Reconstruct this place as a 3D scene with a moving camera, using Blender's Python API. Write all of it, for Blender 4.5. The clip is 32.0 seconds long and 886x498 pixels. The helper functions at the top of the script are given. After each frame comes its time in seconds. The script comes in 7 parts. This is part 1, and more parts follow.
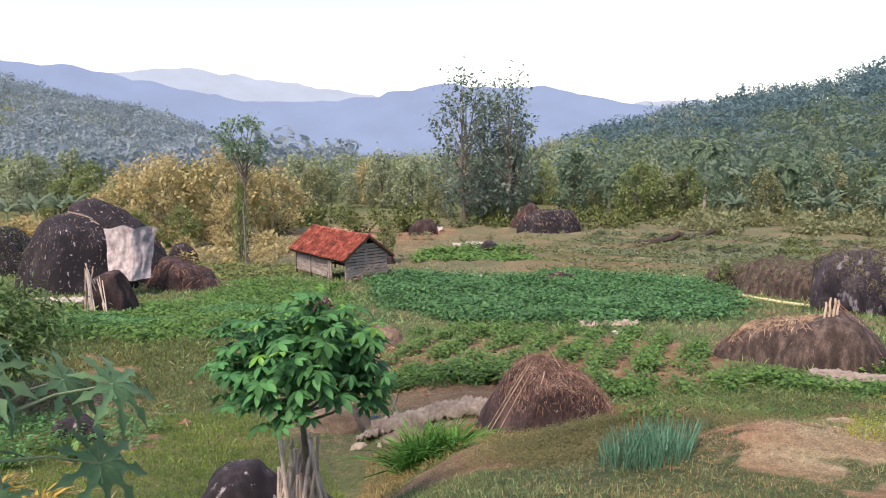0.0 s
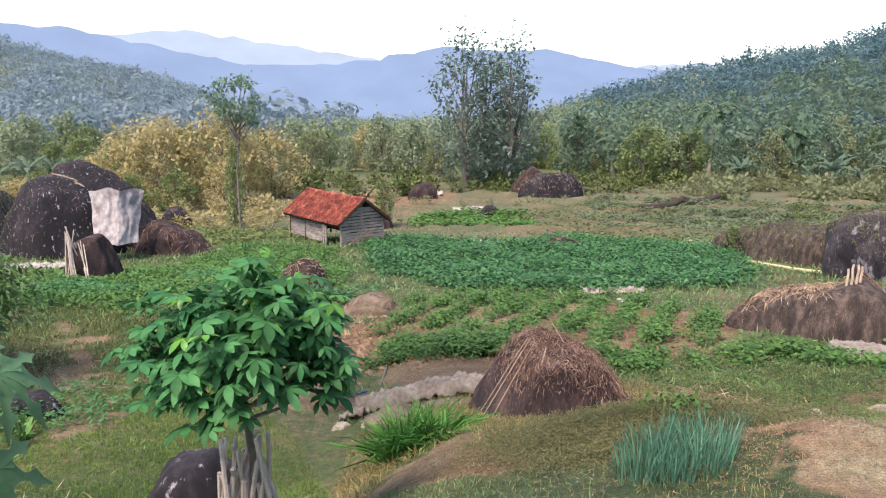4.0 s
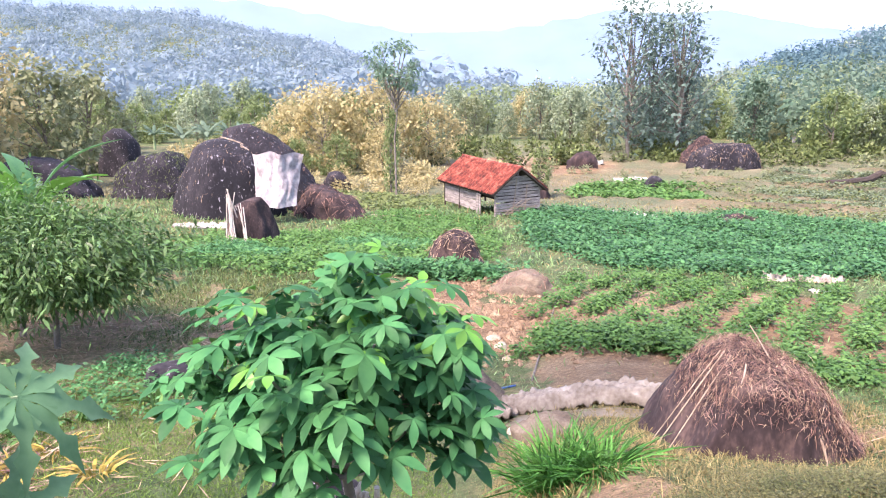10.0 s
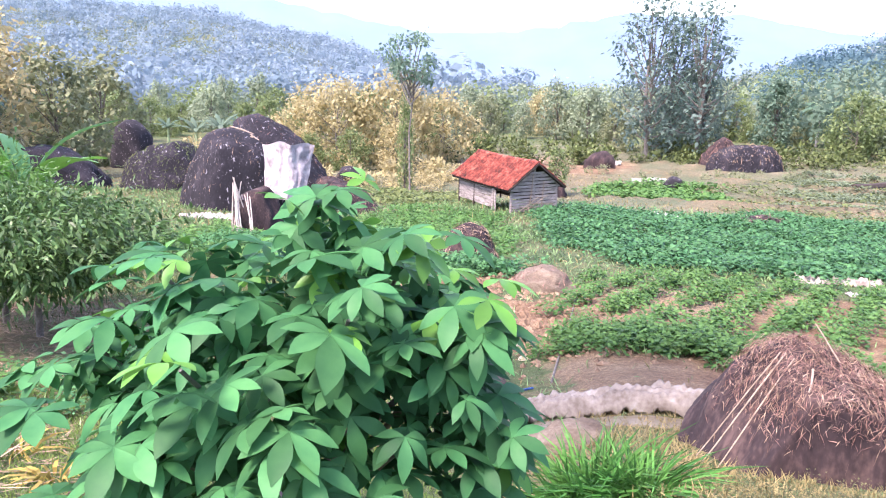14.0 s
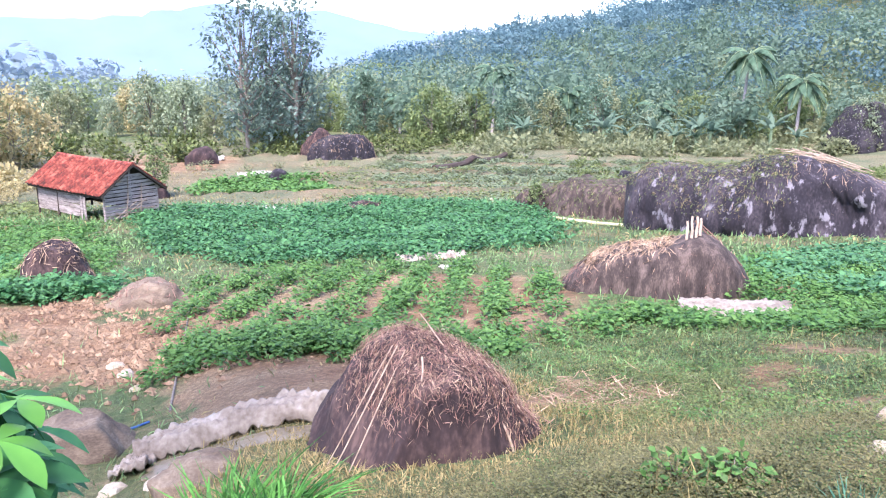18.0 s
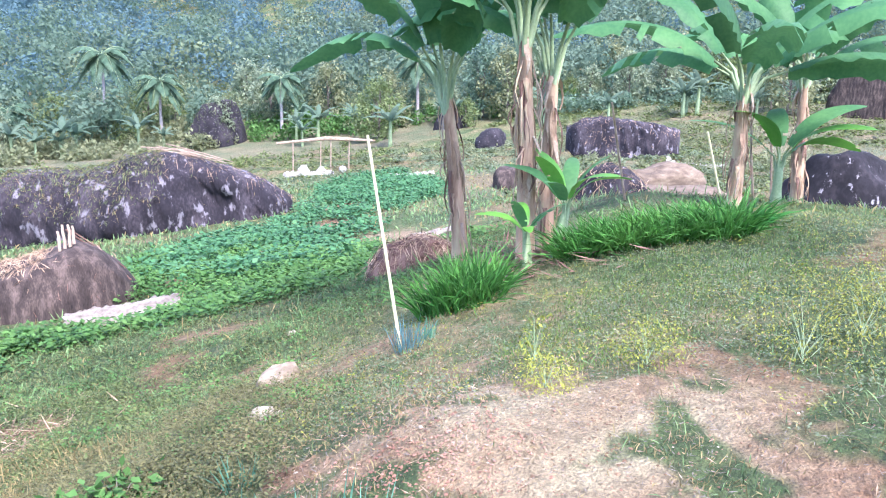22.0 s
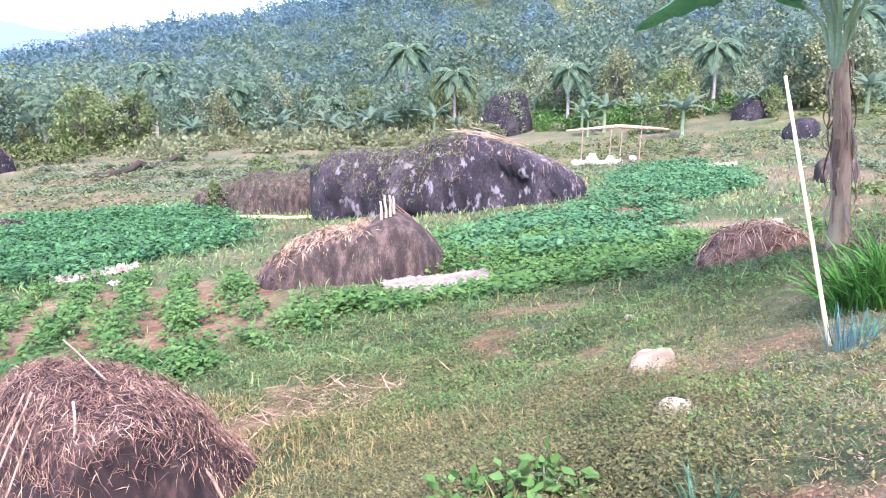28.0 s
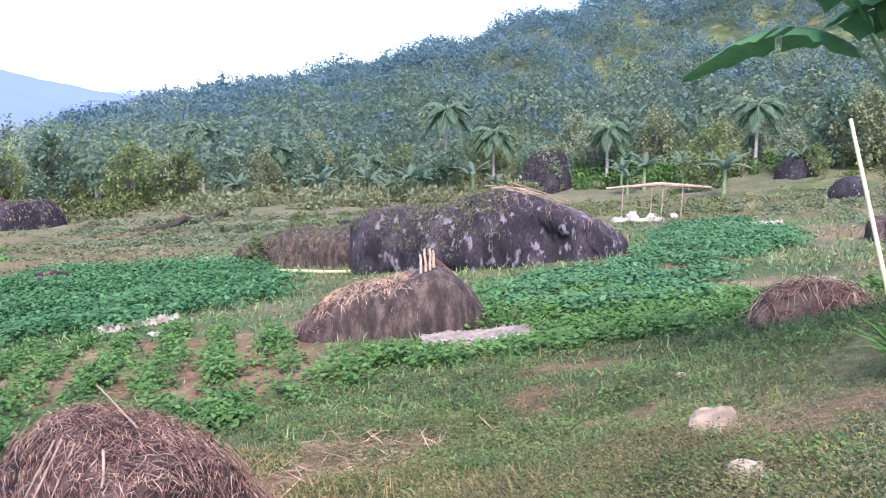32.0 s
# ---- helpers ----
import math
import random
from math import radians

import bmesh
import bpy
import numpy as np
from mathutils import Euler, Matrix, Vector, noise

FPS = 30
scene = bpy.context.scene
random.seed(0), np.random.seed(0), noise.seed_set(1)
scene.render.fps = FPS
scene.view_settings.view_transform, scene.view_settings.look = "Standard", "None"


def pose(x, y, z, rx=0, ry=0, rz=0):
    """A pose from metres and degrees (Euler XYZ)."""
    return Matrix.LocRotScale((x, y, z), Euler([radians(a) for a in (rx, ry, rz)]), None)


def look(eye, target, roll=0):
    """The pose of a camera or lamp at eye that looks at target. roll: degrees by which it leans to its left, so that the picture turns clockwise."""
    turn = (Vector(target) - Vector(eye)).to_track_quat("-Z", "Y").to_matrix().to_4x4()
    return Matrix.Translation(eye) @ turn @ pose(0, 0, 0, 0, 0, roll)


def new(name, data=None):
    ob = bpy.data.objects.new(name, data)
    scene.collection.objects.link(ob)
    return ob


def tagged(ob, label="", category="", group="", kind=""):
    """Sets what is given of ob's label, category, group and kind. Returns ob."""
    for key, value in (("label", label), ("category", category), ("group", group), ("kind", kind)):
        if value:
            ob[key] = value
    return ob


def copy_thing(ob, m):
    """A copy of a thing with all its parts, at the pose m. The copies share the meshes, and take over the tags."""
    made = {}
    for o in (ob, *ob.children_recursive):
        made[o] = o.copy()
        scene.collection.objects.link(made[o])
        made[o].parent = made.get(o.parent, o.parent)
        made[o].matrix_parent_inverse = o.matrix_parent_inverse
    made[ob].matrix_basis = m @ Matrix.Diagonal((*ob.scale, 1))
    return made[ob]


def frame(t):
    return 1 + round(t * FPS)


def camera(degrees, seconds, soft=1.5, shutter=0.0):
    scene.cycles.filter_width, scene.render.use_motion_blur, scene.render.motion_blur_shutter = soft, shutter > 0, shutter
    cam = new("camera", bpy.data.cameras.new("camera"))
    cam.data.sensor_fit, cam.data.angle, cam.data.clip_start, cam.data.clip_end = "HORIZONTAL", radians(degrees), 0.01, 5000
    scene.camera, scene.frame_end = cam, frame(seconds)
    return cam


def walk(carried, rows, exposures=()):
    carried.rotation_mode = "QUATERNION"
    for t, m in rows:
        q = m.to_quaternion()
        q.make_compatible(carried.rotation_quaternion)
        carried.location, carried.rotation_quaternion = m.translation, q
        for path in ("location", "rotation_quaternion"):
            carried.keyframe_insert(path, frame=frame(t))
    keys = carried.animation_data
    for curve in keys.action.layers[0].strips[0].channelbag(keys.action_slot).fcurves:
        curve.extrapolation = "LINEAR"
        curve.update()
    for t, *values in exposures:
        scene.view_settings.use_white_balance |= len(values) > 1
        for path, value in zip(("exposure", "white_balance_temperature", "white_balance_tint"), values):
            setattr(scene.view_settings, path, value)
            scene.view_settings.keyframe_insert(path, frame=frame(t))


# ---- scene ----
cam = camera(62.2, 32.0, soft=1.15)
# seconds, eye, then yaw, pitch and roll in degrees
PATH = [
    (0, 0.017, 0.604, -0.378, -0.23, -8.46, 0.11),
    (0.5, 0.064, 0.765, -0.410, -2.88, -8.61, -0.03),
    (1, 0.153, 0.897, -0.460, -4.50, -8.65, -0.03),
    (1.5, 0.142, 1.115, -0.512, -4.55, -8.70, -0.00),
    (2, 0.197, 1.321, -0.534, -4.39, -8.72, -0.07),
    (2.5, 0.169, 1.409, -0.519, -4.12, -8.72, -0.07),
    (3, 0.116, 1.456, -0.528, -4.02, -8.74, 0.02),
    (3.5, 0.137, 1.544, -0.577, -2.20, -9.70, 0.21),
    (5.5, 0.164, 1.957, -0.601, 4.87, -13.89, -0.18),
    (6, 0.069, 2.168, -0.656, 7.56, -13.78, -0.15),
    (6.5, 0.009, 2.243, -0.598, 13.02, -13.80, -0.27),
    (7, 0.005, 2.368, -0.609, 20.67, -13.53, -0.24),
    (7.5, 0.044, 2.459, -0.634, 24.46, -13.45, -0.26),
    (8, 0.040, 2.569, -0.640, 23.88, -13.50, -0.27),
    (8.5, 0.051, 2.658, -0.643, 20.07, -13.54, -0.33),
    (9, 0.025, 2.793, -0.658, 17.33, -13.58, -0.25),
    (9.5, 0.046, 2.853, -0.689, 16.08, -13.58, -0.17),
    (10, 0.014, 2.943, -0.744, 12.14, -13.63, -0.27),
    (10.5, -0.006, 3.051, -0.769, 11.27, -13.65, -0.13),
    (11, 0.007, 3.153, -0.811, 9.65, -13.65, -0.06),
    (11.5, -0.021, 3.147, -0.840, 5.36, -13.72, 0.01),
    (12, -0.077, 3.165, -0.849, 4.43, -13.75, -0.03),
    (12.5, -0.082, 3.304, -0.895, 6.32, -13.73, -0.00),
    (13, -0.119, 3.396, -0.948, 6.94, -13.70, 0.02),
    (13.5, -0.158, 3.554, -1.043, 10.47, -13.54, 0.26),
    (15.5, -0.113, 4.206, -1.161, 15.20, -13.89, 0.85),
    (16, -0.079, 4.264, -1.138, 9.39, -13.90, 0.89),
    (16.5, -0.119, 4.232, -1.101, 0.00, -13.85, 0.92),
    (17, -0.169, 4.198, -1.092, -4.05, -13.78, 0.89),
    (17.5, -0.094, 4.190, -1.089, -9.54, -13.67, 0.85),
    (18, -0.071, 4.124, -1.051, -17.00, -13.76, 0.96),
    (18.5, -0.008, 4.181, -1.073, -25.26, -13.75, 0.97),
    (19, 0.066, 4.167, -1.076, -33.25, -13.82, 0.81),
    (19.5, 0.132, 4.147, -1.077, -43.69, -12.43, 0.84),
    (20, 0.123, 4.148, -1.087, -50.59, -12.39, 1.23),
    (20.5, 0.143, 4.153, -1.086, -54.09, -12.47, 1.26),
    (21, 0.176, 4.136, -1.095, -57.84, -12.60, 1.26),
    (21.5, 0.232, 4.155, -1.104, -61.97, -12.70, 1.12),
    (22, 0.216, 4.184, -1.111, -63.11, -12.86, 1.05),
    (22.5, 0.213, 4.240, -1.117, -62.36, -13.01, 1.21),
    (23, 0.177, 4.284, -1.138, -60.71, -13.08, 1.08),
    (23.5, 0.136, 4.365, -1.172, -59.71, -13.16, 0.95),
    (24, 0.121, 4.453, -1.199, -58.89, -13.23, 0.97),
    (24.5, 0.078, 4.470, -1.208, -57.87, -13.31, 0.87),
    (26.5, 0.280, 4.912, -1.470, -57.99, -13.61, 1.21),
    (27, 0.388, 5.048, -1.464, -56.43, -13.75, 0.67),
    (27.5, 0.377, 5.097, -1.460, -48.45, -13.66, 0.27),
    (28, 0.367, 5.100, -1.448, -41.63, -13.60, -0.08),
    (28.5, 0.366, 5.101, -1.460, -37.88, -13.53, -0.06),
    (29, 0.368, 5.083, -1.459, -36.00, -13.52, -0.17),
    (29.5, 0.358, 5.053, -1.457, -35.38, -13.53, -0.24),
    (30, 0.385, 5.053, -1.472, -35.31, -11.78, -0.29),
    (30.5, 0.386, 5.057, -1.483, -35.39, -9.32, -0.20),
    (31, 0.410, 5.059, -1.490, -35.45, -9.01, -0.23),
    (31.5, 0.430, 5.160, -1.520, -37.82, -9.08, -0.18),
    (32, 0.430, 5.232, -1.535, -38.64, -9.12, -0.04),
]
walk(cam, [(t, pose(x, y, z, 90 + pitch, 0, yaw) @ pose(0, 0, 0, 0, 0, roll)) for t, x, y, z, yaw, pitch, roll in PATH],
     exposures=[(0.0, 0.94, 8000, 24), (2.0, 0.92, 7600, 20), (3.5, 0.9, 7500, 17), (5.5, 2.0, 7250, 26), (9.0, 2.0, 7200, 28), (11.0, 2.02, 6900, 29), (13.5, 2.06, 6700, 31), (16.0, 2.07, 6500, 32), (17.5, 1.98, 6300, 26), (20.0, 2.06, 6150, 26), (23.5, 2.05, 5850, 23), (26.5, 2.02, 6100, 28), (29.5, 2.1, 6350, 30), (30.5, 1.66, 6300, 28), (32.0, 1.45, 6300, 27)])

SUN_UP, SUN_TURN = 55.0, 214.0
world = bpy.data.worlds.new("sky")
scene.world = world
world.use_nodes = True
wn = world.node_tree
wn.nodes.clear()
sky = wn.nodes.new("ShaderNodeTexSky")
sky.sky_type, sky.sun_disc = "NISHITA", False
sky.sun_elevation, sky.sun_rotation = radians(SUN_UP), radians(SUN_TURN)
sky.air_density, sky.dust_density, sky.ozone_density, sky.altitude = 1.0, 1.2, 1.0, 200
back = wn.nodes.new("ShaderNodeBackground")
back.inputs["Strength"].default_value = 0.15
wout = wn.nodes.new("ShaderNodeOutputWorld")
wn.links.new(sky.outputs[0], back.inputs[0])
wn.links.new(back.outputs[0], wout.inputs[0])
sun = new("sun", bpy.data.lights.new("sun", "SUN"))
sun.data.energy, sun.data.angle, sun.data.color = 2.3, radians(18), (1.0, 0.95, 0.87)
sun.matrix_world = look((0, 0, 0), (-math.sin(radians(SUN_TURN)) * math.cos(radians(SUN_UP)), -math.cos(radians(SUN_TURN)) * math.cos(radians(SUN_UP)), -math.sin(radians(SUN_UP))))


def mat(name, stops, scale=3.0, rough=0.85, bump=0.3, fine=30.0, spots=None, metal=0.0, vary=0.15, through_light=0.0, stretch=None):
    """A natural surface: two scales of noise through a ramp of base colours, bump, optional pale spots, a little change from piece to piece."""
    m = bpy.data.materials.new(name)
    m.use_nodes = True
    n, l = m.node_tree.nodes, m.node_tree.links
    bsdf = n["Principled BSDF"]
    bsdf.inputs["Roughness"].default_value, bsdf.inputs["Metallic"].default_value = rough, metal
    geo = n.new("ShaderNodeNewGeometry")
    place = geo.outputs["Position"]
    if stretch:
        scale_node = n.new("ShaderNodeMapping")
        scale_node.inputs["Scale"].default_value = stretch
        l.new(place, scale_node.inputs[0])
        place = scale_node.outputs[0]
    a, b = n.new("ShaderNodeTexNoise"), n.new("ShaderNodeTexNoise")
    a.inputs["Scale"].default_value, a.inputs["Detail"].default_value = scale, 6
    b.inputs["Scale"].default_value, b.inputs["Detail"].default_value = fine, 4
    l.new(place, a.inputs["Vector"]), l.new(place, b.inputs["Vector"])
    mix = n.new("ShaderNodeMath")
    mix.operation = "MULTIPLY_ADD"
    mix.inputs[1].default_value = 0.35
    l.new(b.outputs[0], mix.inputs[0])
    lower = n.new("ShaderNodeMath")
    lower.operation = "MULTIPLY_ADD"
    lower.inputs[1].default_value, lower.inputs[2].default_value = 0.65, 0.0
    l.new(a.outputs[0], lower.inputs[0])
    l.new(lower.outputs[0], mix.inputs[2])
    colours = n.new("ShaderNodeValToRGB")
    ramp_ = colours.color_ramp
    while len(ramp_.elements) < len(stops):
        ramp_.elements.new(0.5)
    for k, c in enumerate(stops):
        ramp_.elements[k].position = 0.33 + 0.34 * k / max(1, len(stops) - 1)
        ramp_.elements[k].color = (*c, 1)
    l.new(mix.outputs[0], colours.inputs[0])
    colour = colours.outputs[0]
    if spots:
        size, amount, tint = spots
        s = n.new("ShaderNodeTexNoise")
        s.inputs["Scale"].default_value, s.inputs["Detail"].default_value, s.inputs["Roughness"].default_value = size, 8, 0.68
        l.new(place, s.inputs["Vector"])
        cut = n.new("ShaderNodeMapRange")
        cut.inputs["From Min"].default_value, cut.inputs["From Max"].default_value = amount, amount + 0.06
        l.new(s.outputs[0], cut.inputs[0])
        blend = n.new("ShaderNodeMix")
        blend.data_type = "RGBA"
        blend.inputs[7].default_value = (*tint, 1)
        l.new(cut.outputs[0], blend.inputs[0])
        l.new(colour, blend.inputs[6])
        colour = blend.outputs[2]
    if vary:
        info, isle = n.new("ShaderNodeObjectInfo"), geo.outputs["Random Per Island"]
        add, less = n.new("ShaderNodeMath"), n.new("ShaderNodeMath")
        less.operation, add.operation = "MULTIPLY", "MULTIPLY_ADD"
        less.inputs[1].default_value, add.inputs[1].default_value = 0.5, 1.5
        l.new(info.outputs["Random"], less.inputs[0])
        l.new(isle, add.inputs[0])
        l.new(less.outputs[0], add.inputs[2])
        span = n.new("ShaderNodeMapRange")
        span.inputs["From Max"].default_value = 2.0
        span.inputs["To Min"].default_value, span.inputs["To Max"].default_value = 1 - 2 * vary, 1 + 2 * vary
        l.new(add.outputs[0], span.inputs[0])
        hsv = n.new("ShaderNodeHueSaturation")
        l.new(span.outputs[0], hsv.inputs["Value"])
        l.new(colour, hsv.inputs["Color"])
        colour = hsv.outputs[0]
    l.new(colour, bsdf.inputs["Base Color"])
    if bump:
        bp = n.new("ShaderNodeBump")
        bp.inputs["Strength"].default_value, bp.inputs["Distance"].default_value = bump, 0.4 / fine
        l.new(mix.outputs[0], bp.inputs["Height"])
        l.new(bp.outputs[0], bsdf.inputs["Normal"])
    if through_light:
        thin = n.new("ShaderNodeBsdfTranslucent")
        l.new(colour, thin.inputs[0])
        both = n.new("ShaderNodeMixShader")
        both.inputs[0].default_value = through_light
        l.new(bsdf.outputs[0], both.inputs[1])
        l.new(thin.outputs[0], both.inputs[2])
        l.new(both.outputs[0], n["Material Output"].inputs[0])
    return m


def earth():
    """Open soil, dry litter and turf, mixed by the open_soil attribute and by noise."""
    m = mat("earth", [(0.135, 0.068, 0.034), (0.24, 0.138, 0.074), (0.355, 0.245, 0.145)], 1.6, 0.95, 0.7, 22, vary=0)
    n, l = m.node_tree.nodes, m.node_tree.links
    bsdf = n["Principled BSDF"]
    soil_colour = bsdf.inputs["Base Color"].links[0].from_socket
    geo = n.new("ShaderNodeNewGeometry")
    big, small = n.new("ShaderNodeTexNoise"), n.new("ShaderNodeTexNoise")
    big.inputs["Scale"].default_value, big.inputs["Detail"].default_value = 0.35, 8
    small.inputs["Scale"].default_value, small.inputs["Detail"].default_value = 6.0, 6
    l.new(geo.outputs["Position"], big.inputs["Vector"])
    l.new(geo.outputs["Position"], small.inputs["Vector"])
    add = n.new("ShaderNodeMath")
    add.operation = "MULTIPLY_ADD"
    add.inputs[1].default_value = 0.6
    l.new(small.outputs[0], add.inputs[0])
    l.new(big.outputs[0], add.inputs[2])
    turf = n.new("ShaderNodeValToRGB")
    stops = ((0.58, (0.04, 0.075, 0.025)), (0.76, (0.085, 0.125, 0.042)), (0.92, (0.15, 0.155, 0.065)), (1.05, (0.25, 0.20, 0.11)))
    while len(turf.color_ramp.elements) < len(stops):
        turf.color_ramp.elements.new(0.5)
    for e, (p, c) in zip(turf.color_ramp.elements, stops):
        e.position, e.color = p, (*c, 1)
    l.new(add.outputs[0], turf.inputs[0])
    fallow, parched, where = n.new("ShaderNodeValToRGB"), n.new("ShaderNodeMix"), n.new("ShaderNodeAttribute")
    fallow.color_ramp.elements[0].position, fallow.color_ramp.elements[1].position = 0.62, 1.0
    fallow.color_ramp.elements[0].color, fallow.color_ramp.elements[1].color = (0.105, 0.13, 0.065, 1), (0.205, 0.18, 0.105, 1)
    l.new(add.outputs[0], fallow.inputs[0])
    where.attribute_name, parched.data_type = "dry_land", "RGBA"
    l.new(where.outputs["Fac"], parched.inputs[0])
    l.new(turf.outputs[0], parched.inputs[6])
    l.new(fallow.outputs[0], parched.inputs[7])
    att = n.new("ShaderNodeAttribute")
    att.attribute_name = "open_soil"
    jitter = n.new("ShaderNodeMath")
    jitter.operation = "MULTIPLY_ADD"
    jitter.inputs[1].default_value, jitter.inputs[2].default_value = 0.7, -0.35
    l.new(small.outputs[0], jitter.inputs[0])
    summed = n.new("ShaderNodeMath")
    l.new(att.outputs["Fac"], summed.inputs[0])
    l.new(jitter.outputs[0], summed.inputs[1])
    edge = n.new("ShaderNodeMapRange")
    edge.inputs["From Min"].default_value, edge.inputs["From Max"].default_value = 0.2, 0.6
    l.new(summed.outputs[0], edge.inputs[0])
    mixer = n.new("ShaderNodeMix")
    mixer.data_type = "RGBA"
    l.new(edge.outputs[0], mixer.inputs[0])
    l.new(parched.outputs[2], mixer.inputs[6])
    # pale sandy patches and crumbs in the open soil
    pale, sand = n.new("ShaderNodeValToRGB"), n.new("ShaderNodeMix")
    pale.color_ramp.elements[0].position, pale.color_ramp.elements[1].position = 0.46, 0.72
    pale.color_ramp.elements[1].color = (0.5, 0.5, 0.5, 1)
    l.new(big.outputs[0], pale.inputs[0])
    place_sand, most = n.new("ShaderNodeAttribute"), n.new("ShaderNodeMath")
    place_sand.attribute_name = "sandy"
    most.operation = "MAXIMUM"
    l.new(pale.outputs[0], most.inputs[0])
    l.new(place_sand.outputs["Fac"], most.inputs[1])
    sand.data_type = "RGBA"
    sand.inputs[7].default_value = (0.41, 0.35, 0.215, 1)
    l.new(most.outputs[0], sand.inputs[0])
    l.new(soil_colour, sand.inputs[6])
    l.new(sand.outputs[2], mixer.inputs[7])
    coarse, speck = n.new("ShaderNodeTexNoise"), n.new("ShaderNodeTexNoise")
    coarse.inputs["Scale"].default_value, coarse.inputs["Detail"].default_value, coarse.inputs["Roughness"].default_value = 14, 8, 0.75
    speck.inputs["Scale"].default_value, speck.inputs["Detail"].default_value = 90, 4
    l.new(geo.outputs["Position"], coarse.inputs["Vector"])
    l.new(geo.outputs["Position"], speck.inputs["Vector"])
    spans = []
    for source, lo, hi in ((coarse, 0.5, 1.45), (speck, 0.65, 1.3)):
        span = n.new("ShaderNodeMapRange")
        span.inputs["From Min"].default_value, span.inputs["From Max"].default_value = 0.32, 0.68
        span.inputs["To Min"].default_value, span.inputs["To Max"].default_value = lo, hi
        l.new(source.outputs[0], span.inputs[0])
        spans.append(span)
    product = n.new("ShaderNodeMath")
    product.operation = "MULTIPLY"
    l.new(spans[0].outputs[0], product.inputs[0])
    l.new(spans[1].outputs[0], product.inputs[1])
    tone = n.new("ShaderNodeHueSaturation")
    l.new(product.outputs[0], tone.inputs["Value"])
    l.new(mixer.outputs[2], tone.inputs["Color"])
    l.new(tone.outputs[0], bsdf.inputs["Base Color"])
    relief = n.new("ShaderNodeBump")
    relief.inputs["Strength"].default_value, relief.inputs["Distance"].default_value = 0.8, 0.02
    l.new(product.outputs[0], relief.inputs["Height"])
    l.new(bsdf.inputs["Normal"].links[0].from_socket, relief.inputs["Normal"])
    l.new(relief.outputs[0], bsdf.inputs["Normal"])
    return m


EARTH = earth()
ROCK = mat("dark rock", [(0.006, 0.005, 0.008), (0.016, 0.014, 0.020), (0.056, 0.047, 0.056)], 1.3, 0.95, 1.0, 14, spots=(7.5, 0.6, (0.36, 0.34, 0.37)), vary=0.04, stretch=(1, 1, 0.6))
LICHEN = mat("lichened rock", [(0.006, 0.005, 0.009), (0.022, 0.018, 0.025), (0.085, 0.07, 0.082)], 1.2, 0.95, 1.0, 16, spots=(3.0, 0.565, (0.21, 0.195, 0.22)), vary=0.04, stretch=(1, 1, 0.5))
STRAWROCK = mat("straw-covered rock", [(0.012, 0.008, 0.010), (0.038, 0.023, 0.024), (0.125, 0.078, 0.068)], 3.2, 0.95, 1.0, 26, vary=0.04, stretch=(1, 1, 0.5))
EARTHROCK = mat("packed brown earth", [(0.08, 0.058, 0.042), (0.17, 0.125, 0.088), (0.29, 0.23, 0.165)], 2.6, 0.95, 1.0, 30, vary=0.05, stretch=(1, 1, 2.5))
BROWNROCK = mat("earth-brown rock", [(0.014, 0.010, 0.010), (0.058, 0.042, 0.037), (0.17, 0.125, 0.105)], 3.2, 0.95, 1.0, 26, vary=0.04, stretch=(2.0, 2.0, 0.5))
SANDROCK = mat("sandy rock", [(0.17, 0.13, 0.09), (0.31, 0.245, 0.175), (0.46, 0.385, 0.29)], 3, 0.95, 0.8, 16, vary=0.04)
PALESTONE = mat("pale stone", [(0.26, 0.215, 0.16), (0.40, 0.34, 0.255), (0.53, 0.47, 0.375)], 5, 0.9, 0.5, 40)
STRAW = mat("dry straw", [(0.22, 0.14, 0.09), (0.38, 0.26, 0.17), (0.52, 0.40, 0.28)], 6, 0.9, 0.2, 60, vary=0.25)
REDSTRAW = mat("old straw", [(0.085, 0.042, 0.034), (0.20, 0.11, 0.085), (0.34, 0.215, 0.165)], 6, 0.9, 0.2, 60, vary=0.3)
CANE = mat("pale dry cane", [(0.26, 0.18, 0.13), (0.40, 0.30, 0.22), (0.54, 0.44, 0.34)], 8, 0.8, 0.2, 60, vary=0.2)
PEELED = mat("peeled pale cane", [(0.46, 0.36, 0.31), (0.64, 0.54, 0.47), (0.74, 0.66, 0.59)], 8, 0.8, 0.2, 60, vary=0.15)
BAMBOO = mat("yellow bamboo", [(0.42, 0.40, 0.20), (0.58, 0.55, 0.32), (0.66, 0.62, 0.42)], 6, 0.6, 0.1, 50, vary=0.05)
CLOTH = mat("white woven sheet", [(0.24, 0.21, 0.18), (0.43, 0.40, 0.365), (0.58, 0.56, 0.53)], 4, 0.75, 0.8, 16, vary=0.05)
HUNGCLOTH = mat("hung white cloth", [(0.17, 0.14, 0.145), (0.33, 0.295, 0.30), (0.52, 0.49, 0.48)], 2.5, 0.8, 1.0, 7, vary=0.05)
CLOD = mat("brown clod", [(0.13, 0.078, 0.046), (0.25, 0.16, 0.098), (0.38, 0.275, 0.18)], 5, 0.95, 0.6, 30)
REDSOIL = mat("red earth", [(0.20, 0.10, 0.07), (0.30, 0.165, 0.115), (0.41, 0.265, 0.19)], 5, 0.95, 0.5, 40)
DIRTYCLOTH = mat("dirty white sheet", [(0.14, 0.105, 0.08), (0.29, 0.245, 0.20), (0.46, 0.42, 0.37)], 3, 0.7, 1.0, 20, vary=0.05)
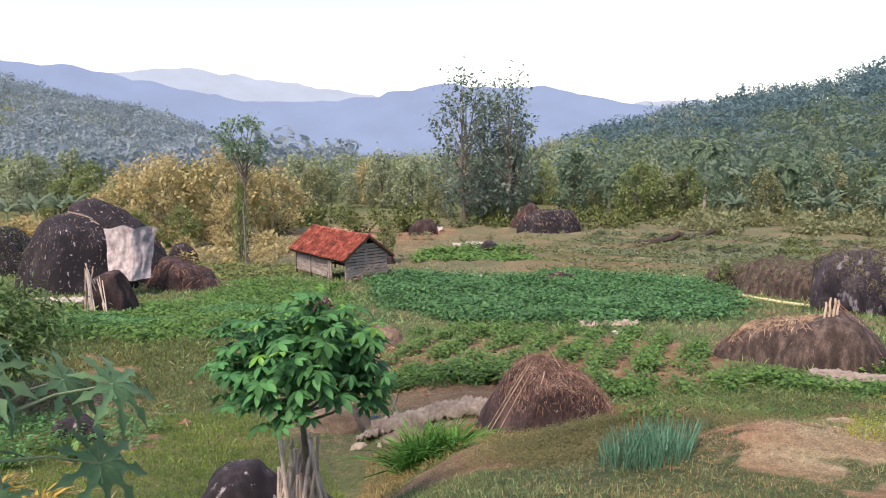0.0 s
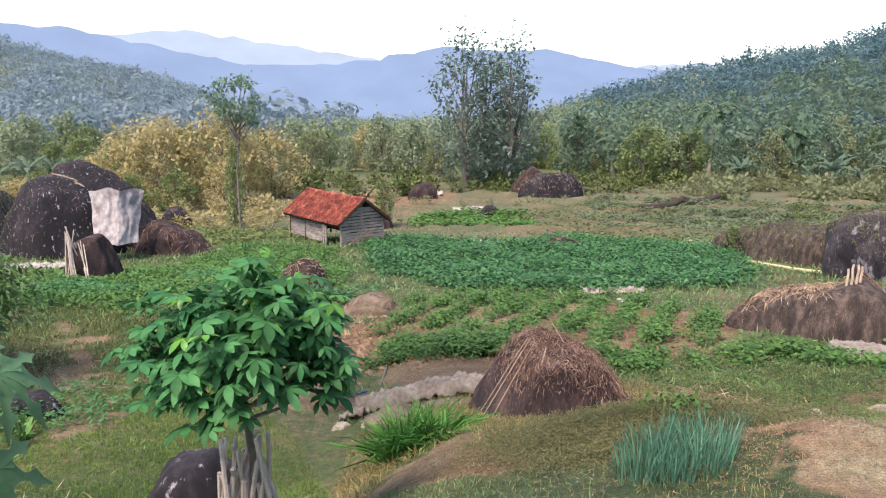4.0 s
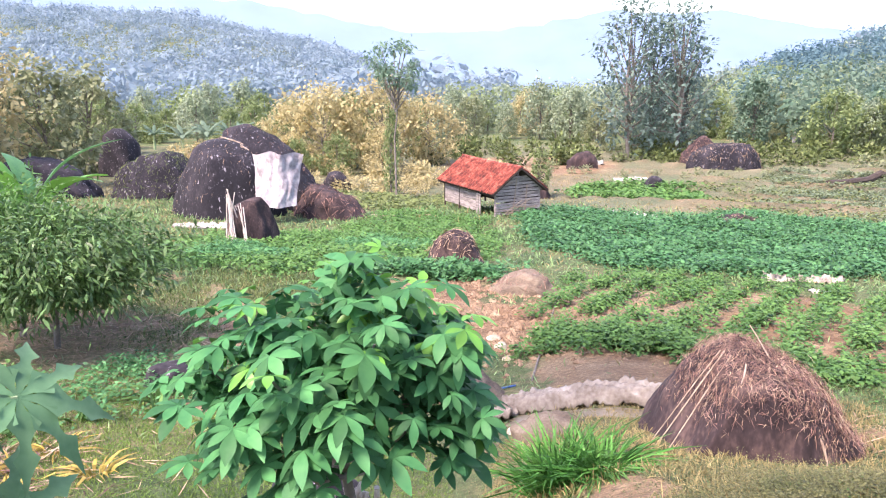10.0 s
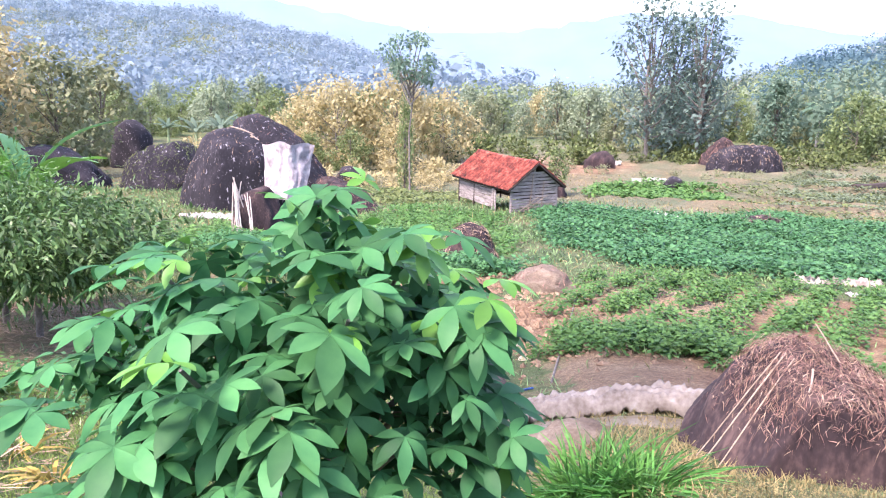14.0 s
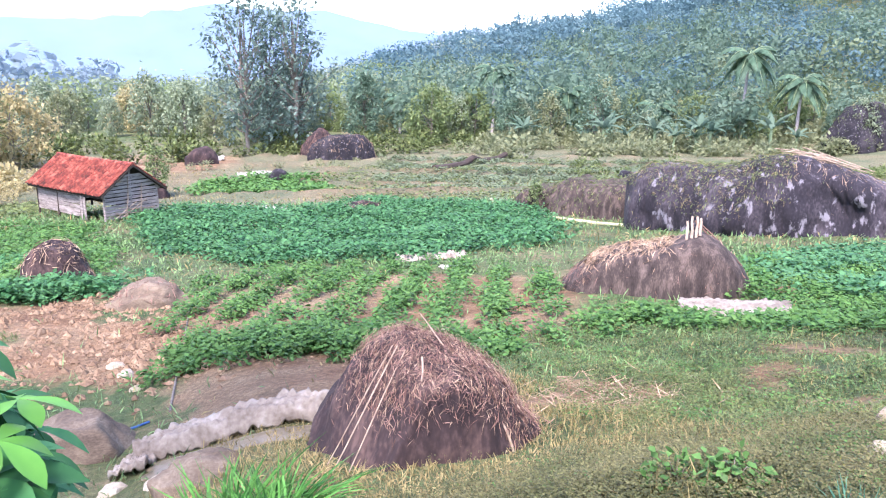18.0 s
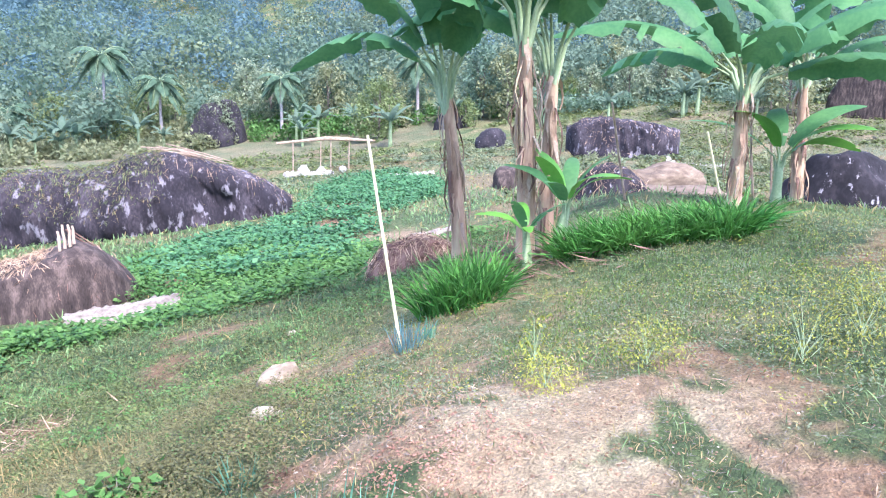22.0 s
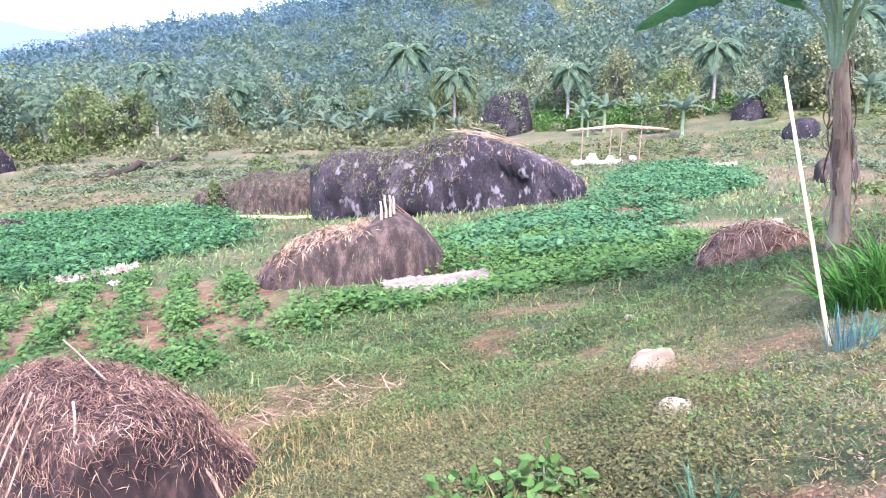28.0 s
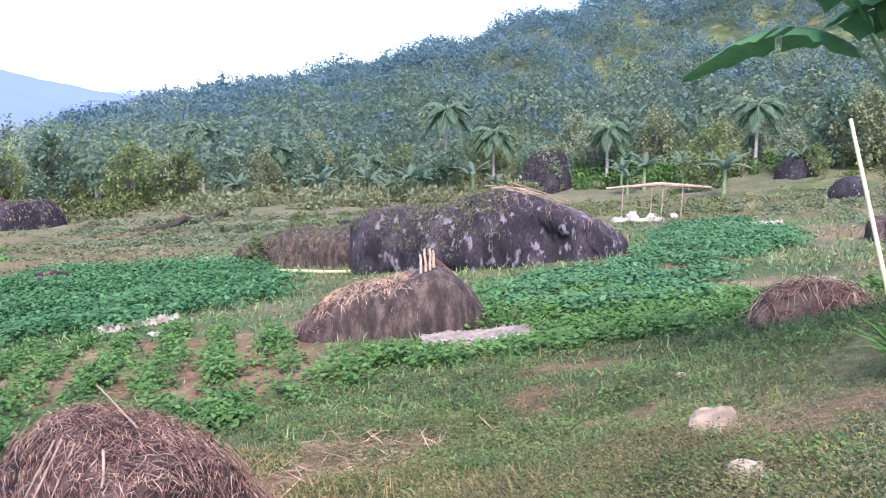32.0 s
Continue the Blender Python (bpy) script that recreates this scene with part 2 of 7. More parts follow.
MUD = mat("wet mud", [(0.13, 0.105, 0.07), (0.19, 0.155, 0.105), (0.25, 0.21, 0.15)], 3, 0.3, 0.1, 20, vary=0.02)
BLUEPIPE = mat("blue plastic pipe", [(0.02, 0.07, 0.22), (0.04, 0.13, 0.34)], 4, 0.45, 0.05, 30, vary=0.02)
TILE = mat("clay tile", [(0.06, 0.018, 0.014), (0.22, 0.045, 0.03), (0.40, 0.14, 0.09)], 3, 0.85, 0.3, 12, vary=0.38)
BOARD = mat("weathered board", [(0.16, 0.13, 0.12), (0.33, 0.28, 0.26), (0.52, 0.47, 0.44)], 3, 0.9, 0.4, 30, vary=0.2, stretch=(1, 1, 6))
DARKWOOD = mat("dark wood", [(0.03, 0.02, 0.015), (0.07, 0.05, 0.04)], 5, 0.9, 0.3, 40)
BARK = mat("grey bark", [(0.09, 0.075, 0.062), (0.19, 0.165, 0.14), (0.29, 0.26, 0.225)], 6, 0.9, 0.6, 40)
PALMBARK = mat("ringed palm bark", [(0.20, 0.18, 0.18), (0.36, 0.33, 0.33), (0.48, 0.45, 0.45)], 5, 0.9, 0.6, 30, spots=(7, 0.66, (0.06, 0.05, 0.05)), stretch=(1, 1, 5))
BANANASTEM = mat("banana stem sheath", [(0.22, 0.13, 0.085), (0.42, 0.28, 0.19), (0.48, 0.41, 0.25)], 3, 0.8, 0.4, 22, vary=0.1, stretch=(2, 2, 0.4))
STALK = mat("pale green stalk", [(0.19, 0.28, 0.13), (0.34, 0.43, 0.25)], 5, 0.6, 0.1, 40)


def leafmat(name, dark, light, vary=0.3, rough=0.5, scale=2.0, thin=0.25):
    mid = tuple((a + b) / 2 for a, b in zip(dark, light))
    m = mat(name, [dark, mid, light], scale, rough, 0.0, 25, vary=vary, through_light=thin)
    m.node_tree.nodes["Principled BSDF"].inputs["Specular IOR Level"].default_value = 0.0 if rough > 0.75 else 0.2 if rough > 0.45 else 0.4
    return m


CASSAVA = leafmat("cassava leaf", (0.024, 0.13, 0.05), (0.075, 0.235, 0.078), 0.25, 0.55)
YOUNGLEAF = leafmat("young leaf", (0.07, 0.23, 0.035), (0.13, 0.33, 0.055), 0.2, 0.42)
PAPAYA = leafmat("papaya leaf", (0.07, 0.175, 0.085), (0.15, 0.285, 0.145), 0.2)
MANGO = leafmat("mango leaf", (0.045, 0.115, 0.035), (0.125, 0.215, 0.07), 0.35, 0.45)
BANANA = leafmat("banana leaf", (0.035, 0.13, 0.055), (0.10, 0.24, 0.09), 0.2, 0.55)
BEAN = leafmat("bean leaf", (0.036, 0.145, 0.055), (0.12, 0.29, 0.11), 0.24)
BEANDARK = leafmat("dark bean leaf", (0.04, 0.14, 0.06), (0.115, 0.26, 0.11), 0.22)
CROP = leafmat("crop leaf", (0.055, 0.155, 0.04), (0.14, 0.27, 0.075), 0.22)
HERB = leafmat("herb leaf", (0.08, 0.125, 0.04), (0.20, 0.23, 0.085), 0.35)
BANKHERB = leafmat("brownish herb leaf", (0.075, 0.09, 0.035), (0.19, 0.175, 0.08), 0.4)
GRASS = leafmat("green grass blade", (0.09, 0.175, 0.07), (0.215, 0.31, 0.135), 0.35, 0.7)
LAWN = leafmat("yellow-green grass blade", (0.085, 0.17, 0.034), (0.20, 0.295, 0.072), 0.25, 0.7)
DRYGRASS = leafmat("dry grass blade", (0.20, 0.17, 0.07), (0.38, 0.30, 0.15), 0.3, 0.7)
LEMON = leafmat("tall grass blade", (0.03, 0.15, 0.03), (0.11, 0.28, 0.06), 0.3)
ONION = leafmat("onion leaf", (0.07, 0.20, 0.13), (0.15, 0.33, 0.22), 0.25)
BLUEONION = leafmat("blue-green onion leaf", (0.06, 0.16, 0.17), (0.13, 0.26, 0.27), 0.25)
YELLOWLEAF = leafmat("yellowing leaf", (0.30, 0.22, 0.05), (0.48, 0.36, 0.10), 0.3)
FLOWER = leafmat("yellow-green flowers", (0.20, 0.24, 0.04), (0.36, 0.36, 0.075), 0.25)
OLIVE = leafmat("olive tree leaf", (0.17, 0.205, 0.11), (0.35, 0.37, 0.205), 0.11, thin=0.42)
GOLD = leafmat("golden tree leaf", (0.37, 0.32, 0.155), (0.58, 0.505, 0.275), 0.11, thin=0.42)
DEEP = leafmat("deep green leaf", (0.105, 0.19, 0.13), (0.245, 0.35, 0.245), 0.12, thin=0.4)
PALE = leafmat("grey-green leaf", (0.20, 0.265, 0.175), (0.40, 0.46, 0.30), 0.11, thin=0.42)
SAGE = leafmat("sage-green leaf", (0.12, 0.17, 0.095), (0.24, 0.29, 0.17), 0.15)
AIRY = leafmat("airy blue-green leaf", (0.115, 0.185, 0.15), (0.25, 0.335, 0.28), 0.15, thin=0.45)
LIGHTGREEN = leafmat("light green tree leaf", (0.13, 0.195, 0.075), (0.30, 0.36, 0.16), 0.12, thin=0.42)
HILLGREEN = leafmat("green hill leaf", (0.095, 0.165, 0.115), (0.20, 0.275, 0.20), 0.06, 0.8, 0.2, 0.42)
# distance haze mixed into this leaf colour as extra blue
HAZEBLUE = leafmat("haze-tinted blue-green hill leaf", (0.085, 0.165, 0.185), (0.175, 0.275, 0.30), 0.06, 0.8, 0.1, 0.42)
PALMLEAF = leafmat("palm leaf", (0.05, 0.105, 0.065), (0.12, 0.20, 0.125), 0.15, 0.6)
# pale blue-grey of the far haze, put into both leaf colours
HAZEMID = leafmat("haze-tinted middle hill leaf", (0.165, 0.24, 0.275), (0.25, 0.33, 0.37), 0.05, 0.9, 0.05, 0.45)
HAZEFAR = leafmat("haze-tinted far hill leaf", (0.24, 0.32, 0.37), (0.32, 0.405, 0.455), 0.05, 0.9, 0.05, 0.45)


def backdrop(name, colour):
    """Distance behind many kilometres of bright air, its haze put in as emission."""
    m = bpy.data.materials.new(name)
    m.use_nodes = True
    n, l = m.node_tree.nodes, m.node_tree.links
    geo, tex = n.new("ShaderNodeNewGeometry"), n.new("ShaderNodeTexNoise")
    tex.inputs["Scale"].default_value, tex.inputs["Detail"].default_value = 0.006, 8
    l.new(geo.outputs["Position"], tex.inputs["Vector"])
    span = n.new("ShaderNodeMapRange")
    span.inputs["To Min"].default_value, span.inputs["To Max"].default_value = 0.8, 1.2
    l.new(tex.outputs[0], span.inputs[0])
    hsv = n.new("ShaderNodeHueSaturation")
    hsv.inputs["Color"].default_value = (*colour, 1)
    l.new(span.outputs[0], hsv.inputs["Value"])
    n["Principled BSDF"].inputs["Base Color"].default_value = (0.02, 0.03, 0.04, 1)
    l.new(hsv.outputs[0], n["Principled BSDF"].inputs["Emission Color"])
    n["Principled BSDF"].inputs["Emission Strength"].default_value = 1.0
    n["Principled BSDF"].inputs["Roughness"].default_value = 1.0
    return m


# haze colours that the ridges themselves give off
HAZEGLOW = backdrop("blue mountain", (0.13, 0.205, 0.36))
FARHAZEGLOW = backdrop("pale mountain", (0.24, 0.32, 0.44))


def mesh_of(name, verts, faces, material=None, smooth=False):
    me = bpy.data.meshes.new(name)
    me.from_pydata([tuple(map(float, v)) for v in verts], [], faces)
    if material:
        me.materials.append(material)
    if smooth:
        me.polygons.foreach_set("use_smooth", [True] * len(me.polygons))
    me.update()
    return me


def part(name, bm, material, parent, label="", smooth=False):
    """Links a bmesh as one mesh object under a thing or a part."""
    me = bpy.data.meshes.new(name)
    bm.to_mesh(me)
    bm.free()
    me.materials.append(material)
    if smooth:
        me.polygons.foreach_set("use_smooth", [True] * len(me.polygons))
    ob = new(name, me)
    ob.parent = parent
    if label:
        ob["label"] = label
    return ob


def thing(name, at, label, category, group="", turn=0.0):
    """The Empty at a thing's base."""
    ob = new(name)
    ob.empty_display_size = 0.2
    ob.matrix_basis = pose(*at, 0, 0, turn)
    return tagged(ob, label, category, group)


def ramp(v, a, b):
    v = np.clip((v - a) / (b - a), 0, 1)
    return v * v * (3 - 2 * v)


def ground(x, y):
    """Height of the bare ground: a terrace under the walker, a bank, then fields that fall to the valley, with a hill on each side."""
    x, y = np.asarray(x, float), np.asarray(y, float)
    west = np.interp(y, [-36, -4, 0, 2.5, 4, 5.2, 6.5, 8.6, 12.5, 14.5, 19.5, 26, 33, 48, 72, 120, 190],
                     [-1.5, -1.55, -1.6, -1.85, -2.5, -3.3, -3.9, -4.45, -4.9, -5.05, -5.45, -6.2, -6.6, -8.4, -9, -9.8, -11])
    middle = np.interp(y, [-36, 0, 3.6, 5.4, 7.2, 8.6, 10, 12.5, 14.5, 19.5, 26, 33, 48, 72, 120, 190],
                       [-1.5, -1.6, -2.1, -2.6, -3.25, -3.75, -4.1, -4.55, -4.82, -5.42, -6.2, -6.65, -8.4, -9, -9.8, -11])
    east = np.interp(y - 0.45 * ramp(x, 4.6, 6.0), [-36, 0, 3.6, 4.8, 5.4, 6.4, 7.2, 8.5, 9.6, 12.5, 19, 26, 33, 48, 72, 120, 190],
                     [-1.5, -1.65, -2.0, -2.24, -2.42, -2.72, -3.08, -3.66, -4.02, -4.68, -5.45, -6.3, -6.8, -8.3, -8.9, -9.6, -11])
    z = west + (middle - west) * ramp(x, -1.4, 0.6)
    z = z + (east - z) * ramp(x, 0.5, 3)
    fall = np.interp(x, [5.5, 8.5, 10.5, 16.5, 26, 48], [-1.9, -2.46, -2.55, -3.95, -5.1, -5.6])
    z = np.where(x > 5.5, np.minimum(z, fall), z) + 3.2 * ramp(x, 48, 90)
    r, a = np.hypot(x, y), np.degrees(np.arctan2(x, y))
    z = z - 40 * ramp(r, 180, 1000) * ramp(a, -22, -9) * ramp(-a, -20, 0)
    z = z + 0.14 * np.exp(-(x - 2.25) ** 2 / 0.6 - (y - 5.3) ** 2 / 0.3) + 0.15 * np.exp(-(x - 1.55) ** 2 / 0.5 - (y - 6.55) ** 2 / 0.25)
    rise = np.interp(a, [4, 8, 16, 26, 31, 39, 48, 65, 90], [0, 1.0, 2.1, 3.9, 4.7, 6.5, 9.0, 12, 12]) * (1 + 0.04 * np.sin(a * 0.9) * ramp(a, 16, 30))
    z = z + 310 * np.tan(np.radians(rise)) * ramp(r, 75, 310) ** 1.1 * (1 - ramp(a, 100, 130))
    rise = np.interp(-a, [9, 16, 30, 46, 60], [0, 0.35, 3.2, 3.7, 5.0])
    return z + (620 * np.tan(np.radians(rise)) + 10 * ramp(rise, 0, 1)) * ramp(r, 130, 620) ** 1.3 * (1 - ramp(-a, 80, 110))


def dry_land(x, y):
    """How far the land is dry fallow, from 0 to 1: the far terraces."""
    x, y = np.asarray(x, float), np.asarray(y, float)
    r = np.hypot(x, y)
    return np.maximum(ramp(r, 34, 42) * ramp(y, 34, 40), ramp(x, 17, 26) * ramp(-y, -26, -16)) * (1 - ramp(r, 84, 100))


def bunds(x, y):
    """Low earth banks along the terraces of the far fields, from 0 to 1."""
    r = np.hypot(x, y)
    wave = np.sin(0.95 * (y * 0.86 + x * 0.42) + 1.3 * np.sin(0.11 * (x - y)) + 0.5 * np.sin(0.31 * x))
    return np.clip(wave * 4 - 3, 0, 1) * ramp(r, 36, 43) * (1 - ramp(r, 70, 84)) * (1 - ramp(-x, -4, 8))


def lumps(x, y):
    """Small unevenness of the soil near the walk."""
    return 0.085 * np.exp(-(((x - 2.2) / 0.42) ** 2 + ((y - 5.05) / 0.36) ** 2)) * (1 + 0.25 * np.sin(x * 21 + 3 * np.sin(y * 17)) * np.sin(y * 19)) + 0.05 * np.sin(x * 2.1 + 0.7 * np.sin(y * 1.3)) * np.sin(y * 1.7 + 0.9) + 0.025 * np.sin(x * 5.3 + y * 1.1) * np.sin(y * 4.9 - x * 0.8)


def soil(x, y):
    r = np.hypot(x, np.asarray(y) - 3)
    return ground(x, y) + 0.4 * bunds(x, y) + lumps(x, y) * (1 - 0.5 * ramp(r, 1, 2)) * (1 - ramp(r, 40, 80))


BARE = [(-4.3, 10.3, 0.32, 0.9), (-4.6, 10.9, 0.3, 0.9), (-4.9, 11.5, 0.32, 0.9), (-5.3, 12.1, 0.3, 0.9), (-5.6, 12.7, 0.34, 0.9), (-6.0, 13.4, 0.34, 0.9), (-6.3, 14.2, 0.36, 0.9), (-6.8, 15.2, 0.4, 0.9), (-7.8, 16.4, 0.45, 0.5), (-9.2, 17.6, 0.5, 0.5), (0.15, 6.9, 0.55, 1.0), (0.35, 6.2, 0.6, 1.0), (2.0, 5.2, 0.34, 0.95), (2.36, 4.92, 0.3, 0.9), (2.6, 5.32, 0.22, 0.8), (2.3, 5.6, 0.2, 0.75), (1.85, 4.85, 0.26, 0.8), (2.55, 4.4, 0.28, 0.7), (2.9, 4.2, 0.28, 0.55), (2.7, 5.3, 0.28, 0.7), (3.3, 5.7, 0.36, 0.5), (3.9, 6.5, 0.42, 0.6), (3.5, 7.1, 0.55, 0.8), (2.0, 7.0, 0.35, 0.6), (3.35, 9.9, 0.75, 0.9), (2.6, 6.9, 0.4, 0.6),
        (4.6, 3.4, 0.9, 0.45), (5.0, 9.6, 0.6, 0.5), (4.4, 8.2, 0.5, 0.5), (6.6, 10.4, 0.7, 0.5), (1.2, 6.6, 0.35, 0.7), (-1.9, 15.2, 1.7, 1.0), (-0.4, 14.1, 1.1, 0.9), (-3.4, 17.5, 1.6, 0.7), (-6.2, 21.3, 0.6, 0.9), (0.6, 12.0, 1.6, 0.9), (-7.9, 12.0, 1.2, 0.45),
        (-6.0, 68.0, 9.0, 0.8), (-4.0, 58.0, 6.0, 0.35), (4.0, 64.0, 5.0, 0.3), (-40.0, 66.0, 7.0, 0.8), (14.0, 48.0, 9.0, 0.3), (16.8, 31.9, 6.0, 0.4), (28.0, 16.6, 5.0, 0.35), (16.4, 15.7, 1.2, 0.8), (12.4, 14.6, 0.9, 0.7), (20.5, 18.2, 1.3, 0.8), (9.6, 14.4, 0.7, 0.6), (14.5, 13.0, 0.8, 0.7), (44.0, 24.2, 8.0, 0.35),
        (2.6, 16.2, 3.9, 1.0), (-8.5, 13.0, 1.8, 0.55), (6.2, 5.6, 0.6, 0.55), (13.5, 9.5, 1.5, 0.6), (19.0, 9.5, 4.0, 0.42), (30.0, 9.0, 6.0, 0.4), (9.0, 40.0, 6.0, 0.35), (24.0, 38.0, 7.0, 0.3)]


def bare(x, y):
    """How far the soil lies open, from 0 to 1."""
    x, y = np.asarray(x, float), np.asarray(y, float)
    wx = x + 0.22 * np.sin(y * 3.1 + x) + 0.12 * np.sin(y * 7.7 - 2 * x) + 0.08 * np.sin(y * 17 + 3 * np.sin(x * 9))
    wy = y + 0.22 * np.sin(x * 2.7 - y) + 0.12 * np.sin(x * 8.3 + 2 * y) + 0.08 * np.sin(x * 19 + 3 * np.sin(y * 8))
    most = np.maximum(0.3 * ramp(np.sin(wx * 0.9 + 1) * np.sin(wy * 0.7), 0.2, 0.9), 0.4 * bunds(x, y))
    for cx, cy, r, k in BARE:
        most = np.maximum(most, k * (1 - ramp(np.hypot(wx - cx, wy - cy), 0.55 * r, 1.15 * r)))
    return most


def build_ground():
    """One sheet in rings round the walk, out to the horizon."""
    rings = np.concatenate([[0.0], 0.35 * 1.0235 ** np.arange(395)])
    turns = np.radians(np.concatenate([np.arange(-70, 110, 0.6), np.arange(110, 290, 5)]))
    R, A = np.meshgrid(rings, turns, indexing="ij")
    X, Y = R * np.sin(A), R * np.cos(A) + 2.0
    Z = soil(X, Y)
    n, k = len(rings), len(turns)
    verts = np.stack([X, Y, Z], -1).reshape(-1, 3)
    faces = [(i * k + j, i * k + (j + 1) % k, (i + 1) * k + (j + 1) % k, (i + 1) * k + j) for i in range(1, n - 1) for j in range(k)]
    faces += [(0, k + (j + 1) % k, k + j) for j in range(k)]
    me = mesh_of("ground", verts, faces, EARTH, True)
    me.attributes.new("open_soil", "FLOAT", "POINT").data.foreach_set("value", bare(X, Y).ravel().astype(np.float32))
    sandy = 1.0 * (1 - ramp(np.hypot(X - 2.5, Y - 4.9), 0.4, 1.0)) * (0.55 + 0.45 * np.sin(X * 5 + 2 * np.sin(Y * 4)) * np.sin(Y * 6 + X))
    me.attributes.new("sandy", "FLOAT", "POINT").data.foreach_set("value", np.clip(sandy, 0, 1).ravel().astype(np.float32))
    me.attributes.new("dry_land", "FLOAT", "POINT").data.foreach_set("value", dry_land(X, Y).ravel().astype(np.float32))
    ob = new("ground", me)
    return tagged(ob, "brown earth with dry grass falling in terraces to the valley", "ground", kind="structure")


build_ground()


def ridge(name, far, turns, heights, foot, material, label, seed):
    """A far mountain chain: a slope from its foot up to an uneven crest and down behind it."""
    a = np.radians(np.linspace(turns[0], turns[-1], 160))
    up = np.interp(np.degrees(a), turns, heights)
    up = up + np.array([0.25 * noise.fractal((float(q) * 40 + seed, 0, 0), 1.0, 2.0, 5) for q in a])
    verts, rows = [], ((far * 0.8, None), (far * 0.93, 0.6), (far, 1.0), (far * 1.15, 0.5))
    for d, part_up in rows:
        for q, u in zip(a, up):
            top = far * math.tan(math.radians(u))
            verts.append((d * math.sin(q), d * math.cos(q), foot if part_up is None else foot + (top - foot) * part_up))
    k = len(a)
    faces = [(i * k + j, i * k + j + 1, (i + 1) * k + j + 1, (i + 1) * k + j) for i in range(3) for j in range(k - 1)]
    return tagged(new(name, mesh_of(name, verts, faces, material, True)), label, "mountain", kind="structure")


ridge("backdrop_near_ridge", 2400, [-60, -31, -26, -20, -15, -9, -5, 0, 4, 8, 12, 15, 22, 40], [5.3, 5.1, 4.9, 3.8, 2.8, 2.8, 3.3, 4.2, 3.9, 4.0, 3.1, 2.6, 1.5, 1.0], -60, HAZEGLOW, "hazy blue mountain ridge across the valley", 3)
ridge("backdrop_far_ridge", 3600, [-50, -24, -19, -14, -8, -3, 4, 12, 18, 22, 30], [3, 4.5, 5.1, 4.5, 3.7, 3.0, 2.6, 2.4, 3.0, 2.5, 1.5], -60, FARHAZEGLOW, "pale blue mountain ridge in the far haze", 11)




def quads(name, verts, material, smooth=False):
    """A mesh of loose four-cornered faces from an array (n, 4, 3)."""
    v = np.asarray(verts, np.float32).reshape(-1, 3)
    n = len(v) // 4
    me = bpy.data.meshes.new(name)
    me.vertices.add(len(v))
    me.vertices.foreach_set("co", v.ravel())
    me.loops.add(len(v))
    me.loops.foreach_set("vertex_index", np.arange(len(v), dtype=np.int32))
    me.polygons.add(n)
    me.polygons.foreach_set("loop_start", np.arange(0, 4 * n, 4, dtype=np.int32))
    me.materials.append(material)
    me.update(calc_edges=True)
    me.validate()
    return me


def unit(v):
    return v / np.maximum(np.linalg.norm(v, axis=-1, keepdims=True), 1e-9)


def blades(base, way, length, width, sag, rng, wide=0.45):
    """Leaf or blade quads: base points, directions, lengths, widths; the tip sags."""
    way = unit(way)
    side = unit(np.cross(way, rng.normal(size=way.shape) * 0.35 + (0, 0, 1)))
    up = np.cross(side, way)
    L, W = np.asarray(length)[:, None], np.asarray(width)[:, None]
    drop = np.array([0, 0, 1.0]) * (L * np.asarray(sag).reshape(-1, 1))
    mid = base + way * L * wide + up * W * 0.12
    tip = base + way * L - drop
    return np.stack([base, mid + side * W / 2 - up * W * 0.25, tip, mid - side * W / 2 - up * W * 0.25], 1)


def stuff(name, verts, material, label, category):
    return tagged(new(name, quads(name, verts, material)), label, category, kind="stuff")


def tube(bm, points, radii, sides=7):
    """A tapered tube through points, closed at both ends."""
    loops = []
    pts = [Vector(p) for p in points]
    for k, p in enumerate(pts):
        way = (pts[min(k + 1, len(pts) - 1)] - pts[max(k - 1, 0)]).normalized()
        side = way.cross(Vector((0.3, 0.9, 0.31))).normalized()
        up = side.cross(way)
        loops.append([bm.verts.new(p + radii[k] * (side * math.cos(q) + up * math.sin(q))) for q in (2 * math.pi * j / sides for j in range(sides))])
    for a, b in zip(loops, loops[1:]):
        for j in range(sides):
            bm.faces.new((a[j], a[(j + 1) % sides], b[(j + 1) % sides], b[j]))
    bm.faces.new(loops[0])
    bm.faces.new(loops[-1][::-1])


def stick(bm, a, b, r0, r1=None, sides=6, bend=0.0, rng=random):
    a, b = Vector(a), Vector(b)
    off = Vector((rng.uniform(-1, 1), rng.uniform(-1, 1), rng.uniform(-1, 1))) * bend
    tube(bm, [a, a.lerp(b, 0.5) + off, b], [r0, (r0 + (r1 or r0)) / 2, r1 or r0], sides)


def box(bm, lo, hi, jitter=0.0):
    vs = [bm.verts.new((x + random.uniform(-jitter, jitter), y + random.uniform(-jitter, jitter), z + random.uniform(-jitter, jitter)))
          for z in (lo[2], hi[2]) for y in (lo[1], hi[1]) for x in (lo[0], hi[0])]
    for f in ((0, 2, 3, 1), (4, 5, 7, 6), (0, 1, 5, 4), (2, 6, 7, 3), (0, 4, 6, 2), (1, 3, 7, 5)):
        bm.faces.new([vs[i] for i in f])


def shared(name, me, parent, m, label=""):
    """One more object on a mesh, under a thing or a part."""
    ob = new(name, me)
    ob.parent, ob.matrix_basis = parent, m
    if label:
        ob["label"] = label
    return ob


def aim(at, way, roll=0.0):
    """A pose at a point whose +y runs along way."""
    return Matrix.Translation(at) @ Vector(way).to_track_quat("Y", "Z").to_matrix().to_4x4() @ pose(0, 0, 0, 0, roll, 0)


def z_at(x, y, sink=0.03):
    return float(soil(x, y)) - sink


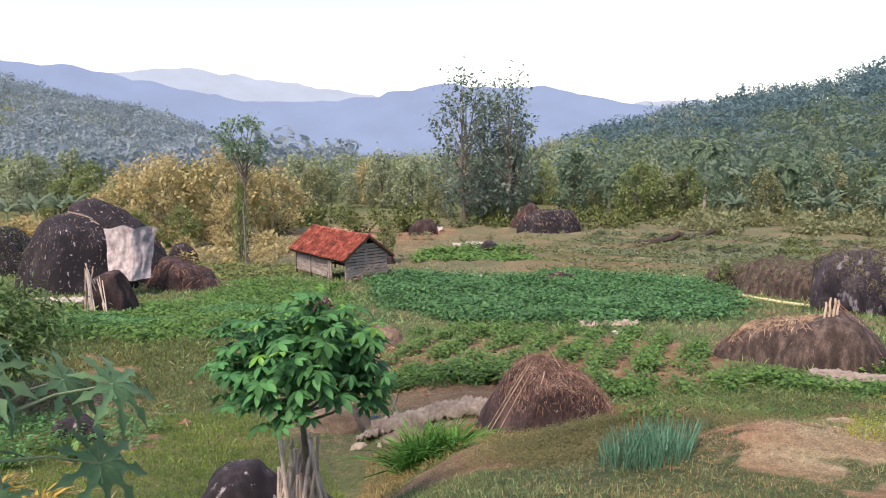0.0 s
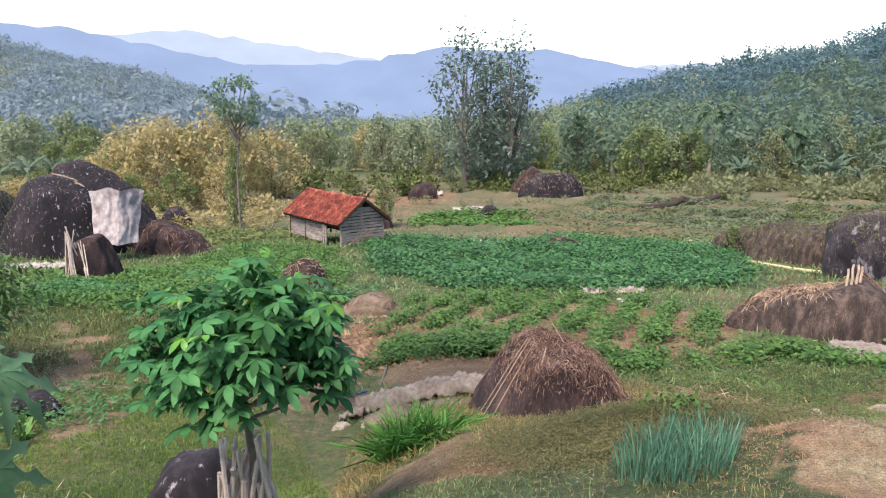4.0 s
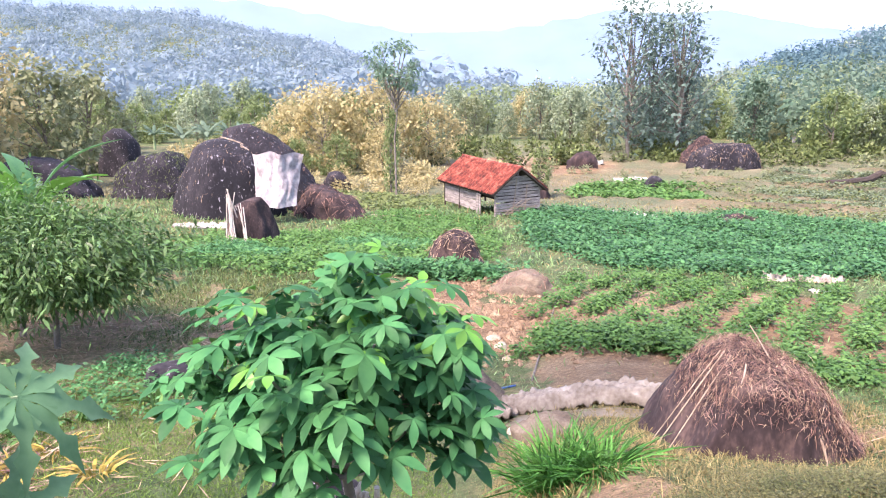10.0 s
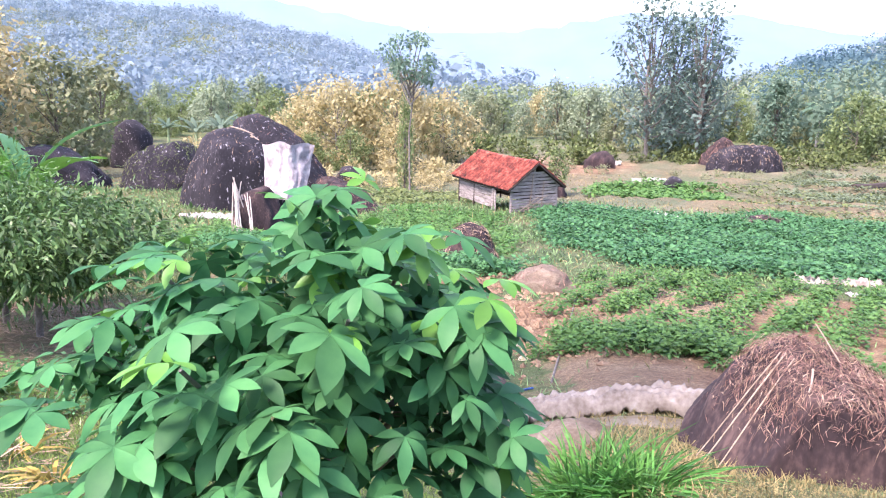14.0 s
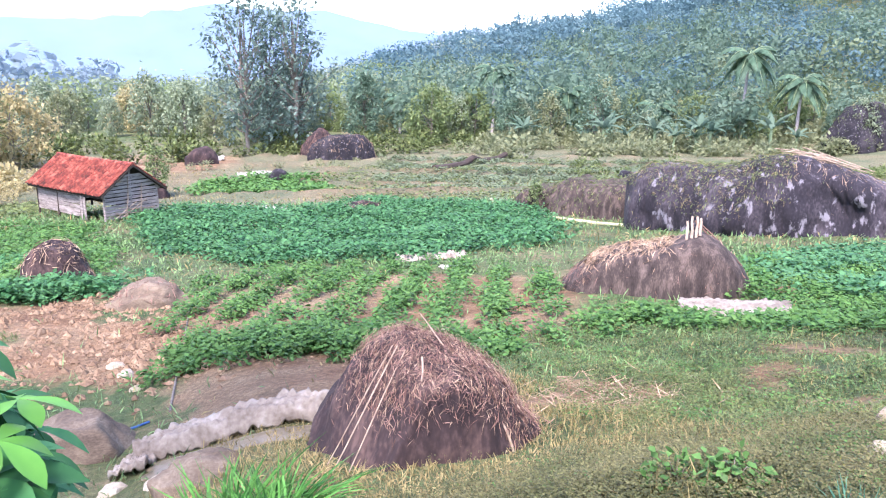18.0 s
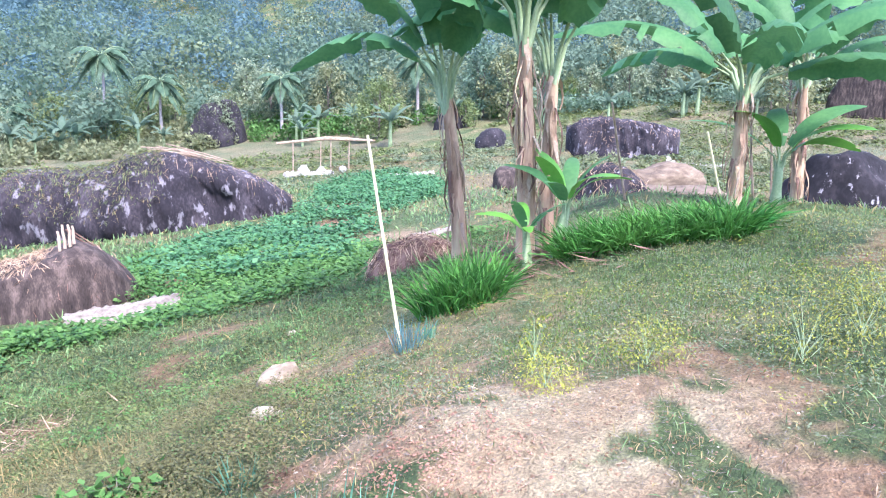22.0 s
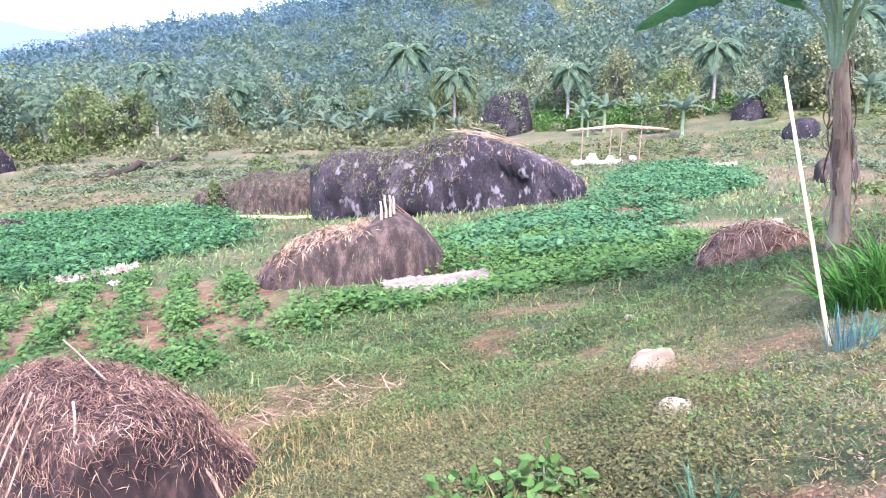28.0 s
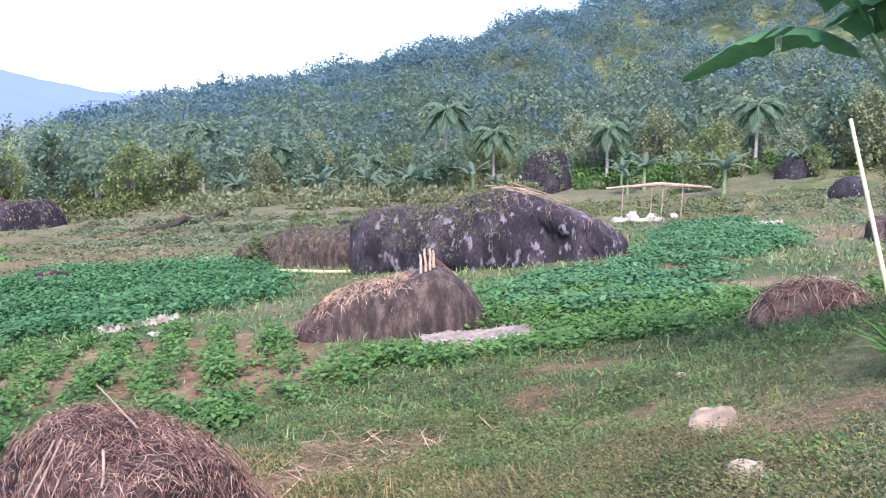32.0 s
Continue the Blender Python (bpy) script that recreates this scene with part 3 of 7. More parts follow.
def inside(poly, x, y):
    """Which points lie in a plan polygon."""
    hit = np.zeros(x.shape, bool)
    for (ax, ay), (bx, by) in zip(poly, poly[1:] + poly[:1]):
        cross = ((ay > y) != (by > y)) & (x < (bx - ax) * (y - ay) / (by - ay + 1e-12) + ax)
        hit ^= cross
    return hit


def fill(poly, count, rng):
    """Random plan points in a polygon."""
    lo, hi = np.min(poly, 0), np.max(poly, 0)
    got = np.zeros((0, 2))
    while len(got) < count:
        p = rng.uniform(lo, hi, (count * 2, 2))
        got = np.concatenate([got, p[inside(poly, p[:, 0], p[:, 1])]])
    return got[:count]


# ---- boulders and heaps ----
def shaped_rock(name, at, size, profile, label, material, seed, turn=0.0, rough=0.2, sharp=0.07, group="boulders in the field", power=0.6, cuts=None, detail=6):
    """A boulder whose height along its length follows profile (0 to 1); its long side lies along local x; cuts: planes that flatten its faces, as normal and distance."""
    if cuts is None:
        dice = random.Random(seed)
        cuts = [(math.cos(q), math.sin(q), dice.uniform(-0.1, 0.7), dice.uniform(0.74, 0.95)) for q in (1.26 * k + dice.uniform(-0.5, 0.5) for k in range(5))]
    cuts = [(Vector(c[:3]).normalized(), c[3]) for c in cuts]
    bm = bmesh.new()
    bmesh.ops.create_icosphere(bm, subdivisions=detail, radius=1.0)
    for v in bm.verts:
        p = v.co
        shift = noise.noise_vector(p * 1.3 + Vector((seed * 5.1, seed, 0))) * rough
        q = p + shift
        s = math.hypot(q.x, q.y)
        if s > 1e-6:
            g = min(1.05, s ** power) / s
            q.x, q.y = q.x * g, q.y * g
        for face, far in cuts:
            over = face.dot(q) - far
            if over > 0:
                q -= face * over * 0.9
        top = float(np.interp(q.x, np.linspace(-1, 1, len(profile)), profile))
        z = max(q.z, -0.2)
        if z > 0:
            z = z ** 0.75 * top
        fine = noise.fractal(Vector((q.x * size[0], q.y * size[1], z * size[2] * 0.4)) * 1.6 + Vector((seed, 0, 0)), 0.9, 2.1, 5) * sharp
        v.co = Vector((q.x * size[0] / 2, q.y * size[1] / 2, z * size[2])) + p * fine
    me = bpy.data.meshes.new(name)
    bm.to_mesh(me)
    bm.free()
    me.materials.append(material)
    me.polygons.foreach_set("use_smooth", [True] * len(me.polygons))
    ob = new(name, me)
    ob.matrix_basis = pose(*at, 0, 0, turn)
    return tagged(ob, label, "boulder", group)


def crag(name, at, turn, size, profile, bulge, label, material, seed, group="boulders in the field", steps=(110, 40)):
    """A rock with a steep front, an edge and a top that falls to the back. size: length, depth, height; profile: heights along it; bulge: how far the front comes forward along it."""
    nu, nv = steps
    section_y = [-0.5, -0.5, -0.47, -0.41, -0.3, -0.1, 0.15, 0.36, 0.48, 0.52]
    section_z = [-0.15, 0.1, 0.5, 0.82, 0.96, 1.0, 0.95, 0.78, 0.35, -0.15]
    verts = []
    for i in range(nu + 1):
        u = i / nu * 2 - 1
        close = max(0.02, 1 - abs(u) ** 7) ** 0.5
        top = float(np.interp((u + 1) / 2, np.linspace(0, 1, len(profile)), profile)) * size[2]
        out = float(np.interp((u + 1) / 2, np.linspace(0, 1, len(bulge)), bulge))
        for j in range(nv + 1):
            s = j / nv * (len(section_y) - 1)
            y = float(np.interp(s, range(len(section_y)), section_y)) * size[1] * close
            z = float(np.interp(s, range(len(section_z)), section_z))
            if y < 0:
                y -= out * close
            p = Vector((u * size[0] / 2, y, z * top))
            big = noise.fractal(p * 0.55 + Vector((seed, 0, 0)), 1.0, 2.0, 3)
            column = noise.fractal(Vector((p.x * 1.5, p.y * 1.5, p.z * 0.4)) + Vector((0, seed, 0)), 0.9, 2.1, 4)
            fine = noise.fractal(p * 4.5 + Vector((0, 0, seed)), 0.9, 2.1, 3)
            face = 1 if j < nv * 0.35 else 0.45
            verts.append((p.x + 0.10 * size[2] * big * (1 - abs(u) ** 4), p.y + size[2] * (0.13 * big + 0.07 * column * face + 0.02 * fine) * close, p.z + size[2] * (0.05 * column + 0.015 * fine) * min(1, max(z, 0) * 3)))
    k = nv + 1
    faces = [(i * k + j, (i + 1) * k + j, (i + 1) * k + j + 1, i * k + j + 1) for i in range(nu) for j in range(nv)]
    faces += [tuple(range(nv, -1, -1)), tuple(range(nu * k, nu * k + k))]
    ob = new(name, mesh_of(name, verts, [f[::-1] for f in faces], material, True))
    bm = bmesh.new()
    bm.from_mesh(ob.data)
    bmesh.ops.recalc_face_normals(bm, faces=bm.faces)
    bm.to_mesh(ob.data)
    bm.free()
    ob.matrix_basis = pose(*at, 0, 0, turn)
    return tagged(ob, label, "boulder", group)


def on_rock(ob, x, y, lift=0.02):
    """The world place on a rock's top at a local plan point."""
    hit, p, nrm, _ = ob.ray_cast(Vector((x, y, 20)), Vector((0, 0, -1)))
    p = p if hit else Vector((x, y, 0))
    return ob.matrix_basis @ (p + Vector((0, 0, lift)))


def straw_on(ob, count, spread, seed, material, label, length=0.35, width=0.012, name="straw"):
    """Loose straw that lies over a rock's top and hangs down its sides."""
    rng = np.random.default_rng(seed)
    me = ob.data
    n = len(me.polygons)
    centres, normals, areas = np.zeros(n * 3), np.zeros(n * 3), np.zeros(n)
    me.polygons.foreach_get("center", centres)
    me.polygons.foreach_get("normal", normals)
    me.polygons.foreach_get("area", areas)
    centres, normals = centres.reshape(-1, 3), normals.reshape(-1, 3)
    keep = spread(centres, normals) * areas
    pick = rng.choice(n, count, p=keep / keep.sum())
    p, nr = centres[pick] + rng.normal(0, 0.03, (count, 3)), normals[pick]
    way = rng.normal(size=(count, 3))
    way = way - nr * (way * nr).sum(1, keepdims=True)
    way = unit(way) + np.array([0, 0, -0.5]) + nr * 0.12
    L = rng.uniform(0.4, 1.3, count) * length
    v = blades(p + nr * 0.015, way, L, np.full(count, width), rng.uniform(0, 0.15, count), rng, 0.5)
    s = new(name, quads(name, v, material))
    s.matrix_basis = ob.matrix_basis.copy()
    return tagged(s, label, "straw", kind="stuff")


# the straw-covered boulder below the bank
hay = shaped_rock("straw_boulder", (1.36, 9.12, z_at(1.36, 9.12, 0.14)), (2.0, 2.0, 1.03), [0.12, 0.42, 0.74, 0.95, 1.0, 0.97, 0.86, 0.68, 0.46, 0.2], "dark boulder covered in reddish old straw", STRAWROCK, 4, 4, 0.12, 0.06, power=0.85, cuts=[(-0.12, -1, 0.05, 0.66), (0.6, -0.8, 0.45, 0.84), (-0.9, -0.25, 0.5, 0.72)])
cap = lambda c, n: np.clip(n[:, 2], 0.03, 1) * (0.01 + ramp(c[:, 2] + 0.3 * c[:, 0] + 0.1 * np.sin(c[:, 0] * 9 + c[:, 1] * 5), 0.3, 0.75)) * (1 - 0.97 * ramp(-n[:, 1], 0.55, 0.8) * ramp(-c[:, 2], -0.72, -0.55))
straw_on(hay, 12000, cap, 11, REDSTRAW, "reddish old straw strewn over a boulder", 0.09, 0.005)
straw_on(hay, 4500, cap, 12, STRAW, "pale straw on top of a boulder", 0.085, 0.004)
straw_on(hay, 900, lambda c, n: ramp(c[:, 0], 0.1, 0.8) * (0.2 + np.clip(n[:, 2], 0, 1)), 13, REDSTRAW, "old straw sliding down a boulder's flank", 0.13, 0.005)


def rods(name, spots, label, material, category="stick", radius=0.018):
    """Sticks or canes, each a thing: start, end, radius."""
    for a, b, r in spots:
        bm = bmesh.new()
        a, b = Vector(a), Vector(b)
        mid = a.lerp(b, 0.5)
        mids = [a, a.lerp(b, 0.3) + Vector((random.uniform(-r, r), random.uniform(-r, r), r * 0.6)) * 1.2, a.lerp(b, 0.7) + Vector((random.uniform(-r, r), random.uniform(-r, r), r * 0.4)) * 1.4, b]
        tube(bm, [p - mid for p in mids], [r, r * 0.95, r * 0.85, r * 0.75], 7)
        me = bpy.data.meshes.new(name)
        bm.to_mesh(me)
        bm.free()
        me.materials.append(material)
        ob = new(name, me)
        ob.location = mid
        tagged(ob, label, category, label)


H = lambda x, y, l=0.03: on_rock(hay, x, y, l)
rods("cane", [(H(0.02, -0.3), H(-0.14, -0.68), 0.008), (H(-0.28, -0.1, 0.07), H(-0.93, -0.36, 0.07), 0.006), (H(-0.3, -0.04, 0.06), H(-0.95, -0.24, 0.06), 0.005), (H(-0.24, -0.16, 0.06), H(-0.88, -0.52, 0.06), 0.005),
              (H(0.16, -0.2), H(0.38, -0.6), 0.012), (H(0.38, -0.6), H(0.46, -0.92), 0.01), (H(0.4, 0.0), H(0.6, -0.36), 0.008), (H(0.66, 0.05), H(0.86, -0.36), 0.009), (H(0.08, -0.1), H(-0.04, 0.12, 0.2), 0.006), (H(-0.14, -0.24), H(-0.24, -0.52), 0.008)],
     "pale dry cane lying over a straw-covered boulder", CANE)
bm = bmesh.new()
box(bm, (-0.026, -0.25, -0.007), (0.026, 0.25, 0.007), 0.004)
plank = new("plank", bpy.data.meshes.new("plank"))
bm.to_mesh(plank.data)
bm.free()
plank.data.materials.append(PEELED)
p0, p1 = H(-0.13, -0.18, 0.03), H(-0.3, -0.66, 0.03)
plank.matrix_basis = aim((p0 + p1) / 2, p1 - p0)
tagged(plank, "short pale plank lying on a straw-covered boulder", "plank")

# the brown boulder with a straw cap and its canes
rr = crag("brown_boulder", (7.68, 15.78, z_at(7.68, 15.78, 0.12)), -34, (3.4, 1.9, 1.26), [0.1, 0.36, 0.62, 0.72, 0.78, 0.84, 0.94, 1.05, 0.94, 0.7, 0.3], [0.0, 0.05, 0.12, 0.22, 0.3, 0.34, 0.32, 0.2, 0.05, 0.0], "steep brown boulder with straw heaped on top", BROWNROCK, 9)
straw_on(rr, 4200, lambda c, n: np.clip(n[:, 2] - 0.3, 0, 1) * np.where((c[:, 0] < 0.3) & (c[:, 0] > -1.25), 1.0, 0.03) * np.where(c[:, 1] > -0.75, 1, 0.1), 21, STRAW, "pale straw heaped on a brown boulder", 0.24, 0.013)
straw_on(rr, 900, lambda c, n: np.where(c[:, 0] < -1.0, 1.0, 0.06) * ramp(c[:, 2], 0.05, 0.3), 22, REDSTRAW, "brown litter on a boulder's low end", 0.16, 0.01)
R = lambda x, y, l=0.03: on_rock(rr, x, y, l)
TIP = Vector((0.1, 0.16, 0.36))
rods("cane", [(R(0.5 + dx, -0.62, 0.0), R(0.5 + dx, -0.62, 0.0) + TIP * k, 0.026) for dx, k in ((0.0, 0.85), (0.08, 1.0), (0.16, 0.95), (0.22, 0.8))],
     "pale cane stump leaning on a brown boulder", CANE)
rods("cane", [(R(0.62, -0.3, 0.26), R(1.55, -0.5, 0.05), 0.018), (R(0.66, -0.2, 0.24), R(1.5, -0.3, 0.06), 0.013)], "brown pole lying down a brown boulder's end", REDSTRAW)

# the long dark rock face, with a lower brown shoulder beyond its end
big = crag("long_dark_rock", (16.9, 23.45, z_at(16.9, 23.45, 0.2)), -43, (9.3, 3.0, 2.6), [0.62, 0.8, 0.82, 0.84, 0.84, 0.9, 1.02, 1.05, 1.02, 0.95, 0.86, 0.74, 0.6, 0.42], [0.0, 0.1, 0.2, 0.35, 0.6, 0.85, 0.9, 0.75, 0.55, 0.35, 0.15, 0.0], "long dark lichened rock with grass on top", LICHEN, 14, steps=(170, 50))
low = crag("brown_rock_shoulder", (14.3, 30.6, z_at(14.3, 30.6, 0.2)), -58, (6.4, 3.4, 1.75), [0.35, 0.62, 0.7, 0.95, 0.88, 1.0, 0.96, 0.7], [0.0, 0.25, 0.1, 0.45, 0.2, 0.3, 0.1], "low brown rock with olive growth on top", BROWNROCK, 15)
straw_on(big, 1800, lambda c, n: np.clip(n[:, 2] - 0.6, 0, 1) * np.where(c[:, 0] > 0.2, 1, 0.1), 31, STRAW, "dry straw strewn on a long dark rock", 0.45, 0.012)
straw_on(big, 8000, lambda c, n: np.clip(n[:, 2] - 0.2, 0, 1) * np.where(c[:, 0] < 0.5, 1, 0.02), 32, HERB, "low olive growth on a long dark rock", 0.15, 0.02, "rock_growth")
straw_on(big, 6000, lambda c, n: np.clip(n[:, 2] - 0.15, 0, 1) * np.where(c[:, 0] < 0.6, 1, 0.05), 33, DRYGRASS, "dry grass on a long dark rock", 0.2, 0.012, "rock_grass")
straw_on(low, 7000, lambda c, n: np.clip(n[:, 2] - 0.1, 0, 1), 34, HERB, "olive growth on a low brown rock", 0.17, 0.024, "rock_growth")
straw_on(low, 1500, lambda c, n: np.clip(n[:, 2] - 0.1, 0, 1), 35, DRYGRASS, "dry grass on a low brown rock", 0.2, 0.015, "rock_grass")
B = lambda x, y, l=0.05: on_rock(big, x, y, l)
random.seed(61)
rods("cane", [(B(x, y, 0.05 + 0.02 * k), B(x + dx, y + dy * 1.4, 0.07 + 0.02 * k), 0.018) for k, (x, y, dx, dy) in enumerate([(0.3, 0.0, 1.5, -0.5), (0.5, -0.3, 1.7, 0.1), (0.6, -0.6, 1.4, 0.2), (0.8, 0.1, 1.3, -0.7), (1.1, -0.5, 1.3, 0.5), (0.1, -0.4, 1.2, 0.0), (1.2, 0.0, 1.1, -0.5), (0.9, -0.2, 1.6, -0.3), (-0.1, 0.1, 1.6, -0.2), (0.4, -0.9, 1.9, 0.1), (1.5, -0.8, 1.2, 0.2), (0.7, -1.1, 1.6, -0.1)])],
     "dry pale stalk piled on a long dark rock", CANE)
far_crag = crag("dark_boulder", (45.8, 15.1, z_at(45.8, 15.1, 0.15)), -74, (6.8, 3.4, 2.7), [0.75, 0.95, 1.0, 0.95, 0.9, 0.85, 0.7], [0.1, 0.2, 0.3, 0.3, 0.2, 0.1], "dark flat boulder with straw trailing over it", LICHEN, 26, steps=(70, 30))
straw_on(far_crag, 1800, lambda c, n: np.clip(n[:, 2] - 0.1, 0, 1), 36, STRAW, "straw trailing over a dark flat boulder", 0.4, 0.025)

ROCKS = [  # name, place, size, profile, label, material, seed, turn
    ("black_boulder", (-14.9, 30.3), (4.8, 4.0, 3.15), [0.5, 0.8, 0.97, 1.0, 0.98, 0.86, 0.6], "large black boulder with straw on its top", ROCK, 2, 10),
    ("black_boulder", (-14.3, 33.0), (6.6, 3.8, 3.45), [0.5, 0.84, 1.0, 1.0, 0.9, 0.72, 0.5, 0.34, 0.2], "black boulder behind a white cloth", ROCK, 6, -8),
    ("straw_mound", (-10.6, 30.6), (3.4, 2.2, 1.5), [0.5, 0.9, 1.0, 0.85, 0.7, 0.4, 0.2], "brown straw heap against a black boulder", STRAWROCK, 5, -6),
    ("dark_boulder", (-21.4, 35.4), (5.0, 3.6, 2.4), [0.6, 0.8, 0.95, 1.0, 0.95, 0.7], "rounded dark boulder with dry growth on top", ROCK, 8, 20),
    ("tall_dark_boulder", (-36.5, 53.5), (3.6, 3.2, 3.7), [0.7, 0.95, 1.0, 0.9, 0.7], "tall dark purple boulder", ROCK, 12, 0),
    ("small_boulder", (-17.2, 49.5), (2.1, 1.8, 1.3), [0.7, 0.95, 1.0, 0.85, 0.6], "small dark boulder among dry grass", ROCK, 15, 0),
    ("rough_boulder", (-10.55, 23.5), (1.8, 1.5, 1.45), [0.75, 0.95, 1.0, 0.97, 0.8], "rough dark brown boulder behind leaning canes", STRAWROCK, 18, 12),
    ("earth_mound", (-3.55, 20.9), (1.6, 1.3, 0.95), [0.5, 0.9, 1.0, 0.9, 0.6], "brown straw-topped mound in the beds", STRAWROCK, 19, 0),
    ("earth_mound", (-1.5, 18.1), (1.7, 1.2, 0.5), [0.4, 0.75, 1.0, 0.85, 0.5], "low mound of broken brown earth", EARTHROCK, 20, 0),
    ("flat_dark_boulder", (9.8, 67.0), (6.0, 3.4, 2.3), [0.7, 0.85, 0.9, 1.0, 0.95], "flat-topped dark boulder with straw", ROCK, 23, 0),
    ("straw_mound", (8.6, 70.5), (3.6, 3.0, 2.7), [0.5, 0.75, 1.0, 0.85, 0.5], "brown straw heap beside a boulder", STRAWROCK, 24, 0),
    ("round_boulder", (59.0, 61.0), (6.8, 5.4, 4.6), [0.6, 0.9, 1.0, 0.95, 0.7], "round dark boulder below the wood", ROCK, 25, 0),
    ("earth_mound", (26.5, 8.4), (4.6, 2.6, 0.75), [0.5, 0.8, 0.78, 1.0, 0.95, 0.5], "brown mound of cleared earth", EARTHROCK, 26, -72),
    ("dark_boulder", (16.08, 8.17), (1.85, 1.4, 1.1), [0.6, 0.9, 1.0, 0.95, 0.7], "dark boulder topped with cut stalks", ROCK, 27, -65),
    ("dark_boulder", (26.65, 14.73), (1.7, 1.4, 1.0), [0.6, 0.9, 1.0, 0.8], "dark boulder in the far beds", BROWNROCK, 28, 0),
    ("earth_mound", (22.83, 8.27), (3.6, 2.2, 0.6), [0.5, 0.9, 1.0, 0.8, 0.5], "brown mound of cleared earth", EARTHROCK, 29, -60),
    ("earth_mound", (30.89, 9.97), (4.8, 2.8, 1.1), [0.4, 0.7, 0.72, 1.0, 0.95, 0.6], "brown mound of cleared earth", EARTHROCK, 30, -60),
    ("grey_boulder", (13.74, 3.75), (2.4, 1.8, 1.25), [0.6, 0.9, 1.0, 0.9, 0.7], "smooth grey boulder behind the bananas", ROCK, 31, -80),
    ("dark_boulder", (53.46, 27.12), (3.4, 2.4, 1.7), [0.7, 0.9, 1.0, 0.8], "dark boulder on a terrace", ROCK, 33, 0),
    ("black_boulder", (67.78, 37.9), (4.2, 3.0, 1.9), [0.6, 0.9, 1.0, 0.7], "black boulder on a terrace below the wood", ROCK, 34, 0),
    ("brown_boulder", (75.0, 0.6), (7.0, 5.4, 5.0), [0.75, 0.95, 1.0, 1.0, 0.9, 0.7], "broad brown boulder below the wood", BROWNROCK, 35, -80),
    ("straw_mound", (9.1, 9.05), (1.55, 1.3, 0.56), [0.5, 0.85, 1.0, 0.85, 0.5], "low heap of cut brown straw", REDSTRAW, 36, -40),
    ("dark_stone", (-1.95, 7.4), (1.0, 0.8, 0.72), [0.6, 1.0, 0.9, 0.6], "dark stone beside a cane bundle", ROCK, 37, 0),
    ("dark_stone", (-5.3, 10.9), (0.85, 0.6, 0.42), [0.7, 1.0, 0.9, 0.6], "dark stone in the grass", ROCK, 38, 0),
    ("half_buried_stone", (-0.25, 9.75), (1.0, 0.7, 0.22), [0.6, 1.0, 0.8, 0.5], "half-buried brown stone with a sandy top", EARTHROCK, 39, 0),
    ("pink_rock", (-1.55, 11.5), (1.2, 0.9, 0.5), [0.6, 0.9, 1.0, 0.6], "smooth brownish rock by the ditch", EARTHROCK, 40, 0),
    ("dark_stone", (24.0, 44.0), (1.8, 1.4, 0.9), [0.6, 1.0, 0.9, 0.6], "low dark stone on the eastern terraces", ROCK, 69, 0),
    ("dark_stone", (3.5, 52.0), (1.4, 1.2, 0.7), [0.6, 1.0, 0.9, 0.6], "low dark stone on the eastern terraces", ROCK, 70, 0),
    ("straw_mound", (-4.2, 47.5), (3.0, 2.0, 1.2), [0.5, 0.8, 1.0, 0.6], "brown heap of dry stalks behind the hut", STRAWROCK, 41, 0),
    ("straw_mound", (-1.5, 66.0), (3.0, 2.0, 1.3), [0.5, 0.9, 1.0, 0.6], "brown boulder on red earth", STRAWROCK, 42, 0),
    ("dry_heap", (5.6, 34.2), (3.2, 1.4, 0.5), [0.4, 0.8, 1.0, 0.7, 0.4], "low heap of dry stalks", STRAWROCK, 43, 0),
    ("dark_boulder", (-27.5, 34.0), (6.5, 4.0, 2.0), [0.6, 0.9, 1.0, 0.9, 0.6], "dark boulder behind the banana plants", ROCK, 44, 20),
]
MADE = []
for name_, (x_, y_), size_, profile_, label_, mat_, seed_, turn_ in ROCKS:
    MADE.append(shaped_rock(name_, (x_, y_, z_at(x_, y_, 0.1)), size_, profile_, label_, mat_, seed_, turn_, 0.22, 0.05 + 0.015 * size_[0], detail=5 if math.hypot(x_, y_) < 26 or size_[0] > 5 else 4))
for k_, count_, mat_, len_, wid_, lab_ in ((0, 900, STRAW, 0.26, 0.014, "pale straw on a black boulder"), (1, 1200, REDSTRAW, 0.35, 0.018, "old straw on a black boulder"), (2, 700, REDSTRAW, 0.5, 0.03, "straw of a brown heap"),
                                      (3, 2600, HERB, 0.22, 0.03, "dry growth on a dark boulder"), (7, 500, STRAW, 0.3, 0.02, "straw on a mound"), (9, 1200, STRAW, 0.45, 0.035, "straw on a flat boulder"),
                                      (10, 900, REDSTRAW, 0.45, 0.04, "straw of a brown heap"), (5, 250, STRAW, 0.3, 0.015, "dry stalks on a dark boulder"), (8, 500, REDSTRAW, 0.2, 0.012, "dry litter on an earth mound"), (11, 1800, HERB, 0.5, 0.04, "dry growth on a round boulder"), (13, 500, STRAW, 0.42, 0.014, "cut stalks on a dark boulder"), (21, 2600, REDSTRAW, 0.24, 0.012, "cut brown straw on a low heap"), (21, 2600, STRAW, 0.24, 0.01, "pale straw on a low heap"), (30, 300, STRAW, 0.5, 0.03, "dry stalks of a low heap")):
    straw_on(MADE[k_], count_, lambda c, n: np.clip(n[:, 2], 0.02, 1) ** 1.5, 50 + k_, mat_, lab_, len_, wid_)

K = lambda x, y, l=0.04: on_rock(MADE[0], x, y, l)
rods("cane", [(K(-0.9, 0.2), K(0.9, -0.5), 0.035), (K(-0.3, 0.5), K(0.8, -0.1), 0.03), (K(0.2, 0.3), K(1.2, -0.7), 0.03)], "pale pole lying over a black boulder", CANE)

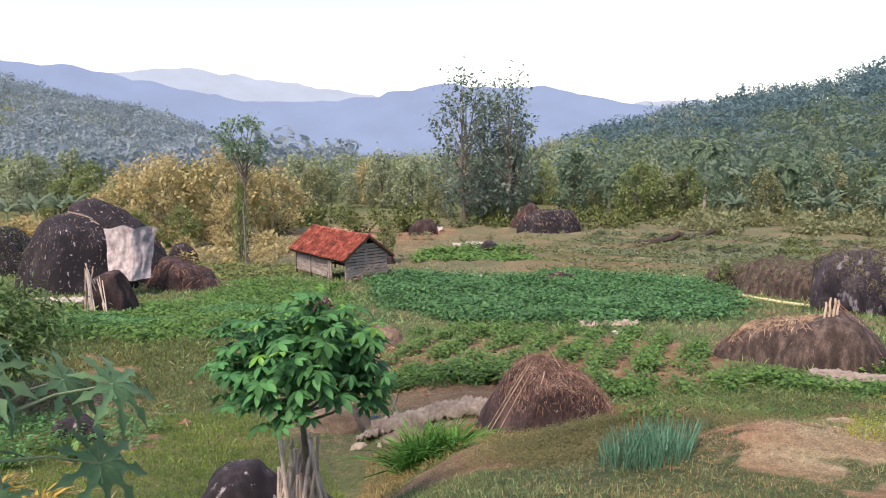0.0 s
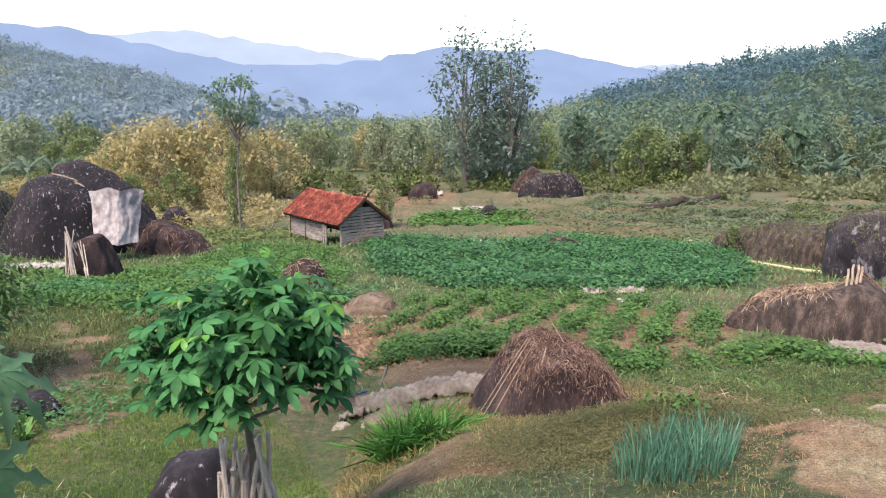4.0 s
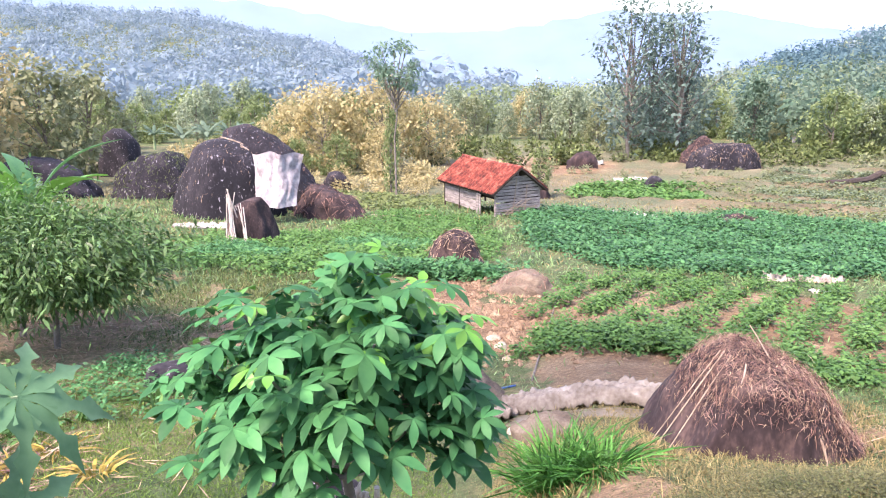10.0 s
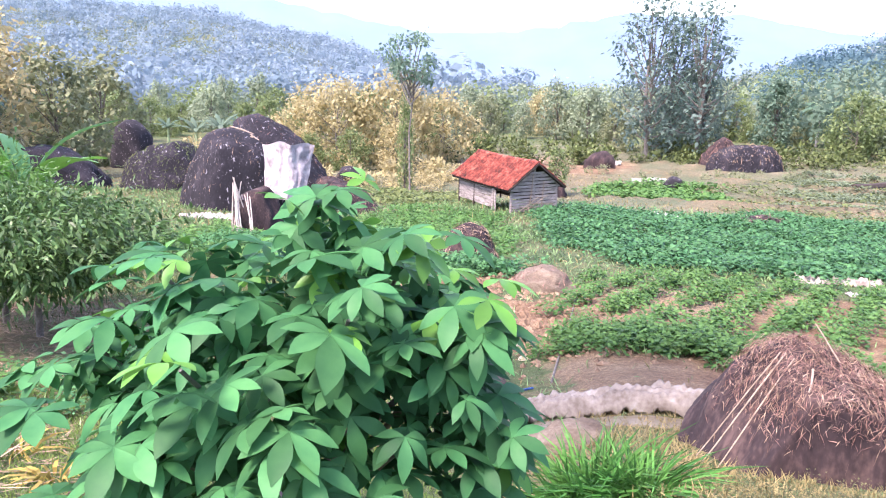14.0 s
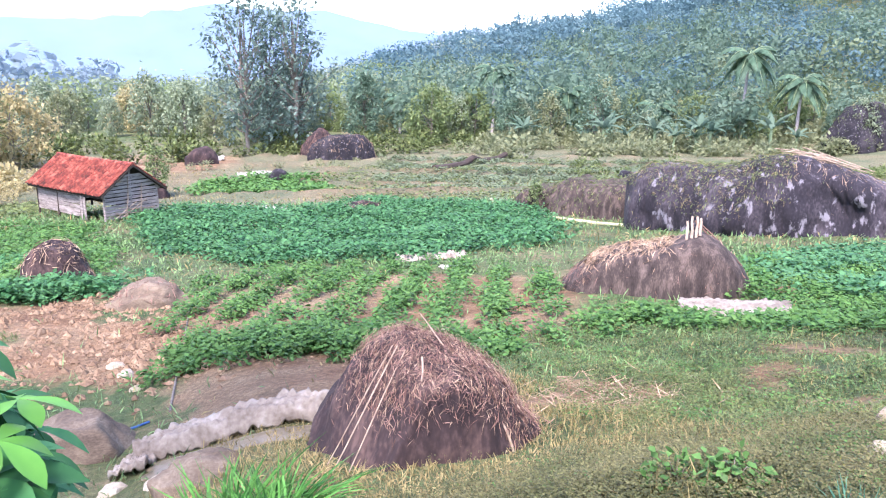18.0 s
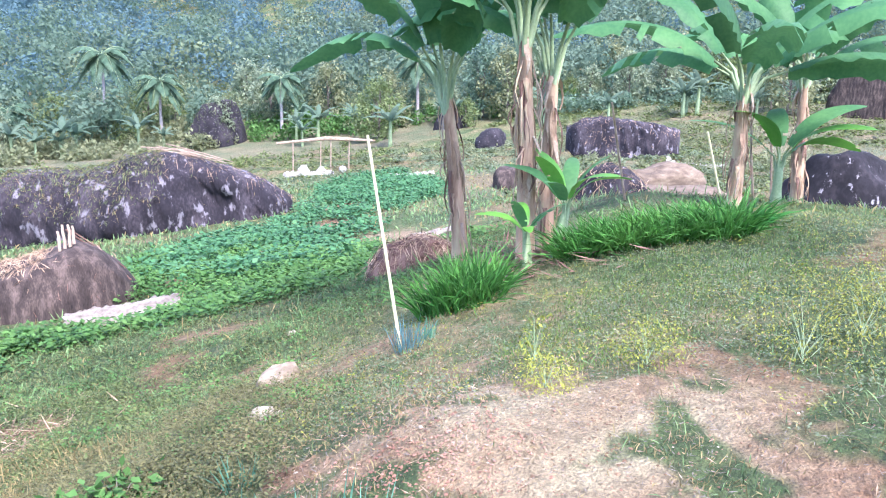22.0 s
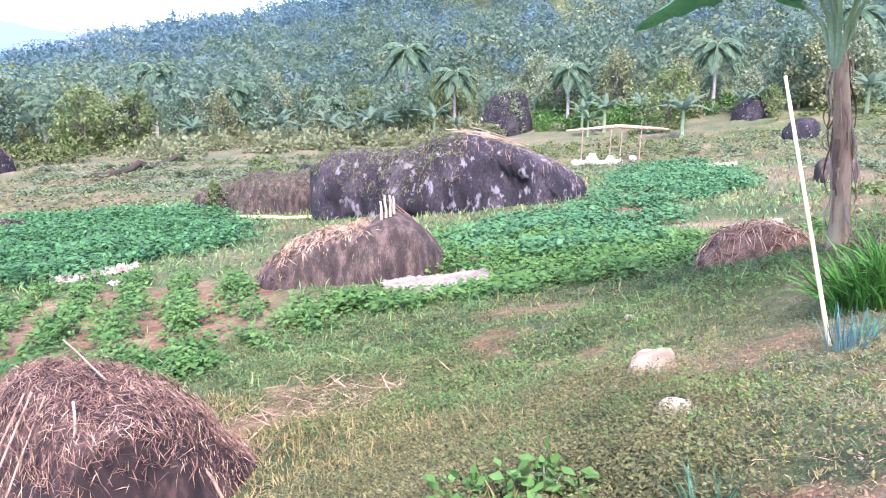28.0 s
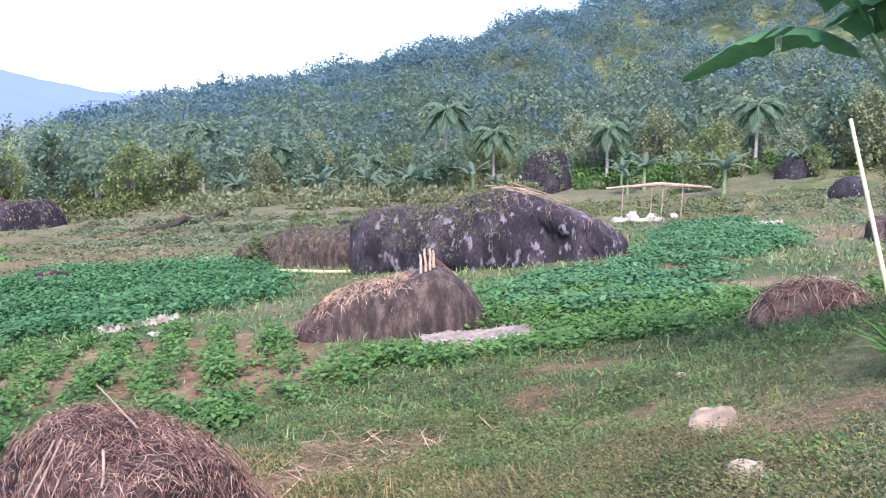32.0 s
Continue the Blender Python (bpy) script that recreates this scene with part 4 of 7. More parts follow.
# pale stones and clods on the terrace
def stone(name, at, size, label, material, seed):
    bm = bmesh.new()
    bmesh.ops.create_icosphere(bm, subdivisions=3, radius=1.0)
    for v in bm.verts:
        q = v.co * (1 + 0.3 * noise.fractal(v.co * 1.5 + Vector((seed * 3.7, 0, 0)), 1, 2, 3))
        v.co = Vector((q.x * size[0] / 2, q.y * size[1] / 2, max(q.z, -0.4) * size[2]))
    me = bpy.data.meshes.new(name)
    bm.to_mesh(me)
    bm.free()
    me.materials.append(material)
    ob = new(name, me)
    ob.matrix_basis = pose(at[0], at[1], z_at(*at, 0.02), 0, 0, seed * 47)
    return tagged(ob, label, "stone", "stones on the terrace")


for k_, (x_, y_, s_) in enumerate([(2.82, 6.46, 0.15), (2.62, 6.5, 0.07), (3.62, 7.3, 0.07), (5.61, 8.55, 0.1), (2.35, 6.25, 0.06), (3.9, 7.6, 0.07), (3.2, 6.0, 0.04), (1.7, 5.9, 0.04), (2.1, 5.7, 0.04), (3.5, 5.3, 0.04), (-1.1, 10.3, 0.2), (-0.75, 10.1, 0.16), (-1.39, 13.84, 0.22), (-1.57, 14.21, 0.2), (-1.19, 13.2, 0.16)]):
    stone("stone", (x_, y_), (s_ * 1.3, s_, s_ * 0.45), "pale yellowish stone lying on bare soil", PALESTONE, k_ + 2)
stone("stone", (3.75, 7.15), (0.36, 0.28, 0.12), "pinkish brown stone half sunk in soil", SANDROCK, 31)
stone("stone", (3.86, 7.24), (0.23, 0.18, 0.12), "pale slab leaning over a pinkish stone", SANDROCK, 33)
stone("stone", (3.3, 7.1), (0.34, 0.06, 0.04), "pale root-like stone in the grass", PALESTONE, 35)


# ---- sheets ----
def sheet(name, at, size, label, material, seed, turn=0.0, crumple=0.06, hump=0.0, category="plastic sheet"):
    """A crumpled sheet with folds that lies on the ground or over a hump; solid, with thickness."""
    nx, ny = 64, 26
    bm = bmesh.new()
    grid = []
    for layer in (0, 1):
        rows = []
        for j in range(ny + 1):
            row = []
            for i in range(nx + 1):
                u, v = i / nx * 2 - 1, j / ny * 2 - 1
                wob = noise.noise(Vector((u * 2.2, v * 2.2, seed)))
                x, y = u * size[0] / 2 * (1 + 0.12 * wob), v * size[1] / 2 * (1 + 0.15 * noise.noise(Vector((u * 2, v * 2, seed + 5))))
                z = crumple * (abs(noise.fractal(Vector((u * size[0] * 3.4, v * size[1] * 2.0, seed + 9)), 0.8, 2, 4)) * 1.3) + hump * max(0, 1 - v * v) ** 0.6 * (0.8 + 0.3 * wob)
                c, s = math.cos(math.radians(turn)), math.sin(math.radians(turn))
                gz = float(soil(at[0] + c * x - s * y, at[1] + s * x + c * y))
                row.append(bm.verts.new((x, y, gz - at[2] + z + (0.012 if layer else -0.02))))
            rows.append(row)
        grid.append(rows)
    for j in range(ny):
        for i in range(nx):
            a, b = grid[1], grid[0]
            bm.faces.new((a[j][i], a[j][i + 1], a[j + 1][i + 1], a[j + 1][i]))
            bm.faces.new((b[j][i], b[j + 1][i], b[j + 1][i + 1], b[j][i + 1]))
    for i in range(nx):
        bm.faces.new((grid[0][0][i], grid[0][0][i + 1], grid[1][0][i + 1], grid[1][0][i]))
        bm.faces.new((grid[1][ny][i], grid[1][ny][i + 1], grid[0][ny][i + 1], grid[0][ny][i]))
    for j in range(ny):
        bm.faces.new((grid[1][j][0], grid[1][j + 1][0], grid[0][j + 1][0], grid[0][j][0]))
        bm.faces.new((grid[0][j][nx], grid[0][j + 1][nx], grid[1][j + 1][nx], grid[1][j][nx]))
    me = bpy.data.meshes.new(name)
    bm.to_mesh(me)
    bm.free()
    me.materials.append(material)
    me.polygons.foreach_set("use_smooth", [True] * len(me.polygons))
    ob = new(name, me)
    ob.matrix_basis = pose(*at, 0, 0, turn)
    return tagged(ob, label, category)


def sheet_at(x, y, *rest, **more):
    return sheet("plastic_sheet", (x, y, z_at(x, y, 0)), *rest, **more)


sheet_at(-0.08, 10.62, (1.8, 0.34), "long crumpled white plastic sheet along a ditch", DIRTYCLOTH, 3, -18, 0.08, 0.24)
sheet_at(-0.93, 10.72, (0.5, 0.34), "crumpled end of a white plastic sheet", DIRTYCLOTH, 5, 70, 0.12, 0.1)
sheet("muddy_water", (-0.1, 10.2, z_at(-0.1, 10.2, 0)), (1.5, 0.32), "strip of muddy water below a plastic sheet", MUD, 6, -18, 0.004, 0.012, "puddle")
sheet_at(7.75, 13.6, (1.65, 0.95), "dirty white sheet spread beside a brown boulder", DIRTYCLOTH, 8, -38, 0.05, 0.12)
sheet_at(4.9, 21.4, (1.7, 0.55), "white sack lying among the beans", DIRTYCLOTH, 11, -12, 0.12, 0.08)
sheet_at(4.95, 19.9, (0.5, 0.35), "small white scrap among the crops", CLOTH, 12, 0, 0.06, 0.03)
sheet_at(1.9, 29.0, (1.6, 0.5), "white sack among the beans", CLOTH, 13, 0, 0.1, 0.06)
sheet_at(1.6, 35.5, (2.4, 0.8), "pale yellowish sack on the path", CLOTH, 14, -6, 0.14, 0.1)
sheet_at(-13.6, 26.9, (2.9, 0.9), "white sheet at the foot of a black boulder", CLOTH, 15, 16, 0.12, 0.05)
sheet_at(-17.0, 60.0, (2.2, 1.0), "white sheet behind a black boulder", CLOTH, 16, 0, 0.15, 0.3)
sheet_at(14.1, 11.5, (0.95, 0.5), "folded white sheet behind a straw heap", DIRTYCLOTH, 17, -62, 0.03, 0.08)
sheet_at(2.5, 58.0, (3.0, 1.0), "white scrap on dry ground", CLOTH, 18, 0, 0.15, 0.1)
sheet_at(34.4, 30.1, (2.4, 0.6), "white sacks under a bamboo frame", CLOTH, 19, -40, 0.2, 0.12)
sheet_at(32.19, 22.23, (2.2, 0.8), "white sheet beside the beans", CLOTH, 20, -50, 0.15, 0.1)
sheet_at(42.57, 10.11, (3.2, 1.0), "white sheet on a terrace", CLOTH, 22, -70, 0.15, 0.1)
sheet_at(-1.5, 70.0, (3.5, 1.2), "white scraps on red earth", CLOTH, 23, 0, 0.3, 0.2)

# the white cloth hung over the black boulder's flank
def hung_cloth():
    nx, ny = 44, 44
    bm = bmesh.new()
    rows = []
    for layer in (0, 1):
        for j in range(ny + 1):
            row = []
            for i in range(nx + 1):
                u, v = i / nx * 2 - 1, j / ny
                edge = 1 + 0.1 * noise.noise(Vector((u * 1.5, v * 3, 4)))
                fold = 0.34 * noise.fractal(Vector((u * 1.7, v * 1.3, 7)), 1.1, 2, 4)
                x = u * (0.98 + 0.24 * noise.noise(Vector((v * 2.2, 3, 1)))) * edge * (1 - 0.25 * (1 - v))
                y = -0.75 * (1 - v) ** 1.3 + 0.5 * u * u + 0.35 * v * v + fold - 0.03 * layer
                z = 1.95 * v + 0.1 * noise.noise(Vector((u * 2, 9, 1))) * v - 0.15 * u * u * v
                row.append(bm.verts.new((x, y, z)))
            rows.append(row)
    k = ny + 1
    for j in range(ny):
        for i in range(nx):
            bm.faces.new((rows[j][i], rows[j + 1][i], rows[j + 1][i + 1], rows[j][i + 1]))
            a, b = rows[k + j], rows[k + j + 1]
            bm.faces.new((a[i], a[i + 1], b[i + 1], b[i]))
    me = bpy.data.meshes.new("hung_cloth")
    bm.to_mesh(me)
    bm.free()
    me.materials.append(HUNGCLOTH)
    me.polygons.foreach_set("use_smooth", [True] * len(me.polygons))
    ob = new("hung_cloth", me)
    ob.matrix_basis = pose(-12.0, 28.7, z_at(-12.0, 28.7) + 0.7, 0, 0, 16)
    tagged(ob, "creased white cloth hung over a black boulder's flank", "cloth")


hung_cloth()

# cane bundles and other sticks
def bundle(at, count, height, lean, label, seed, foot=0.3, thick=0.022):
    rng = random.Random(seed)
    base = thing("cane_bundle", (at[0], at[1], z_at(*at, 0.02)), label, "cane bundle")
    for _ in range(count):
        bm = bmesh.new()
        q, h = rng.uniform(0, 2 * math.pi), height * rng.uniform(0.75, 1.15)
        a = Vector((foot * math.cos(q) * rng.uniform(0.2, 1), foot * math.sin(q) * rng.uniform(0.2, 1), 0))
        b = Vector((lean[0] + 0.16 * rng.uniform(-1, 1) * height, lean[1] + 0.12 * rng.uniform(-1, 1) * height, h))
        stick(bm, a, b, thick * rng.uniform(0.7, 1.2), thick * 0.7, 6, 0.02, rng)
        part("cane", bm, PEELED, base)
    return base


bundle((-1.02, 5.62), 30, 0.86, (0.02, -0.05), "bundle of peeled pale canes leaning together", 5, 0.4, 0.019)
bundle((-10.35, 22.5), 16, 1.5, (-0.25, 0.3), "thin pale canes leaning on a rough boulder", 8, 0.5, 0.02)


def log(a, b, r, label, material=CANE, sag=0.0, name="log"):
    bm = bmesh.new()
    pts = []
    for k in range(9):
        s = k / 8
        x, y = a[0] + (b[0] - a[0]) * s, a[1] + (b[1] - a[1]) * s + sag * math.sin(s * math.pi * 1.5)
        pts.append(Vector((x, y, float(soil(x, y)) + r * 0.7)))
    mid = pts[4].copy()
    tube(bm, [p - mid for p in pts], [r * (1 - 0.03 * k) for k in range(9)], 8)
    me = bpy.data.meshes.new(name)
    bm.to_mesh(me)
    bm.free()
    me.materials.append(material)
    ob = new(name, me)
    ob.location = mid
    tagged(ob, label, name)


log((-0.75, 12.1), (-0.72, 17.4), 0.016, "thin brown hose trailing over bare soil", BARK, -0.2, "hose")
log((-1.95, 11.45), (-0.95, 12.0), 0.018, "blue plastic pipe lying by a ditch", BLUEPIPE, 0.06, "pipe")
log((12.0, 36.0), (11.0, 29.8), 0.07, "pale hose lying along the edge of the beans", BAMBOO, 0.3, "hose")
log((11.0, 29.8), (13.2, 26.5), 0.07, "pale hose bent between two beds", BAMBOO, 0.4, "hose")
log((15.0, 56.0), (24.0, 64.5), 0.3, "fallen dark log across the terraces", DARKWOOD)
log((-9.0, 31.0), (-6.6, 31.6), 0.06, "pale bamboo lying beside a heap", CANE)
# ---- the hut ----
def build_hut():
    hut = thing("hut", (-4.15, 31.95, -6.62), "small low hut of grey boards under a red tiled roof", "hut", turn=39)
    W, L, EAVE, RISE = 2.65, 5.0, 1.02, 1.0     # width across, length, eave and ridge
    inset = 0.26
    random.seed(4)
    # roof deck, then tiles row by row
    for side in (0, 1):
        bm = bmesh.new()
        x0, x1 = (0, W / 2) if side == 0 else (W, W / 2)
        for lo, hi in ((0.0, 0.035),):
            vs = [bm.verts.new(p) for p in ((x0, 0, EAVE - 0.05), (x1, 0, EAVE + RISE - 0.05), (x1, L, EAVE + RISE - 0.05), (x0, L, EAVE - 0.05),
                                            (x0, 0, EAVE - 0.02), (x1, 0, EAVE + RISE - 0.02), (x1, L, EAVE + RISE - 0.02), (x0, L, EAVE - 0.02))]
            for f in ((0, 1, 2, 3), (7, 6, 5, 4), (0, 4, 5, 1), (1, 5, 6, 2), (2, 6, 7, 3), (3, 7, 4, 0)):
                bm.faces.new([vs[i] for i in f])
        roof = part("roof", bm, DARKWOOD, hut, "dark battens under clay tiles")
        # one curved clay tile
        slope = math.hypot(W / 2, RISE)
        rows, cols = 7, 20
        tw, tl = L / cols, slope / rows * 1.18
        tm = bmesh.new()
        prof = [(0.0, 0.0), (0.15, -0.012), (0.35, -0.016), (0.55, 0.0), (0.72, 0.07), (0.88, 0.078), (1.04, 0.015)]
        lay = []
        for s, lift in ((0, 0.0), (1, 0.0)):
            for th in (0, 0.014):
                lay.append([tm.verts.new((p[0] * tw, s * tl, p[1] + th + (0.03 if s == 0 else 0.0))) for p in prof])
        for i in range(len(prof) - 1):
            tm.faces.new((lay[1][i], lay[1][i + 1], lay[3][i + 1], lay[3][i]))
            tm.faces.new((lay[0][i], lay[2][i], lay[2][i + 1], lay[0][i + 1]))
            tm.faces.new((lay[0][i], lay[0][i + 1], lay[1][i + 1], lay[1][i]))
        me = bpy.data.meshes.new("tile")
        tm.to_mesh(me)
        tm.free()
        me.materials.append(TILE)
        for r in range(rows):
            for c in range(cols):
                s = r / rows
                jig = random.uniform(-0.008, 0.012)
                sag = -0.05 * math.sin(math.pi * (c + 0.5) / cols) * math.sin(math.pi * (s * 0.7 + 0.15))
                if side == 0:
                    m = Matrix.Translation((s * W / 2 - 0.05, (c + 1) * tw, EAVE + s * RISE - 0.01 + jig + sag)) @ Euler((0, -math.atan2(RISE, W / 2), 0)).to_matrix().to_4x4() @ pose(0, 0, 0, 0, 0, -90 + random.uniform(-2, 2))
                else:
                    m = Matrix.Translation((W - s * W / 2 + 0.05, c * tw, EAVE + s * RISE - 0.01 + jig + sag)) @ Euler((0, math.atan2(RISE, W / 2), 0)).to_matrix().to_4x4() @ pose(0, 0, 0, 0, 0, 90 + random.uniform(-2, 2))
                shared("tile", me, roof, m)
    bm = bmesh.new()
    tube(bm, [(W / 2, -0.03 + L * k / 12, EAVE + RISE + 0.02 - 0.04 * math.sin(math.pi * k / 12)) for k in range(13)], [0.085] * 13, 10)
    part("ridge_tiles", bm, TILE, hut, "red clay ridge tiles")
    # posts
    for x in (inset, W / 2, W - inset):
        for y in (inset, L * 0.36, L * 0.66, L - inset):
            if x == W / 2 and 0.5 < y < L - 0.5:
                continue
            bm = bmesh.new()
            top = EAVE + (RISE * (1 - abs(x - W / 2) / (W / 2))) - 0.04
            stick(bm, (x + random.uniform(-0.04, 0.04), y, -0.15), (x, y, top), 0.045, 0.04, 7, 0.02)
            part("post", bm, BOARD if y < 1 else DARKWOOD, hut)
    # boards of the long side, with an opening near the front corner
    for k in range(6):
        z = 0.06 + k * 0.15
        y0 = 1.55 if k < 6 else 0.4
        y = y0
        while y < L - inset - 0.1:
            e = min(y + random.uniform(0.9, 1.6), L - inset)
            bm = bmesh.new()
            box(bm, (inset - 0.03, y, z), (inset - 0.005, e - 0.02, z + 0.135), 0.008)
            part("board", bm, BOARD, hut)
            y = e
    for y, top in ((1.15, 0.86), (1.35, 0.9)):
        bm = bmesh.new()
        box(bm, (inset - 0.2, y, -0.05), (inset - 0.17, y + 0.13, top), 0.01)
        ob = part("leaning_board", bm, BOARD, hut, "upright grey board leaning in the opening")
    # gable boards, loose and crooked
    for k in range(12):
        z = 0.08 + k * 0.135
        half = (W / 2 - inset) if z < EAVE else (W / 2 - 0.1) * (1 - (z - EAVE) / RISE)
        if half < 0.15 or random.random() < 0.12:
            continue
        bm = bmesh.new()
        a, b = W / 2 - half, W / 2 + half
        t0, t1 = random.uniform(-0.02, 0.02), random.uniform(-0.03, 0.03)
        vs = [bm.verts.new(p) for p in ((a, inset - 0.04, z + t0), (b, inset - 0.04, z + t1), (b, inset - 0.015, z + t1), (a, inset - 0.015, z + t0),
                                        (a, inset - 0.04, z + 0.105 + t0), (b, inset - 0.04, z + 0.105 + t1), (b, inset - 0.015, z + 0.105 + t1), (a, inset - 0.015, z + 0.105 + t0))]
        for f in ((0, 3, 2, 1), (4, 5, 6, 7), (0, 1, 5, 4), (2, 3, 7, 6), (0, 4, 7, 3), (1, 2, 6, 5)):
            bm.faces.new([vs[i] for i in f])
        part("board", bm, BOARD, hut)
    for a, b in (((0.5, inset - 0.1, 0.05), (1.5, inset - 0.08, 0.65)), ((0.6, inset - 0.1, 0.3), (1.9, inset - 0.08, 0.2)), ((1.0, inset - 0.12, 0.0), (1.2, inset - 0.1, 1.6)), ((1.6, inset - 0.1, 0.0), (1.72, inset - 0.1, 1.3)), ((0.8, inset - 0.1, 0.1), (1.9, inset - 0.1, 0.7)), ((1.1, inset - 0.1, 0.4), (2.2, inset - 0.1, 0.35))):
        bm = bmesh.new()
        stick(bm, a, b, 0.022, 0.018, 6, 0.02)
        part("pole", bm, CANE, hut)
    # back wall and rear gable
    for k in range(7):
        z = 0.05 + k * 0.135
        bm = bmesh.new()
        box(bm, (W - inset, inset, z), (W - inset + 0.025, L - inset, z + 0.125), 0.006)
        part("board", bm, DARKWOOD, hut)
        bm = bmesh.new()
        box(bm, (inset, L - inset, z), (W - inset, L - inset + 0.025, z + 0.125), 0.006)
        part("board", bm, DARKWOOD, hut)
    for k in range(5):
        bm = bmesh.new()
        y = 1.4 + 0.7 * k
        box(bm, (0.06, y, EAVE - 0.1), (0.10, y + 0.05, EAVE - 0.05))
        part("rafter_end", bm, DARKWOOD, hut)
    bm = bmesh.new()
    box(bm, (0.02, 0.0, EAVE - 0.10), (0.06, L, EAVE - 0.045), 0.006)
    part("eave_board", bm, DARKWOOD, hut)
    for x, s in ((0.0, 1), (W, -1)):
        bm = bmesh.new()
        vs = [bm.verts.new(p) for p in ((x, -0.04, EAVE - 0.06), (W / 2, -0.04, EAVE + RISE - 0.06), (W / 2, -0.01, EAVE + RISE - 0.06), (x, -0.01, EAVE - 0.06),
                                        (x, -0.04, EAVE + 0.02), (W / 2, -0.04, EAVE + RISE + 0.02), (W / 2, -0.01, EAVE + RISE + 0.02), (x, -0.01, EAVE + 0.02))]
        for f in ((0, 3, 2, 1), (4, 5, 6, 7), (0, 1, 5, 4), (2, 3, 7, 6), (0, 4, 7, 3), (1, 2, 6, 5)):
            bm.faces.new([vs[i] for i in f])
        part("verge_board", bm, DARKWOOD, hut)


build_hut()


def bamboo_pole():
    pole = thing("bamboo_pole", (3.86, 6.3, z_at(3.86, 6.3, 0.05)), "thin yellowish bamboo pole stuck upright in the ground", "pole")
    foot, top = Vector((0, 0, 0)), Vector((0.56, 0.6, 1.27))
    n = 8
    for k in range(n):
        bm = bmesh.new()
        a, b = foot.lerp(top, k / n), foot.lerp(top, (k + 1) / n)
        r = 0.011 - 0.0002 * k
        tube(bm, [a, a.lerp(b, 0.06), a.lerp(b, 0.94), b], [r * 1.2, r, r * 0.97, r * 1.18], 9)
        part("bamboo_joint", bm, BAMBOO, pole)


bamboo_pole()
second = thing("bamboo_pole", (22.37, 6.43, z_at(22.37, 6.43)), "bamboo pole leaning on a brown mound", "pole")
bm = bmesh.new()
stick(bm, (0, 0, 0), (-0.75, 0.55, 2.35), 0.035, 0.03, 8)
part("pole", bm, BAMBOO, second)


def trellis():
    """Bamboo frame with a pale strip over it."""
    f = thing("bamboo_trellis", (35.5, 29.8, z_at(35.5, 29.8)), "bamboo frame with a pale strip over it", "frame", turn=-42)
    for x in (-2.0, -0.4, 0.2, 1.3):
        bm = bmesh.new()
        stick(bm, (x, 0, -0.1), (x + 0.05, 0, 1.85), 0.04, 0.035, 6, 0.03)
        part("post", bm, CANE, f)
    bm = bmesh.new()
    tube(bm, [(-2.9, 0, 1.65), (-1.5, 0, 1.78), (0, 0, 1.92), (1.2, 0, 1.85), (2.9, 0, 1.75)], [0.07, 0.08, 0.12, 0.11, 0.05], 7)
    part("strip", bm, CANE, f, "pale rolled strip")


trellis()
for x_, y_, h_ in ((10.9, 4.9, 1.35), (11.4, 4.7, 1.5), (9.9, 6.4, 1.3)):
    lean_ = thing("bamboo_pole", (x_, y_, z_at(x_, y_, 0.03)), "thin pale pole stuck in the grass by the bananas", "pole")
    bm = bmesh.new()
    stick(bm, (0, 0, 0), (-0.12 if h_ > 1.32 else -0.45, 0.15, h_), 0.018, 0.013, 7, 0.02)
    part("pole", bm, CANE, lean_)
for k_, (x_, y_, h_) in enumerate([(33.4, 31.0, 0.4), (34.3, 30.6, 0.6), (35.1, 29.9, 0.5), (36.2, 29.2, 0.35)]):
    stone("sack", (x_, y_), (0.7, 0.5, h_ * 0.8), "white filled sack under a bamboo frame", CLOTH, k_ + 40)
# ---- near plants ----
OVAL = [0.015, 0.07, 0.13, 0.18, 0.215, 0.2, 0.13, 0.01]


def palmate(name, material, lobes, length, rng, outline=OVAL, spread=300, droop=0.35):
    """A hand-shaped leaf: lobes round the stalk's end."""
    verts, faces = [], []
    for k in range(lobes):
        q = math.radians(-spread / 2 + spread * k / (lobes - 1)) if lobes > 1 else 0
        l = length * (1 - 0.35 * abs(k - (lobes - 1) / 2) / (lobes / 2)) * rng.uniform(0.9, 1.1)
        tip = droop * rng.uniform(0.6, 1.4)
        base = len(verts)
        n = len(outline)
        for j, w in enumerate(outline):
            s = j / (n - 1)
            for side in (-1, 0, 1):
                x, y, z = side * w * l, s * l, abs(side) * w * l * 0.22 - tip * l * s * s
                verts.append((x * math.cos(q) + y * math.sin(q), -x * math.sin(q) + y * math.cos(q), z))
        for j in range(n - 1):
            a, b = base + 3 * j, base + 3 * j + 3
            faces += [(a, a + 1, b + 1, b), (a + 1, a + 2, b + 2, b + 1)]
    return mesh_of(name, verts, faces, material, True)


